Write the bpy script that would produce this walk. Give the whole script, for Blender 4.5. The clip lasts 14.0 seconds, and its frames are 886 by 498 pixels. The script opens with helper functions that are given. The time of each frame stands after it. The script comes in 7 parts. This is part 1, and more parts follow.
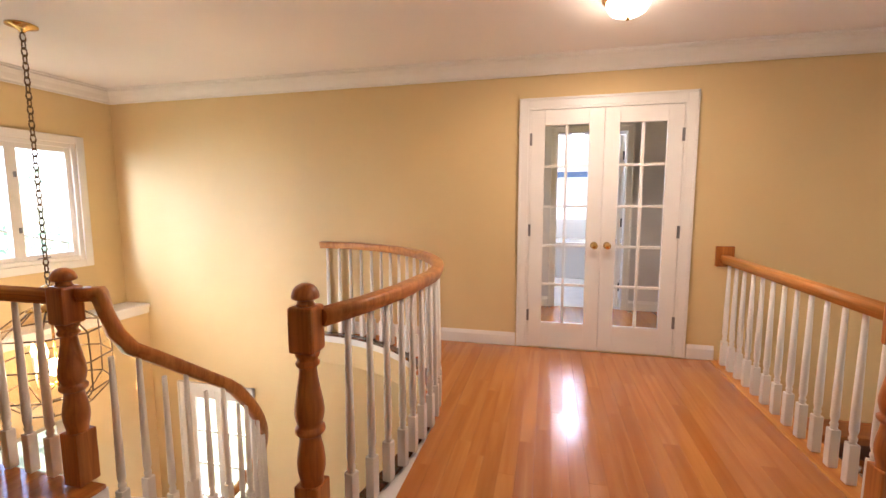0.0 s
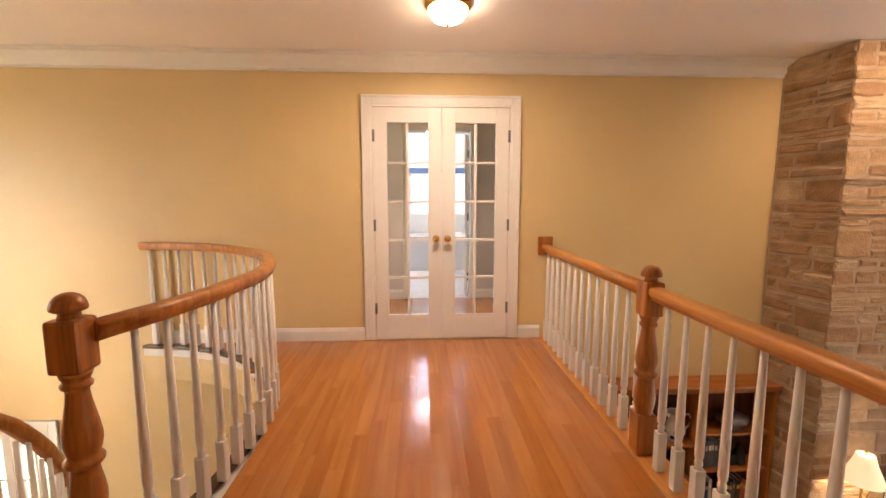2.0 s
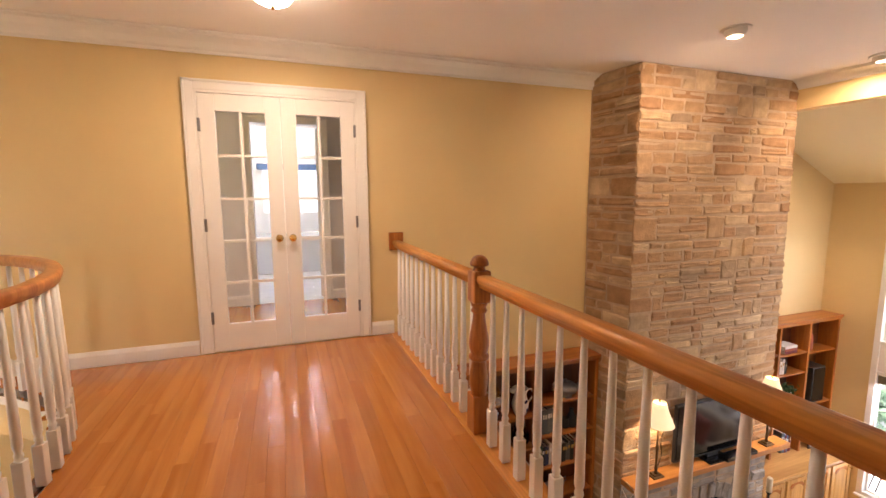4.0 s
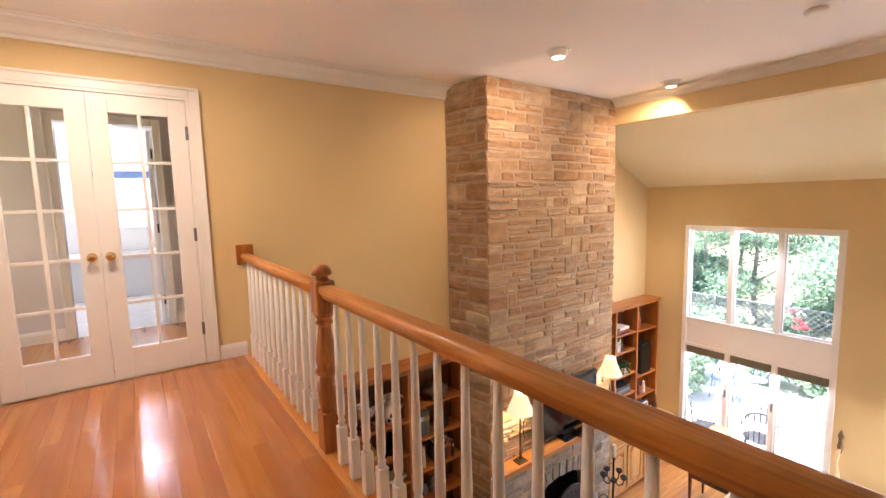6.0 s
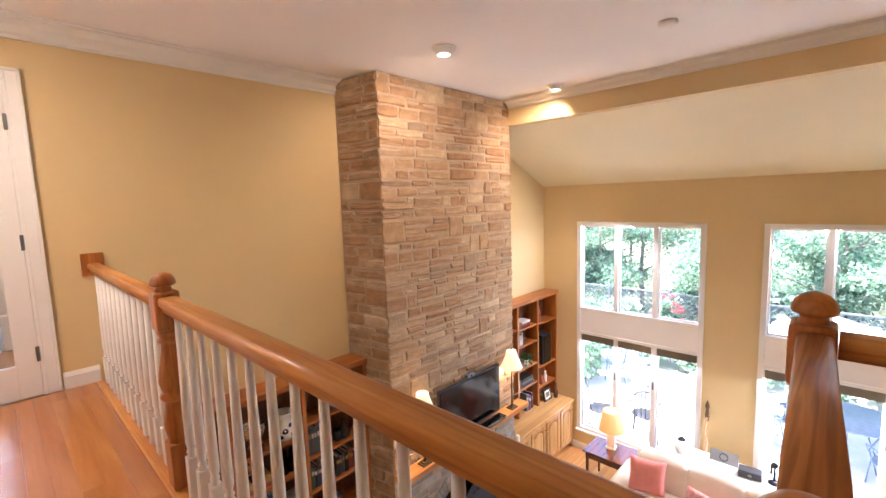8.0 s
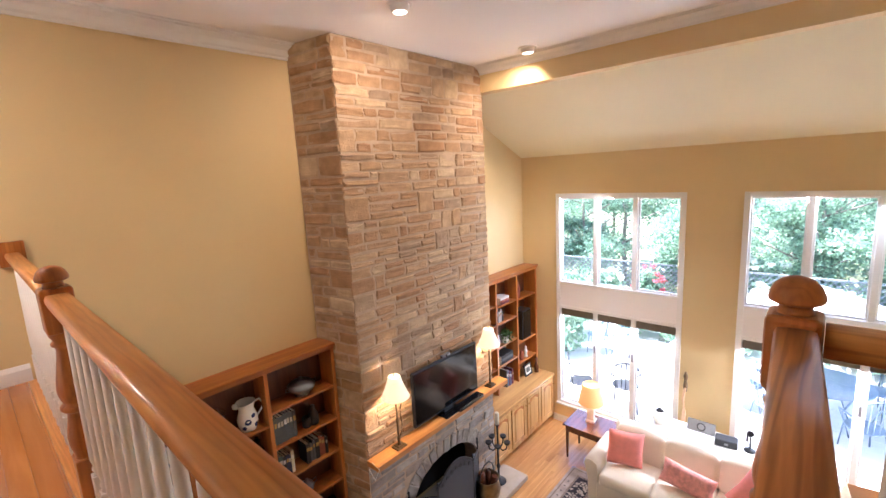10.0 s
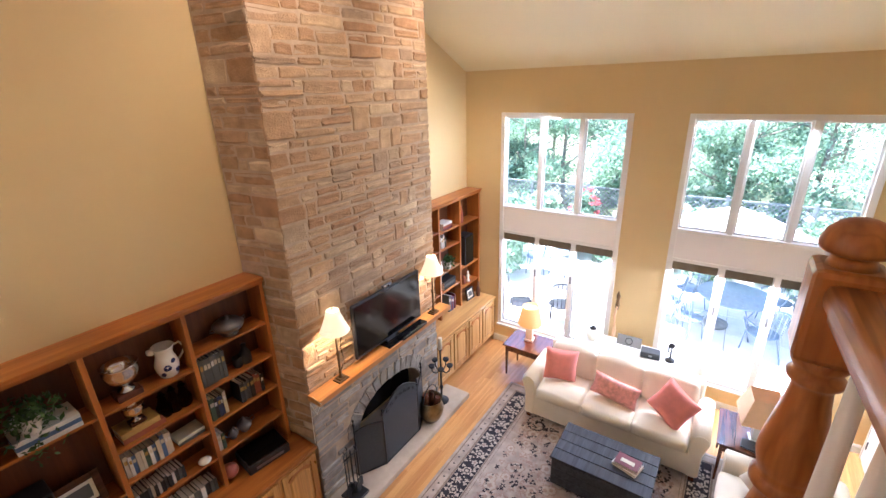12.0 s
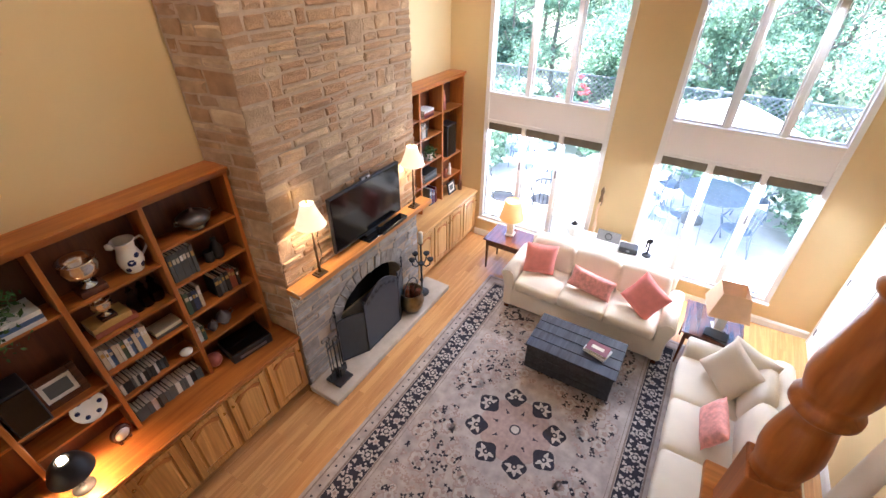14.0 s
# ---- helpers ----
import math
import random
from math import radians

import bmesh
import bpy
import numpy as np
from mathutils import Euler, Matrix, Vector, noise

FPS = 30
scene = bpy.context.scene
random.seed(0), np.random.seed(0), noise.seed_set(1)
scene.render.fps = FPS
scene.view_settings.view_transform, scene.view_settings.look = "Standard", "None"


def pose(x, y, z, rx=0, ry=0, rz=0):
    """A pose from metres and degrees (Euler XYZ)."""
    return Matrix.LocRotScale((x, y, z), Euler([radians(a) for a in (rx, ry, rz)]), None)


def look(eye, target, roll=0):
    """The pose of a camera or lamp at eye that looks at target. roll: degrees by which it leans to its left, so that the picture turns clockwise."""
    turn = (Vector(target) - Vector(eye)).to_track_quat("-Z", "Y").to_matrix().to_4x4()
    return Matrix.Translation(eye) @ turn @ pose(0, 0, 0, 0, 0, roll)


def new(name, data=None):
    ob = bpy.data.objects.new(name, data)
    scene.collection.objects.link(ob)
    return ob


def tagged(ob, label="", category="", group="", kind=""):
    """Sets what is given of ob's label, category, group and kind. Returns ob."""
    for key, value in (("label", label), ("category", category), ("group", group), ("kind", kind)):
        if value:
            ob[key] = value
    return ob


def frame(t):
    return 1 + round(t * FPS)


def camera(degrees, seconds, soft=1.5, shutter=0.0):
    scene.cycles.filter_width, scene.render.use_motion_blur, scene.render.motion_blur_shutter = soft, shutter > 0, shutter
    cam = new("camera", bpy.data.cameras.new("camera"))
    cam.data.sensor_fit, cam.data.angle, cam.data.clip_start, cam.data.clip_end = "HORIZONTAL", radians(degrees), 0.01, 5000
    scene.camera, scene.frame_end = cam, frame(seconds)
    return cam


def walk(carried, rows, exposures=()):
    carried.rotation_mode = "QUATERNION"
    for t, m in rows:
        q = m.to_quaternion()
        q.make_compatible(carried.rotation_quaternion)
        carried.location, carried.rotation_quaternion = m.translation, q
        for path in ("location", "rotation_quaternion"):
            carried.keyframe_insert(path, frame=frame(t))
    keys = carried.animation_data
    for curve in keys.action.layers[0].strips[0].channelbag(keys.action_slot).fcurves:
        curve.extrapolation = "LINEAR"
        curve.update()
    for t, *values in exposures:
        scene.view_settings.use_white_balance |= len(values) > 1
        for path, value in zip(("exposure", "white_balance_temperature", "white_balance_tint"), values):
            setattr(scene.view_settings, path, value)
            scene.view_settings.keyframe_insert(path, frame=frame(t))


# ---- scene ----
cam = camera(91.3, 14.0)
PATH = [
    (0, (-0.076, 0.942, 1.273), (-0.544, 2.874, 1.055), -0.1),
    (0.5, (0.01, 0.937, 1.279), (-0.331, 2.895, 1.05), -0.1),
    (1, (0.068, 0.94, 1.28), (-0.128, 2.916, 1.044), 0.1),
    (1.5, (0.126, 0.943, 1.279), (0.076, 2.928, 1.043), -0.0),
    (2, (0.167, 0.945, 1.278), (0.269, 2.928, 1.036), -0.0),
    (2.5, (0.213, 0.952, 1.269), (0.461, 2.921, 1.022), 0.1),
    (3, (0.265, 0.953, 1.27), (0.655, 2.898, 1.015), -0.0),
    (3.5, (0.299, 0.955, 1.257), (0.838, 2.865, 1.004), -0.0),
    (4, (0.353, 0.947, 1.257), (1.029, 2.813, 1.007), -0.3),
    (6.5, (0.599, 0.891, 1.234), (1.847, 2.439, 1.019), -1.5),
    (7, (0.659, 0.877, 1.229), (1.986, 2.358, 1.014), -1.6),
    (7.5, (0.723, 0.853, 1.22), (2.112, 2.275, 1.0), -1.6),
    (8, (0.789, 0.839, 1.214), (2.225, 2.212, 0.988), -1.9),
    (10.5, (1.160, 0.885, 1.191), (2.633, 2.177, 0.790), -3.3),
    (11, (1.227, 0.937, 1.180), (2.732, 2.165, 0.703), -3.1),
    (11.5, (1.274, 1.012, 1.169), (2.811, 2.152, 0.588), -2.6),
    (12, (1.333, 1.08, 1.155), (2.878, 2.142, 0.458), -1.7),
    (12.5, (1.394, 1.105, 1.142), (2.918, 2.111, 0.326), -1.0),
    (13, (1.422, 1.150, 1.112), (2.919, 2.098, 0.185), -0.5),
    (13.5, (1.458, 1.184, 1.084), (2.912, 2.087, 0.049), -0.0),
    (14, (1.480, 1.222, 1.053), (2.887, 2.084, -0.078), 0.3),
]
walk(cam, [(t, look(eye, target, roll)) for t, eye, target, roll in PATH],
     exposures=[(0, 2.64, 6100, 22), (2.5, 2.61, 7000, 24), (4, 2.66, 6900, 24), (7.5, 2.90, 5950, 22), (11, 2.88, 5550, 18), (14, 2.91, 5500, 17)])

# ---- world and sun ----
world = bpy.data.worlds.new("sky")
scene.world = world
world.use_nodes = True
wn = world.node_tree.nodes
sky = wn.new("ShaderNodeTexSky")
sky.sky_type = "NISHITA"
sky.sun_disc = False
sky.sun_elevation = radians(69.5)
sky.sun_rotation = radians(-15.5)
wn["Background"].inputs["Strength"].default_value = 0.15
world.node_tree.links.new(sky.outputs[0], wn["Background"].inputs["Color"])
sun = new("sun", bpy.data.lights.new("sun", "SUN"))
sun.data.energy = 5.0
sun.data.angle = radians(0.6)
sun.data.color = (1.0, 0.95, 0.86)
sun.matrix_world = look((0, 0, 0), (0.10, -0.36, -1.0))


def lamp(name, kind, place, watts, colour, size=0.05, aim=None, cone=60, blend=0.5):
    data = bpy.data.lights.new(name, kind)
    data.energy, data.color = watts, colour
    ob = new(name, data)
    if kind == "AREA":
        data.shape, data.size = "DISK", size
    else:
        data.shadow_soft_size = size
    if kind == "SPOT":
        data.spot_size, data.spot_blend = radians(cone), blend
    ob.matrix_world = look(place, aim) if aim else pose(*place)
    return ob


WARM = (1.0, 0.76, 0.50)
lamp("ceiling_light_bulb", "AREA", (0.34, 3.73, 2.298), 3.8, (1.0, 0.80, 0.58), 0.20, (0.34, 3.73, 0))
lamp("spot_bulb", "SPOT", (3.49, 3.34, 2.38), 13, WARM, 0.03, (4.1, 4.4, 0.9), 155, 1.0)
lamp("spot_bulb", "SPOT", (5.30, 3.34, 2.38), 16, WARM, 0.03, (5.6, 3.9, 1.4), 120, 1.0)
lamp("mantel_lamp_bulb", "POINT", (3.745, 4.035, -0.95), 1.9, WARM, 0.03)
lamp("mantel_lamp_bulb", "POINT", (5.37, 4.035, -0.95), 1.9, WARM, 0.03)
lamp("table_lamp_bulb", "POINT", (6.86, 3.30, -2.10), 1.6, WARM, 0.03)
lamp("desk_lamp_bulb", "SPOT", (1.50, 4.34, -2.03), 9, (1.0, 0.60, 0.26), 0.03, (1.58, 4.22, -2.45), 150, 0.6)
lamp("chandelier_bulb", "POINT", (-3.49, 3.20, 0.10), 8, WARM, 0.06)
lamp("bathroom_light_bulb", "POINT", (0.35, 8.2, 2.28), 8, (0.86, 0.93, 1.0), 0.09)


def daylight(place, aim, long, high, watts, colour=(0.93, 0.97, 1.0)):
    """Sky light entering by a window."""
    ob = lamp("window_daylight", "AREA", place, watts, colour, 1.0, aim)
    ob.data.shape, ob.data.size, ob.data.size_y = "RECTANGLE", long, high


daylight((7.352, 3.19, -1.19), (7.20, 3.19, -2.2), 1.6, 0.06, 3.5)
daylight((7.352, 0.73, -1.19), (7.20, 0.73, -2.2), 1.6, 0.06, 15)
daylight((7.345, 3.19, 0.715), (6.7, 4.1, -0.9), 1.7, 0.08, 5)
daylight((7.345, 0.73, 0.715), (6.8, 0.9, -0.4), 1.7, 0.08, 3)
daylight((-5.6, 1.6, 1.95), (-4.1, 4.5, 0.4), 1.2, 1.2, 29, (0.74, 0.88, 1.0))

# ---- materials ----
def tree_of(name):
    m = bpy.data.materials.new(name)
    m.use_nodes = True
    return m, m.node_tree.nodes, m.node_tree.links, m.node_tree.nodes["Principled BSDF"]


def ramp_of(n, stops):
    r = n.new("ShaderNodeValToRGB")
    e = r.color_ramp.elements
    while len(e) < len(stops):
        e.new(0.5)
    for el, (at, c) in zip(e, stops):
        el.position, el.color = at, (*c, 1)
    return r


def paint(name, colour, rough=0.5, vary=0.06, scale=3.0, bump=0.08, fine=220.0, metal=0.0, coat=0.0):
    """Paint, plaster, metal, ceramic: one colour that drifts at two scales, with a fine relief."""
    m, n, l, b = tree_of(name)
    co = n.new("ShaderNodeTexCoord")
    big, small = n.new("ShaderNodeTexNoise"), n.new("ShaderNodeTexNoise")
    big.inputs["Scale"].default_value, small.inputs["Scale"].default_value = scale, fine
    big.inputs["Detail"].default_value = 4
    for t in (big, small):
        l.new(co.outputs["Object"], t.inputs["Vector"])
    r = ramp_of(n, [(0.3, [c * (1 - vary) for c in colour]), (0.7, [min(1, c * (1 + vary)) for c in colour])])
    l.new(big.outputs[0], r.inputs[0])
    l.new(r.outputs[0], b.inputs["Base Color"])
    bp = n.new("ShaderNodeBump")
    bp.inputs["Strength"].default_value, bp.inputs["Distance"].default_value = bump, 0.002
    l.new(small.outputs[0], bp.inputs["Height"])
    l.new(bp.outputs[0], b.inputs["Normal"])
    mr = n.new("ShaderNodeMapRange")
    mr.inputs["To Min"].default_value, mr.inputs["To Max"].default_value = max(0.03, rough - 0.06), min(1, rough + 0.06)
    l.new(big.outputs[0], mr.inputs[0])
    l.new(mr.outputs[0], b.inputs["Roughness"])
    b.inputs["Metallic"].default_value = metal
    b.inputs["Coat Weight"].default_value = coat
    return m


def wood(name, dark, light, rough=0.3, axis=1, grain=18.0, coat=0.2, spread=0.35, source="object", fine=0.35, rings=0.0, coat_rough=0.12):
    """Wood with a stretched grain along an axis; each piece has its own shade."""
    m, n, l, b = tree_of(name)
    co, mp = n.new("ShaderNodeTexCoord"), n.new("ShaderNodeMapping")
    stretch = [grain, grain, grain]
    stretch[axis] = grain * 0.06
    mp.inputs["Scale"].default_value = stretch
    info = n.new("ShaderNodeObjectInfo") if source == "object" else n.new("ShaderNodeNewGeometry")
    rnd = info.outputs["Random"] if source == "object" else info.outputs["Random Per Island"]
    sh = n.new("ShaderNodeVectorMath")
    sh.operation = "SCALE"
    sh.inputs[0].default_value = (31.0, 17.0, 23.0)
    l.new(rnd, sh.inputs["Scale"])
    l.new(co.outputs["Object"], mp.inputs["Vector"])
    l.new(sh.outputs[0], mp.inputs["Location"])
    w, f = n.new("ShaderNodeTexNoise"), n.new("ShaderNodeTexNoise")
    w.inputs["Scale"].default_value, w.inputs["Detail"].default_value, w.inputs["Distortion"].default_value = 0.5, 5, 1.2
    f.inputs["Scale"].default_value, f.inputs["Detail"].default_value = 4.0, 3
    l.new(mp.outputs[0], w.inputs["Vector"])
    l.new(mp.outputs[0], f.inputs["Vector"])
    mix = n.new("ShaderNodeMath")
    mix.operation = "MULTIPLY_ADD"
    mix.inputs[1].default_value = fine
    l.new(f.outputs[0], mix.inputs[0])
    l.new(w.outputs[0], mix.inputs[2])
    sub = n.new("ShaderNodeMath")
    sub.operation = "MULTIPLY_ADD"
    sub.inputs[1].default_value = spread
    l.new(rnd, sub.inputs[0])
    l.new(mix.outputs[0], sub.inputs[2])
    up = (fine - 0.35) * 0.5
    r = ramp_of(n, [(0.52 + up, dark), (0.66 + up + spread * 0.5, [(a + c) / 2 for a, c in zip(dark, light)]), (min(1.0, 0.80 + up + spread * 0.8), light)])
    l.new(sub.outputs[0], r.inputs[0])
    tint = r.outputs[0]
    if rings:
        wv, dk = n.new("ShaderNodeTexWave"), n.new("ShaderNodeMix")
        wv.bands_direction = "Y" if axis == 0 else "X"
        wv.inputs["Scale"].default_value, wv.inputs["Distortion"].default_value = 0.55, 13.0
        wv.inputs["Detail"].default_value, wv.inputs["Detail Scale"].default_value = 2.0, 1.6
        l.new(mp.outputs[0], wv.inputs["Vector"])
        edge = ramp_of(n, [(0.0, (1, 1, 1)), (0.55, (0.97, 0.96, 0.95)), (1.0, (1 - rings, 1 - rings * 1.12, 1 - rings * 1.2))])
        l.new(wv.outputs["Fac"], edge.inputs[0])
        dk.data_type, dk.blend_type = "RGBA", "MULTIPLY"
        dk.inputs[0].default_value = 1.0
        l.new(tint, dk.inputs[6])
        l.new(edge.outputs[0], dk.inputs[7])
        tint = dk.outputs[2]
    l.new(tint, b.inputs["Base Color"])
    bp = n.new("ShaderNodeBump")
    bp.inputs["Strength"].default_value, bp.inputs["Distance"].default_value = 0.06, 0.001
    l.new(f.outputs[0], bp.inputs["Height"])
    l.new(bp.outputs[0], b.inputs["Normal"])
    b.inputs["Roughness"].default_value = rough
    b.inputs["Coat Weight"].default_value = coat
    b.inputs["Coat Roughness"].default_value = coat_rough
    return m


TANS = [(0.0, (0.35, 0.205, 0.105)), (0.18, (0.44, 0.30, 0.172)), (0.34, (0.39, 0.247, 0.137)), (0.46, (0.33, 0.24, 0.162)),
        (0.58, (0.53, 0.40, 0.255)), (0.70, (0.34, 0.195, 0.10)), (0.86, (0.42, 0.285, 0.168)), (1.0, (0.57, 0.445, 0.295))]
GREYS = [(0.0, (0.26, 0.235, 0.21)), (0.25, (0.38, 0.345, 0.305)), (0.5, (0.30, 0.265, 0.23)), (0.75, (0.45, 0.415, 0.37)), (1.0, (0.34, 0.28, 0.225))]


def stone(name, source, shades):
    """Split sandstone; each stone has its own shade."""
    m, n, l, b = tree_of(name)
    info = n.new("ShaderNodeObjectInfo") if source == "object" else n.new("ShaderNodeNewGeometry")
    rnd = info.outputs["Random"] if source == "object" else info.outputs["Random Per Island"]
    r = ramp_of(n, shades)
    l.new(rnd, r.inputs[0])
    co = n.new("ShaderNodeTexCoord")
    a, f = n.new("ShaderNodeTexNoise"), n.new("ShaderNodeTexNoise")
    a.inputs["Scale"].default_value, a.inputs["Detail"].default_value = 9, 6
    f.inputs["Scale"].default_value, f.inputs["Detail"].default_value = 60, 8
    for t in (a, f):
        l.new(co.outputs["Object"], t.inputs["Vector"])
    mx = n.new("ShaderNodeMix")
    mx.data_type, mx.blend_type = "RGBA", "OVERLAY"
    mx.inputs[0].default_value = 0.6
    r2 = ramp_of(n, [(0.3, (0.30, 0.27, 0.24)), (0.7, (0.70, 0.68, 0.65))])
    l.new(a.outputs[0], r2.inputs[0])
    l.new(r.outputs[0], mx.inputs[6])
    l.new(r2.outputs[0], mx.inputs[7])
    l.new(mx.outputs[2], b.inputs["Base Color"])
    bp = n.new("ShaderNodeBump")
    bp.inputs["Strength"].default_value, bp.inputs["Distance"].default_value = 0.7, 0.012
    l.new(f.outputs[0], bp.inputs["Height"])
    l.new(bp.outputs[0], b.inputs["Normal"])
    b.inputs["Roughness"].default_value = 0.9
    return m


def leafy(name, dark, light):
    m, n, l, b = tree_of(name)
    g = n.new("ShaderNodeNewGeometry")
    r = ramp_of(n, [(0.0, dark), (0.6, light), (1.0, [c * 1.3 for c in light])])
    l.new(g.outputs["Random Per Island"], r.inputs[0])
    l.new(r.outputs[0], b.inputs["Base Color"])
    b.inputs["Roughness"].default_value = 0.5
    b.inputs["Subsurface Weight"].default_value = 0.0
    tr = n.new("ShaderNodeBsdfTranslucent")
    l.new(r.outputs[0], tr.inputs[0])
    mixs = n.new("ShaderNodeMixShader")
    mixs.inputs[0].default_value = 0.45
    l.new(b.outputs[0], mixs.inputs[1])
    l.new(tr.outputs[0], mixs.inputs[2])
    l.new(mixs.outputs[0], n["Material Output"].inputs[0])
    return m


def glow(name, colour, strength, base=(0.8, 0.7, 0.5)):
    m, n, l, b = tree_of(name)
    b.inputs["Base Color"].default_value = (*base, 1)
    b.inputs["Emission Color"].default_value = (*colour, 1)
    b.inputs["Emission Strength"].default_value = strength
    b.inputs["Roughness"].default_value = 0.6
    return m


def glass_of(name, tint=(1, 1, 1), rough=0.0):
    m, n, l, b = tree_of(name)
    b.inputs["Base Color"].default_value = (*tint, 1)
    b.inputs["Transmission Weight"].default_value = 1
    b.inputs["Roughness"].default_value = rough
    b.inputs["IOR"].default_value = 1.1
    return m


WALL = paint("wall_paint", (0.72, 0.545, 0.275), 0.6, 0.03, 1.2, 0.10, 260)
CEIL = paint("ceiling_paint", (0.87, 0.83, 0.795), 0.8, 0.02, 1.0, 0.06, 300)
SLOPE = paint("slope_paint", (0.82, 0.735, 0.49), 0.7, 0.02, 1.0, 0.06, 300)
WHITE = paint("white_trim_paint", (0.82, 0.80, 0.76), 0.35, 0.02, 4.0, 0.03, 120)
GREYWALL = paint("far_room_paint", (0.66, 0.64, 0.64), 0.7, 0.02)
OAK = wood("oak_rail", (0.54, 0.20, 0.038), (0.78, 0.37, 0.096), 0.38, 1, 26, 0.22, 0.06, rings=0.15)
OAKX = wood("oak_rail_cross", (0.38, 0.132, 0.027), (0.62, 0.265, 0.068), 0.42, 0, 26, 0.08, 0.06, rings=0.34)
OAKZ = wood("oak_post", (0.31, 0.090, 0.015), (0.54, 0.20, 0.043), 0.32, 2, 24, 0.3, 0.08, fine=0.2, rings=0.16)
PLANK = wood("floor_oak", (0.40, 0.125, 0.019), (0.57, 0.218, 0.044), 0.2, 1, 20, 0.6, 0.22, fine=0.16, coat_rough=0.06)
PLANKX = wood("living_floor_oak", (0.44, 0.20, 0.06), (0.66, 0.36, 0.13), 0.28, 0, 26, 0.3, 0.30)
PLANKJ = wood("floor_oak_joined", (0.40, 0.125, 0.019), (0.57, 0.218, 0.044), 0.2, 1, 20, 0.6, 0.22, "island", fine=0.16, coat_rough=0.06)
PLANKXJ = wood("living_floor_oak_joined", (0.44, 0.20, 0.06), (0.66, 0.36, 0.13), 0.28, 0, 26, 0.3, 0.30, "island")
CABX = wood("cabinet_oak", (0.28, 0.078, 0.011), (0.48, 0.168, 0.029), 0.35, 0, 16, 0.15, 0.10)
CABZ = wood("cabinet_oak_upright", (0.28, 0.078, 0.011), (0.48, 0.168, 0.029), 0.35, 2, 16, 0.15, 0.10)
MAHOG = wood("dark_mahogany", (0.05, 0.015, 0.008), (0.14, 0.045, 0.022), 0.2, 0, 20, 0.5, 0.10)
TRUNKW = wood("black_painted_wood", (0.014, 0.014, 0.018), (0.04, 0.04, 0.048), 0.7, 0, 30, 0.1, 0.10)
STONE = stone("split_stone", "object", TANS)
STONEJ = stone("split_stone_joined", "island", TANS)
STONEG = stone("grey_split_stone", "island", GREYS)
MORTAR = paint("mortar", (0.47, 0.35, 0.24), 0.95, 0.12, 12, 0.6, 90)
SLATE = paint("hearth_stone", (0.50, 0.42, 0.33), 0.8, 0.12, 6, 0.4, 60)
SOFA = paint("cream_upholstery", (0.78, 0.69, 0.55), 0.9, 0.05, 4, 0.35, 700)
PINK = paint("coral_fabric", (0.78, 0.27, 0.23), 0.9, 0.07, 14, 0.4, 500)
BLACK = paint("black_iron", (0.02, 0.02, 0.022), 0.45, 0.2, 20, 0.2, 80)
SCREEN = paint("tv_glass", (0.004, 0.004, 0.005), 0.08, 0.1, 2, 0.0, 50)
GREYIRON = paint("screen_mesh_iron", (0.045, 0.05, 0.058), 0.5, 0.12, 30, 0.5, 600)
SILVER = paint("polished_silver", (0.75, 0.73, 0.68), 0.16, 0.05, 8, 0.03, 60, 1.0)
BRASS = paint("polished_brass", (0.75, 0.50, 0.18), 0.22, 0.06, 8, 0.03, 60, 1.0)
COPPER = paint("aged_copper", (0.20, 0.155, 0.085), 0.3, 0.35, 14, 0.1, 60, 1.0)
STEEL = paint("grey_steel", (0.25, 0.25, 0.26), 0.35, 0.1, 10, 0.05, 60, 0.9)
PORCELAIN = paint("white_porcelain", (0.80, 0.77, 0.70), 0.2, 0.03, 10, 0.02, 60, 0, 0.3)
COBALT = paint("cobalt_glaze", (0.03, 0.04, 0.12), 0.2, 0.2, 30, 0.02, 60, 0, 0.3)
PAPER = paint("page_paper", (0.75, 0.70, 0.60), 0.9, 0.05, 30, 0.2, 400)
GLASS = glass_of("window_glass")
SOOT = paint("soot", (0.015, 0.013, 0.012), 0.95, 0.3, 6, 0.3, 60)
MANTELW = wood("mantel_pine", (0.44, 0.17, 0.035), (0.64, 0.30, 0.08), 0.4, 0, 12, 0.1, 0.1)
WAX = paint("ivory_wax", (0.80, 0.74, 0.60), 0.5, 0.03, 10, 0.05, 60)
# much darker oak: the shade inside the bookcases is painted into its colour
CABD = wood("shaded_bookcase_back_oak", (0.085, 0.023, 0.008), (0.15, 0.045, 0.014), 0.4, 2, 16, 0.1, 0.05)
SMOKE = glass_of("smoked_glass", (0.35, 0.36, 0.38), 0.05)
PALEGLASS = paint("pale_glass_body", (0.62, 0.64, 0.62), 0.12, 0.08, 12, 0.02, 60, 0, 0.5)
PINKISH = paint("dusty_rose_glaze", (0.42, 0.12, 0.09), 0.4, 0.12, 12, 0.05, 60)
IVY = leafy("ivy_leaf", (0.02, 0.05, 0.015), (0.07, 0.14, 0.04))
BRONZE = paint("antique_bronze", (0.16, 0.10, 0.05), 0.4, 0.2, 18, 0.1, 80, 0.8)
LAMPGLOW = glow("lit_bell_shade", (1.0, 0.74, 0.42), 0.13)
SHADELIT = glow("lit_amber_shade", (1.0, 0.40, 0.09), 0.08, (0.7, 0.45, 0.2))
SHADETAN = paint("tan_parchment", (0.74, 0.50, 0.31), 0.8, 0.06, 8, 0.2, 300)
BULB = glow("bulb_glass", (1.0, 0.75, 0.4), 5.0)
PALETILE = paint("white_floor_stone", (0.76, 0.74, 0.71), 0.25, 0.05, 5, 0.05, 80)
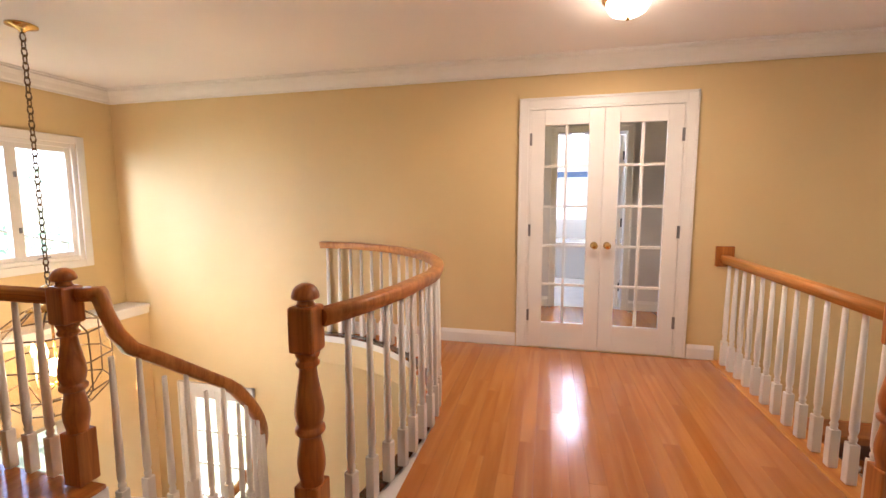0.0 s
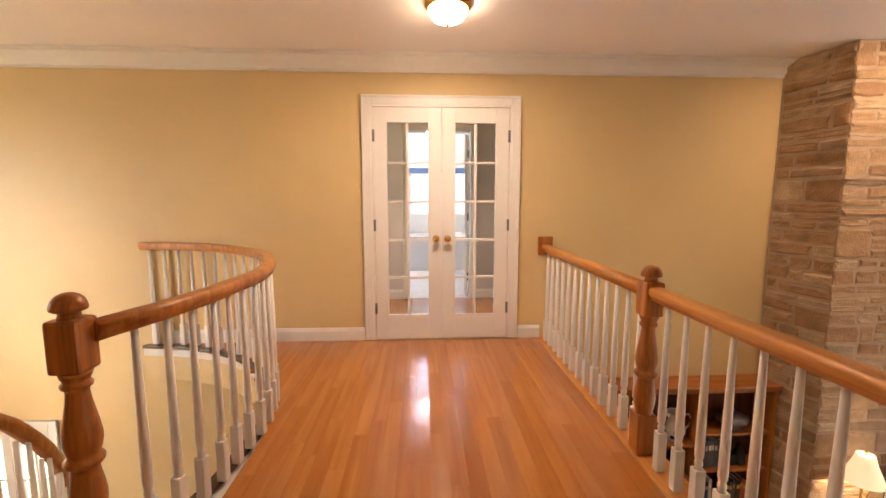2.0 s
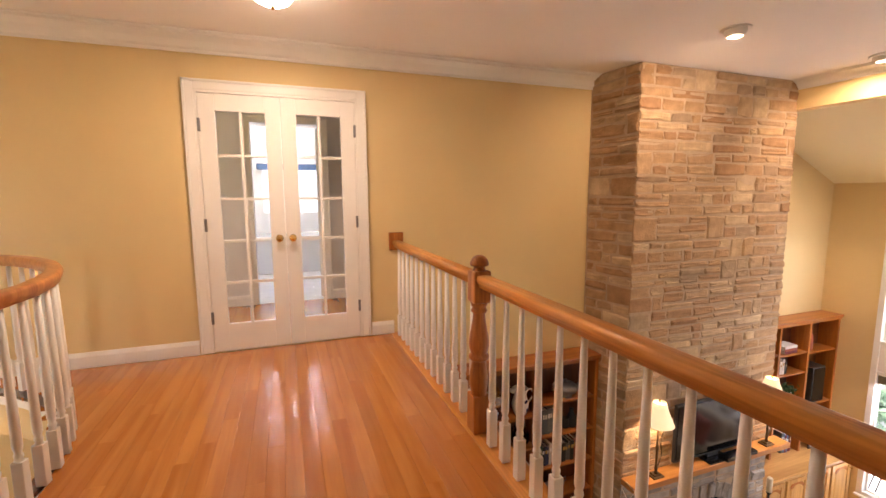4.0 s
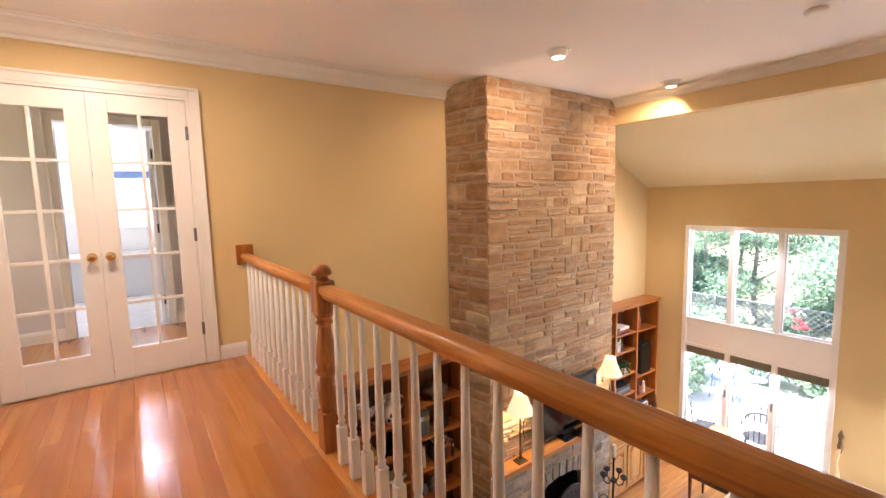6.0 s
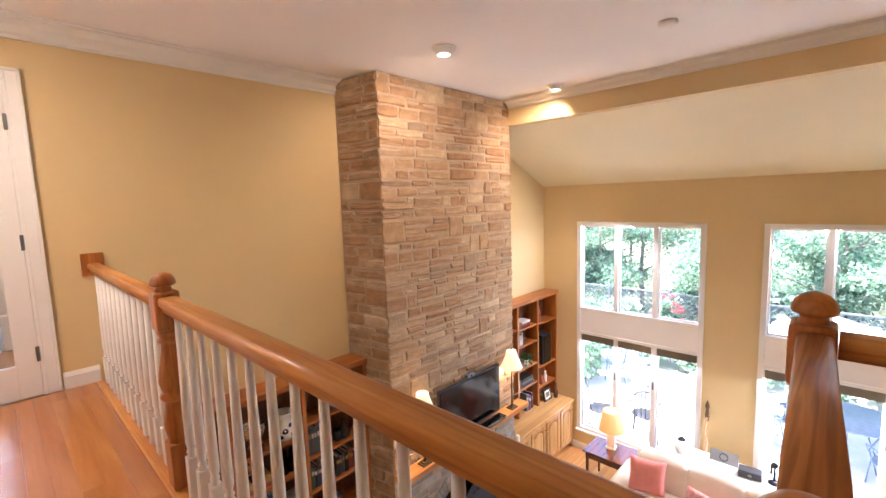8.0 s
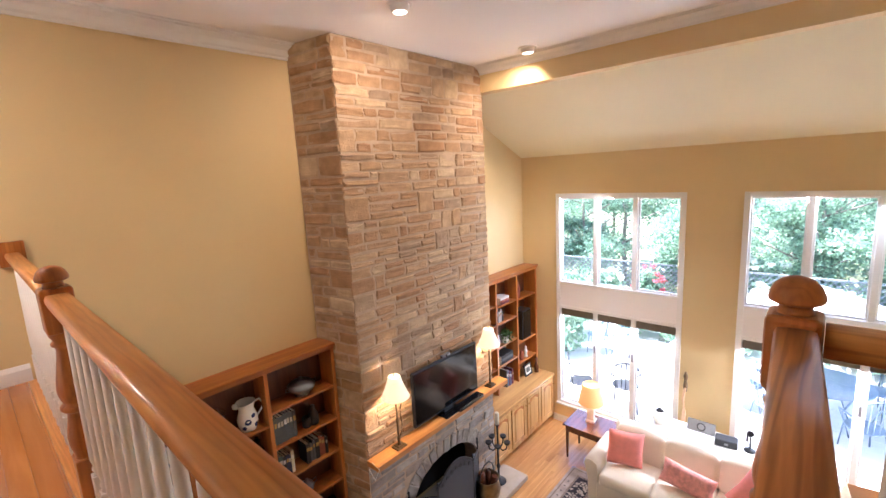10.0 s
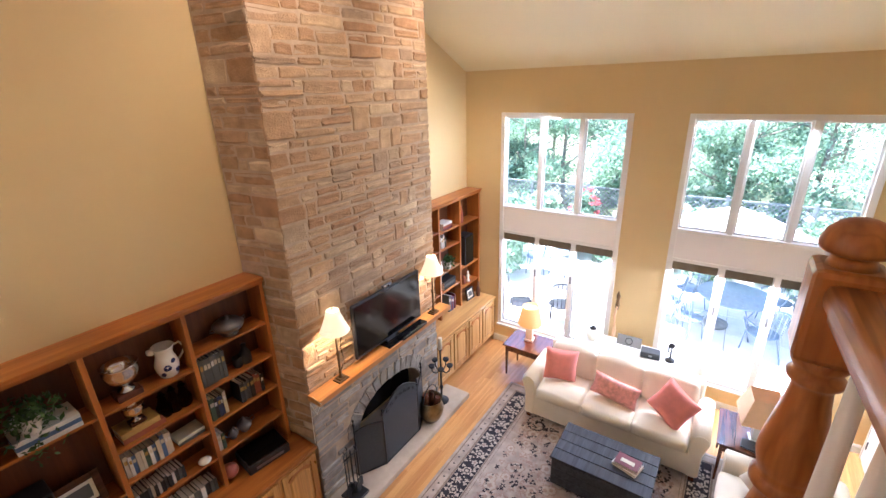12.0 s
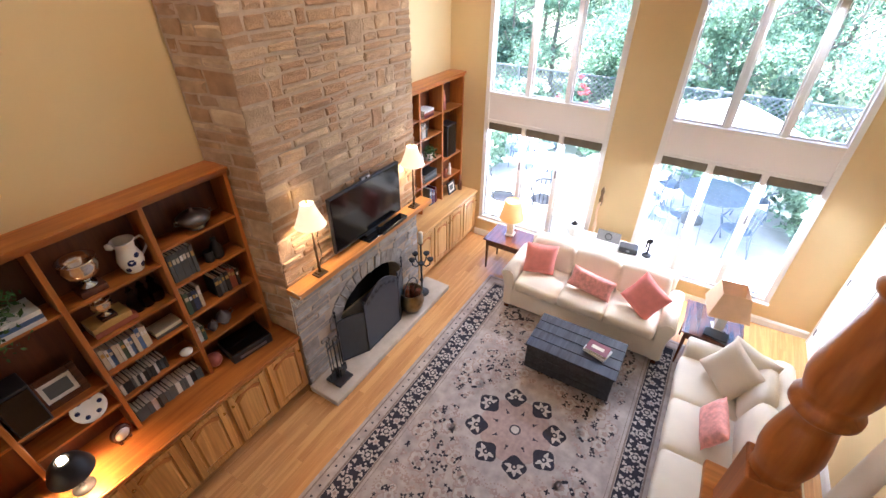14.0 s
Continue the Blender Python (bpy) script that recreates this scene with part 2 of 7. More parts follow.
PALETOP = paint("pale_stone_top", (0.66, 0.62, 0.55), 0.3, 0.1, 8, 0.05, 80)
PINKPAT = paint("patterned_coral_fabric", (0.80, 0.36, 0.31), 0.9, 0.2, 26, 0.5, 300)
RUGB = paint("rug_beige_wool", (0.385, 0.328, 0.295), 0.95, 0.24, 9, 0.7, 420)
RUGN = paint("rug_navy_wool", (0.022, 0.020, 0.030), 0.95, 0.25, 20, 0.7, 420)
RUGT = paint("rug_tan_wool", (0.22, 0.17, 0.14), 0.95, 0.2, 20, 0.7, 420)
RUGC = paint("rug_cream_wool", (0.44, 0.385, 0.34), 0.95, 0.15, 20, 0.7, 420)
RUGR = paint("rug_faded_rose_wool", (0.33, 0.24, 0.21), 0.95, 0.15, 20, 0.7, 420)
SOIL = paint("dry_lawn", (0.20, 0.215, 0.12), 0.95, 0.4, 1.5, 0.8, 30)
FLAG = paint("patio_concrete", (0.56, 0.555, 0.54), 0.85, 0.08, 4, 0.3, 90)
BARK = paint("tree_bark", (0.27, 0.235, 0.20), 0.95, 0.3, 14, 0.8, 60)
LEAF = leafy("broad_leaf", (0.11, 0.19, 0.13), (0.27, 0.40, 0.28))
LEAF2 = leafy("pale_leaf", (0.14, 0.23, 0.16), (0.33, 0.46, 0.33))
BLOOM = leafy("white_bloom", (0.60, 0.64, 0.55), (0.78, 0.80, 0.72))
PINKBLOOM = leafy("pink_bloom", (0.50, 0.08, 0.10), (0.70, 0.20, 0.22))
FENCE = paint("weathered_fence", (0.22, 0.23, 0.23), 0.85, 0.2, 12, 0.4, 90)
CANVAS = paint("white_canvas", (0.78, 0.77, 0.74), 0.9, 0.04, 6, 0.3, 300)
IRONB = paint("blue_grey_iron", (0.16, 0.21, 0.28), 0.45, 0.15, 14, 0.2, 80)
BOWL = glow("lit_frosted_bowl", (1.0, 0.80, 0.56), 6.5)
SPOTFACE = glow("lit_spot_face", (1.0, 0.85, 0.62), 1.6)
FLAME = glow("candle_bulb_glow", (1.0, 0.72, 0.38), 3.0)
LANTERN = glass_of("lantern_glass", (1.0, 0.96, 0.9), 0.02)
FROST = glow("frosted_daylight_shade", (0.72, 0.87, 1.0), 0.15, (0.8, 0.8, 0.8))

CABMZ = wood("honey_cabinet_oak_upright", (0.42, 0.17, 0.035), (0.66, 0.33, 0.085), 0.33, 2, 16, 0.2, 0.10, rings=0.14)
# paler copies of the cabinet oak, with the window light put into the colour
CABPX = wood("window_lit_cabinet_oak", (0.46, 0.24, 0.075), (0.70, 0.42, 0.16), 0.3, 0, 16, 0.2, 0.10)
CABPZ = wood("window_lit_cabinet_oak_upright", (0.46, 0.24, 0.075), (0.70, 0.42, 0.16), 0.3, 2, 16, 0.2, 0.10)

OAKC = wood("oak_stair_rail", (0.40, 0.135, 0.030), (0.60, 0.26, 0.070), 0.34, 2, 30, 0.2, 0.04)

# ---- builders ----
def box(bm, x0, x1, y0, y1, z0, z1, bevel=0.0):
    g = bmesh.ops.create_cube(bm, size=1.0)
    vs = g["verts"]
    for v in vs:
        v.co = ((x0 + x1) / 2 + v.co.x * (x1 - x0), (y0 + y1) / 2 + v.co.y * (y1 - y0), (z0 + z1) / 2 + v.co.z * (z1 - z0))
    if bevel:
        es = list({e for v in vs for e in v.link_edges})
        bmesh.ops.bevel(bm, geom=es, offset=bevel, segments=2, affect="EDGES", profile=0.5)
    return vs


def boxes(*rows, bevel=0.0):
    bm = bmesh.new()
    for r in rows:
        box(bm, *r, bevel=bevel)
    return bm


def lathe(profile, seg=20, bm=None, at=(0, 0, 0), cap=True):
    """Turned shape from (radius, height) pairs."""
    bm = bm or bmesh.new()
    rings = []
    for r, z in profile:
        rings.append([bm.verts.new((at[0] + r * math.cos(2 * math.pi * i / seg), at[1] + r * math.sin(2 * math.pi * i / seg), at[2] + z)) for i in range(seg)])
    for a, b in zip(rings, rings[1:]):
        for i in range(seg):
            f = bm.faces.new((a[i], a[(i + 1) % seg], b[(i + 1) % seg], b[i]))
            f.smooth = True
    if cap:
        bm.faces.new(rings[0][::-1])
        bm.faces.new(rings[-1])
    return bm


def sweep(points, outline, bm=None, closed=False, up=(0, 0, 1), smooth=False):
    """Carries an outline of (side, height) pairs along a line of points."""
    bm = bm or bmesh.new()
    pts = [Vector(p) for p in points]
    rings = []
    for i, p in enumerate(pts):
        a = pts[i - 1] if i > 0 or closed else pts[i]
        b = pts[(i + 1) % len(pts)] if i < len(pts) - 1 or closed else pts[i]
        ahead = (b - a).normalized()
        side = ahead.cross(Vector(up))
        side = side.normalized() if side.length > 1e-4 else Vector((1, 0, 0))
        top = side.cross(ahead)
        rings.append([bm.verts.new(p + side * u + top * v) for u, v in outline])
    k = len(outline)
    pairs = list(zip(rings, rings[1:])) + ([(rings[-1], rings[0])] if closed else [])
    for a, b in pairs:
        for i in range(k):
            f = bm.faces.new((a[i], a[(i + 1) % k], b[(i + 1) % k], b[i]))
            f.smooth = smooth
    if not closed:
        bm.faces.new(rings[0][::-1])
        bm.faces.new(rings[-1])
    bmesh.ops.recalc_face_normals(bm, faces=bm.faces[:])
    return bm


def rod(points, r, bm=None, seg=8, closed=False):
    return sweep(points, [(r * math.cos(2 * math.pi * i / seg), r * math.sin(2 * math.pi * i / seg)) for i in range(seg)], bm, closed, smooth=True)


def mesh_of(name, bm, material):
    bmesh.ops.recalc_face_normals(bm, faces=bm.faces[:])
    me = bpy.data.meshes.new(name)
    bm.to_mesh(me)
    bm.free()
    me.materials.append(material)
    return me


def part(name, bm, material, parent, label="", at=None):
    me = bm if isinstance(bm, bpy.types.Mesh) else mesh_of(name, bm, material)
    ob = new(name, me)
    ob.parent = parent
    if at is not None:
        ob.matrix_basis = at
    if label:
        tagged(ob, label)
    return ob


def thing(name, label, category, group="", at=(0, 0, 0), turn=0.0):
    ob = new(name)
    ob.empty_display_size = 0.1
    ob.matrix_basis = pose(*at, 0, 0, turn)
    return tagged(ob, label, category, group)


def solid(name, bm, material, label, category, group="", at=(0, 0, 0), turn=0.0):
    ob = new(name, mesh_of(name, bm, material))
    ob.matrix_basis = pose(*at, 0, 0, turn)
    return tagged(ob, label, category, group)


def setting(name, bm, material, label, category):
    ob = new(name, mesh_of(name, bm, material))
    return tagged(ob, label, category, "", "structure")


def wall_cells(us, zs, holes):
    """The cells of a wall sheet that its openings leave over."""
    us = sorted({*us, *[h[0] for h in holes], *[h[1] for h in holes]})
    zs = sorted({*zs, *[h[2] for h in holes], *[h[3] for h in holes]})
    for a, b in zip(us, us[1:]):
        z0 = None
        for c, d in zip(zs, zs[1:]):
            mu, mz = (a + b) / 2, (c + d) / 2
            hole = any(h[0] < mu < h[1] and h[2] < mz < h[3] for h in holes)
            if not hole and z0 is None:
                z0 = c
            if hole and z0 is not None:
                yield a, b, z0, c
                z0 = None
        if z0 is not None:
            yield a, b, z0, zs[-1]


def wall_x(name, x0, x1, y0, y1, z0, z1, holes, label, material=WALL):
    bm = bmesh.new()
    for a, b, c, d in wall_cells((x0, x1), (z0, z1), holes):
        box(bm, a, b, y0, y1, c, d)
    return setting(name, bm, material, label, "wall")


def wall_y(name, x0, x1, y0, y1, z0, z1, holes, label, material=WALL):
    bm = bmesh.new()
    for a, b, c, d in wall_cells((y0, y1), (z0, z1), holes):
        box(bm, x0, x1, a, b, c, d)
    return setting(name, bm, material, label, "wall")


def soft_box(sx, sy, sz, r=0.04, puff=0.0, seg=3):
    """A cushion: a rounded box centred on its base, its faces swollen by puff."""
    bm = bmesh.new()
    box(bm, -sx / 2, sx / 2, -sy / 2, sy / 2, 0, sz)
    bmesh.ops.bevel(bm, geom=bm.edges[:], offset=r, segments=seg, affect="EDGES", profile=0.5)
    if puff:
        bmesh.ops.subdivide_edges(bm, edges=[e for e in bm.edges if e.calc_length() > 0.1], cuts=4, use_grid_fill=True)
        for v in bm.verts:
            u, w, q = 2 * v.co.x / sx, 2 * v.co.y / sy, 2 * v.co.z / sz - 1
            v.co.z += puff * q * (1 - u * u) * (1 - w * w)
            v.co.y += puff * w * (1 - u * u) * (1 - q * q) * 0.6
            v.co.x += puff * u * (1 - w * w) * (1 - q * q) * 0.6
    for f in bm.faces:
        f.smooth = True
    return bm

# ---- the house: walls, floors, ceilings ----
WY, EX, SY, WX = 4.735, 7.40, -0.75, -4.65          # inner faces of the north, east, south and west walls
LOW, TOP = -3.10, 2.44                               # lower floor, upper ceiling
DOOR = (-0.252, 0.954, 0.0, 2.045)                   # french doors of the bridge
WIN = [(2.285, 4.095, -2.74, 0.77), (-0.16, 1.625, -2.74, 0.77)]   # tall windows: y0, y1, z0, z1
FOYERW = (2.28, 4.335, 0.70, 1.84)
FRONT = (2.10, 3.95, -3.10, -0.70)
FDOOR = (-3.93, -3.12, -3.10, -0.76)

wall_x("wall_north", -4.8, 7.55, WY, WY + 0.15, LOW - 0.1, 2.62, [DOOR, FDOOR], "golden tan painted plaster wall with french doors")
wall_y("wall_east", EX, EX + 0.16, SY - 0.15, WY, LOW - 0.1, 2.62, WIN, "golden tan painted wall round two tall windows")
wall_x("wall_south", -4.8, EX, SY - 0.15, SY, LOW - 0.1, 2.62, [], "golden tan painted plaster wall with white door")
wall_y("wall_west_upper", WX - 0.15, WX, SY, WY, 0.12, 2.62, [FOYERW], "golden tan painted wall above the foyer ledge")
wall_y("wall_west_lower", -4.8, -4.36, SY, WY, LOW - 0.1, 0.12, [FRONT], "golden tan painted foyer wall below the ledge")
setting("trim_ledge", boxes((WX + 0.002, -4.32, SY, WY - 0.002, 0.122, 0.165), (-4.358, -4.335, SY, WY - 0.002, 0.06, 0.121), bevel=0.006), WHITE, "white painted ledge along the foyer wall", "ledge")

setting("ceiling", boxes((-4.8, 5.57, SY, WY, TOP, TOP + 0.18)), CEIL, "white painted flat plaster ceiling", "ceiling")
bm = boxes((5.57, 5.72, SY, WY, 2.14, TOP + 0.18))
setting("ceiling_beam", bm, WALL, "golden tan dropped header beam below the ceiling", "beam")
bm = bmesh.new()
sl = [(5.721, 2.145), (EX + 0.05, 1.355), (EX + 0.05, 1.475), (5.721, 2.265)]
vs = [[bm.verts.new((x, y, z)) for x, z in sl] for y in (SY, WY)]
for i in range(4):
    bm.faces.new((vs[0][i], vs[0][(i + 1) % 4], vs[1][(i + 1) % 4], vs[1][i]))
bm.faces.new(vs[0][::-1])
bm.faces.new(vs[1])
setting("ceiling_slope", bm, SLOPE, "pale cream sloping plaster ceiling", "ceiling")
setting("roof_cap", boxes((5.72, 7.56, SY - 0.15, WY + 0.15, 2.62, 2.66), (-4.8, 5.72, SY - 0.15, WY + 0.15, 2.62, 2.66)), SLATE, "dull roof deck above the ceilings", "roof")

# crown moulding along the north wall, the west wall and the beam
CROWN = [(0, 0), (0, -0.135), (0.014, -0.135), (0.014, -0.115), (0.03, -0.10), (0.05, -0.06), (0.085, -0.035), (0.10, -0.03), (0.10, -0.012), (0.118, -0.012), (0.118, 0)]


def moulding(name, p, q, outline, label, category, material=WHITE):
    return setting(name, sweep([p, q], outline), material, label, category)


moulding("trim_crown_north", (WX + 0.002, WY - 0.001, TOP - 0.001), (3.44, WY - 0.001, TOP - 0.001), CROWN, "white stepped crown moulding", "moulding")
moulding("trim_crown_west", (WX + 0.001, SY, TOP - 0.002), (WX + 0.001, WY - 0.002, TOP - 0.002), CROWN, "white stepped crown moulding", "moulding")
moulding("trim_crown_beam", (5.569, 4.16, TOP - 0.001), (5.569, SY + 0.01, TOP - 0.001), [(u, -0.0 + v * 0.7) for u, v in CROWN], "white crown moulding along the beam", "moulding")
moulding("trim_crown_south", (5.56, SY + 0.001, TOP - 0.003), (WX, SY + 0.001, TOP - 0.003), CROWN, "white stepped crown moulding", "moulding")

BASE = [(0, 0), (0.018, 0), (0.018, 0.085), (0.012, 0.10), (0.006, 0.115), (0, 0.115)]
for a, b, nm in ((-2.02, DOOR[0] - 0.085, "baseboard_north_a"), (DOOR[1] + 0.085, 1.24, "baseboard_north_b")):
    moulding(nm, (a, WY - 0.001, 0.001), (b, WY - 0.001, 0.001), BASE, "white painted baseboard", "baseboard")
moulding("baseboard_east_a", (EX - 0.001, 4.19, LOW), (EX - 0.001, SY + 0.02, LOW), BASE, "white painted baseboard", "baseboard")
moulding("baseboard_south", (6.35, SY + 0.001, LOW), (2.2, SY + 0.001, LOW), BASE, "white painted baseboard", "baseboard")

# ---- floors ----
def curve_points(n=40):
    """Edge of the bridge over the stairwell: straight along the bridge, then a quarter sweep to the north wall."""
    pts = [(-0.895, 2.32), (-0.82, 2.56), (-0.765, 2.82)]
    for i in range(n + 1):
        a = radians(2 + 84 * i / n)
        pts.append((-2.20 + 1.47 * math.cos(a), 3.18 + 1.50 * math.sin(a)))
    pts.append((-2.22, WY - 0.04))
    return pts


EDGE = curve_points()


def edge_x(y):
    """Where the bridge ends to the west at a given y."""
    best = -0.74
    for (xa, ya), (xb, yb) in zip(EDGE, EDGE[1:]):
        if min(ya, yb) <= y <= max(ya, yb) and ya != yb:
            best = xa + (xb - xa) * (y - ya) / (yb - ya)
    return best


def slab(outline, z0, z1):
    bm = bmesh.new()
    lo = [bm.verts.new((x, y, z0)) for x, y in outline]
    hi = [bm.verts.new((x, y, z1)) for x, y in outline]
    bm.faces.new(lo[::-1])
    bm.faces.new(hi)
    for i in range(len(lo)):
        j = (i + 1) % len(lo)
        bm.faces.new((lo[i], lo[j], hi[j], hi[i]))
    return bm


deck = [(1.33, WY), (1.33, 0.94), (2.31, 0.94), (2.31, SY), (WX, SY), (WX, 2.38), (-2.0, 2.38), (-2.0, 2.24)] + [(x, y) for x, y in EDGE[:-1]] + [(-2.22, WY)]
setting("floor_upper_deck", slab(deck, -0.30, -0.022), WHITE, "white painted underside and fascia of the bridge", "floor deck")
lower = setting("floor_lower_deck", boxes((-4.8, EX, SY, WY, LOW - 0.09, LOW - 0.02)), SLATE, "subfloor of the living room", "floor")

# fascia with dark nosing along the stairwell
fas = [(x, y, -0.02) for x, y in EDGE]
setting("trim_nosing", sweep(fas, [(-0.034, 0.0), (0.028, 0.0), (0.034, 0.01), (0.028, 0.022), (-0.034, 0.022)]), MAHOG, "dark oak nosing along the curved bridge edge", "nosing")
setting("trim_fascia_curve", sweep([(x, y, -0.16) for x, y in EDGE], [(-0.022, 0.075), (-0.003, 0.075), (-0.003, 0.136), (-0.022, 0.136)]), WHITE, "white painted moulding below the bridge edge", "moulding")
setting("wall_fascia", sweep([(x, y, -0.16) for x, y in EDGE], [(-0.016, -0.14), (-0.003, -0.14), (-0.003, 0.0745), (-0.016, 0.0745)]), WALL, "golden tan painted curved fascia below the bridge", "fascia")
setting("trim_nosing_living", boxes((1.21, 1.365, 0.972, WY - 0.002, -0.021, 0.0015), (1.21, 2.345, 0.80, 0.97, -0.0211, 0.003), (2.19, 2.345, SY, 0.80, -0.0212, 0.0035), bevel=0.005), OAK, "oak edge board along the living room side", "nosing")

# ---- french doors, casings ----
def casing(name, x0, x1, z0, z1, y, side, label, w=0.075):
    """Casing round a door in a wall along x; side -1 faces south."""
    t = 0.022 * side
    ys = sorted((y, y + t))
    bm = boxes((x0 - w, x0, *ys, z0, z1 + w), (x1, x1 + w, *ys, z0, z1 + w), (x0, x1, *ys, z1, z1 + w), bevel=0.005)
    box(bm, x0 - w, x0 - w + 0.018, min(ys[0], y + 1.5 * t), max(ys[1], y + 1.5 * t), z0, z1 + w, 0.003)
    box(bm, x1 + w - 0.018, x1 + w, min(ys[0], y + 1.5 * t), max(ys[1], y + 1.5 * t), z0, z1 + w, 0.003)
    box(bm, x0 - w, x1 + w, min(ys[0], y + 1.5 * t), max(ys[1], y + 1.5 * t), z1 + w - 0.018, z1 + w, 0.003)
    return setting(name, bm, WHITE, label, "door casing")


casing("trim_door_casing", DOOR[0], DOOR[1], 0.004, DOOR[3], WY - 0.001, -1, "white painted casing round the french doors")
setting("trim_door_jamb", boxes((DOOR[0], DOOR[0] + 0.018, WY - 0.02, WY + 0.15, 0.004, DOOR[3]), (DOOR[1] - 0.018, DOOR[1], WY - 0.02, WY + 0.15, 0.004, DOOR[3]),
                                (DOOR[0] + 0.018, DOOR[1] - 0.018, WY - 0.02, WY + 0.15, DOOR[3] - 0.018, DOOR[3])), WHITE, "white painted door jamb", "door jamb")


def glazed_leaf(name, w, h, cols, rows, label, stile=0.115, top=0.125, bottom=0.22, thick=0.035, knob=1, hinge=True):
    """A glazed door leaf, its hinge edge at x = 0, its face at y = 0."""
    d = tagged(new(name), label, "door", "", "structure")
    bm = boxes((0, stile, 0, thick, 0, h), (w - stile, w, 0, thick, 0, h), (stile, w - stile, 0, thick, 0, bottom), (stile, w - stile, 0, thick, h - top, h), bevel=0.003)
    part("door_frame", bm, WHITE, d)
    gw, gh = w - 2 * stile, h - top - bottom
    for i in range(1, cols):
        x = stile + gw * i / cols
        part("muntin", boxes((x - 0.011, x + 0.011, 0.004, thick - 0.004, bottom, h - top), bevel=0.003), WHITE, d)
    for j in range(1, rows):
        z = bottom + gh * j / rows
        part("muntin", boxes((stile, w - stile, 0.006, thick - 0.006, z - 0.011, z + 0.011), bevel=0.003), WHITE, d)
    for i in range(cols):
        for j in range(rows):
            p = part("pane", boxes((stile + gw * i / cols, stile + gw * (i + 1) / cols, thick / 2 - 0.002, thick / 2 + 0.002, bottom + gh * j / rows, bottom + gh * (j + 1) / rows)), GLASS, d, "clear glass pane")
            p.visible_shadow = False
    if knob:
        kn = lathe([(0.028, 0), (0.03, 0.006), (0.014, 0.01), (0.011, 0.03), (0.02, 0.036), (0.028, 0.048), (0.026, 0.06), (0.014, 0.068), (0.001, 0.07)], 18)
        part("door_knob", kn, BRASS, d, "polished brass door knob", pose(w - 0.05, 0, 0.90, 90, 0, 0))
    if hinge:
        for z in (0.28, 1.02, 1.78):
            part("hinge", boxes((-0.008, 0.012, -0.012, 0.004, z - 0.05, z + 0.05), bevel=0.003), STEEL, d, "dark steel hinge")
    return d


lw = (DOOR[1] - DOOR[0] - 0.036 - 0.007) / 2
dl = glazed_leaf("door_1", lw, 2.015, 2, 5, "white closed french door leaf with ten glass panes")
dl.matrix_basis = pose(DOOR[0] + 0.02, WY - 0.012, 0.008)
dr = glazed_leaf("door_2", lw, 2.015, 2, 5, "white closed french door leaf with ten glass panes")
dr.matrix_basis = pose(DOOR[1] - 0.02, WY - 0.012, 0.008) @ Matrix.Diagonal((-1, 1, 1, 1))

# foyer doors on the lower north wall and the front door
casing("trim_foyer_casing", FDOOR[0], FDOOR[1], LOW, FDOOR[3], WY - 0.001, -1, "white painted casing in the foyer")
fd = glazed_leaf("door_3", 0.40, 2.30, 2, 5, "white glazed foyer door leaf", 0.07, 0.1, 0.25, knob=0, hinge=False)
fd.matrix_basis = pose(FDOOR[0] + 0.004, WY + 0.05, LOW + 0.01)
fd2 = glazed_leaf("door_4", 0.40, 2.30, 2, 5, "white glazed foyer door leaf", 0.07, 0.1, 0.25, knob=0, hinge=False)
fd2.matrix_basis = pose(FDOOR[0] + 0.408, WY + 0.05, LOW + 0.01)
fr = glazed_leaf("door_5", 1.84, 2.38, 4, 4, "white front door with tall glass panes", 0.10, 0.10, 0.35, knob=0, hinge=False)
fr.matrix_basis = pose(-4.52, FRONT[0] + 0.005, LOW + 0.01, 0, 0, 90)

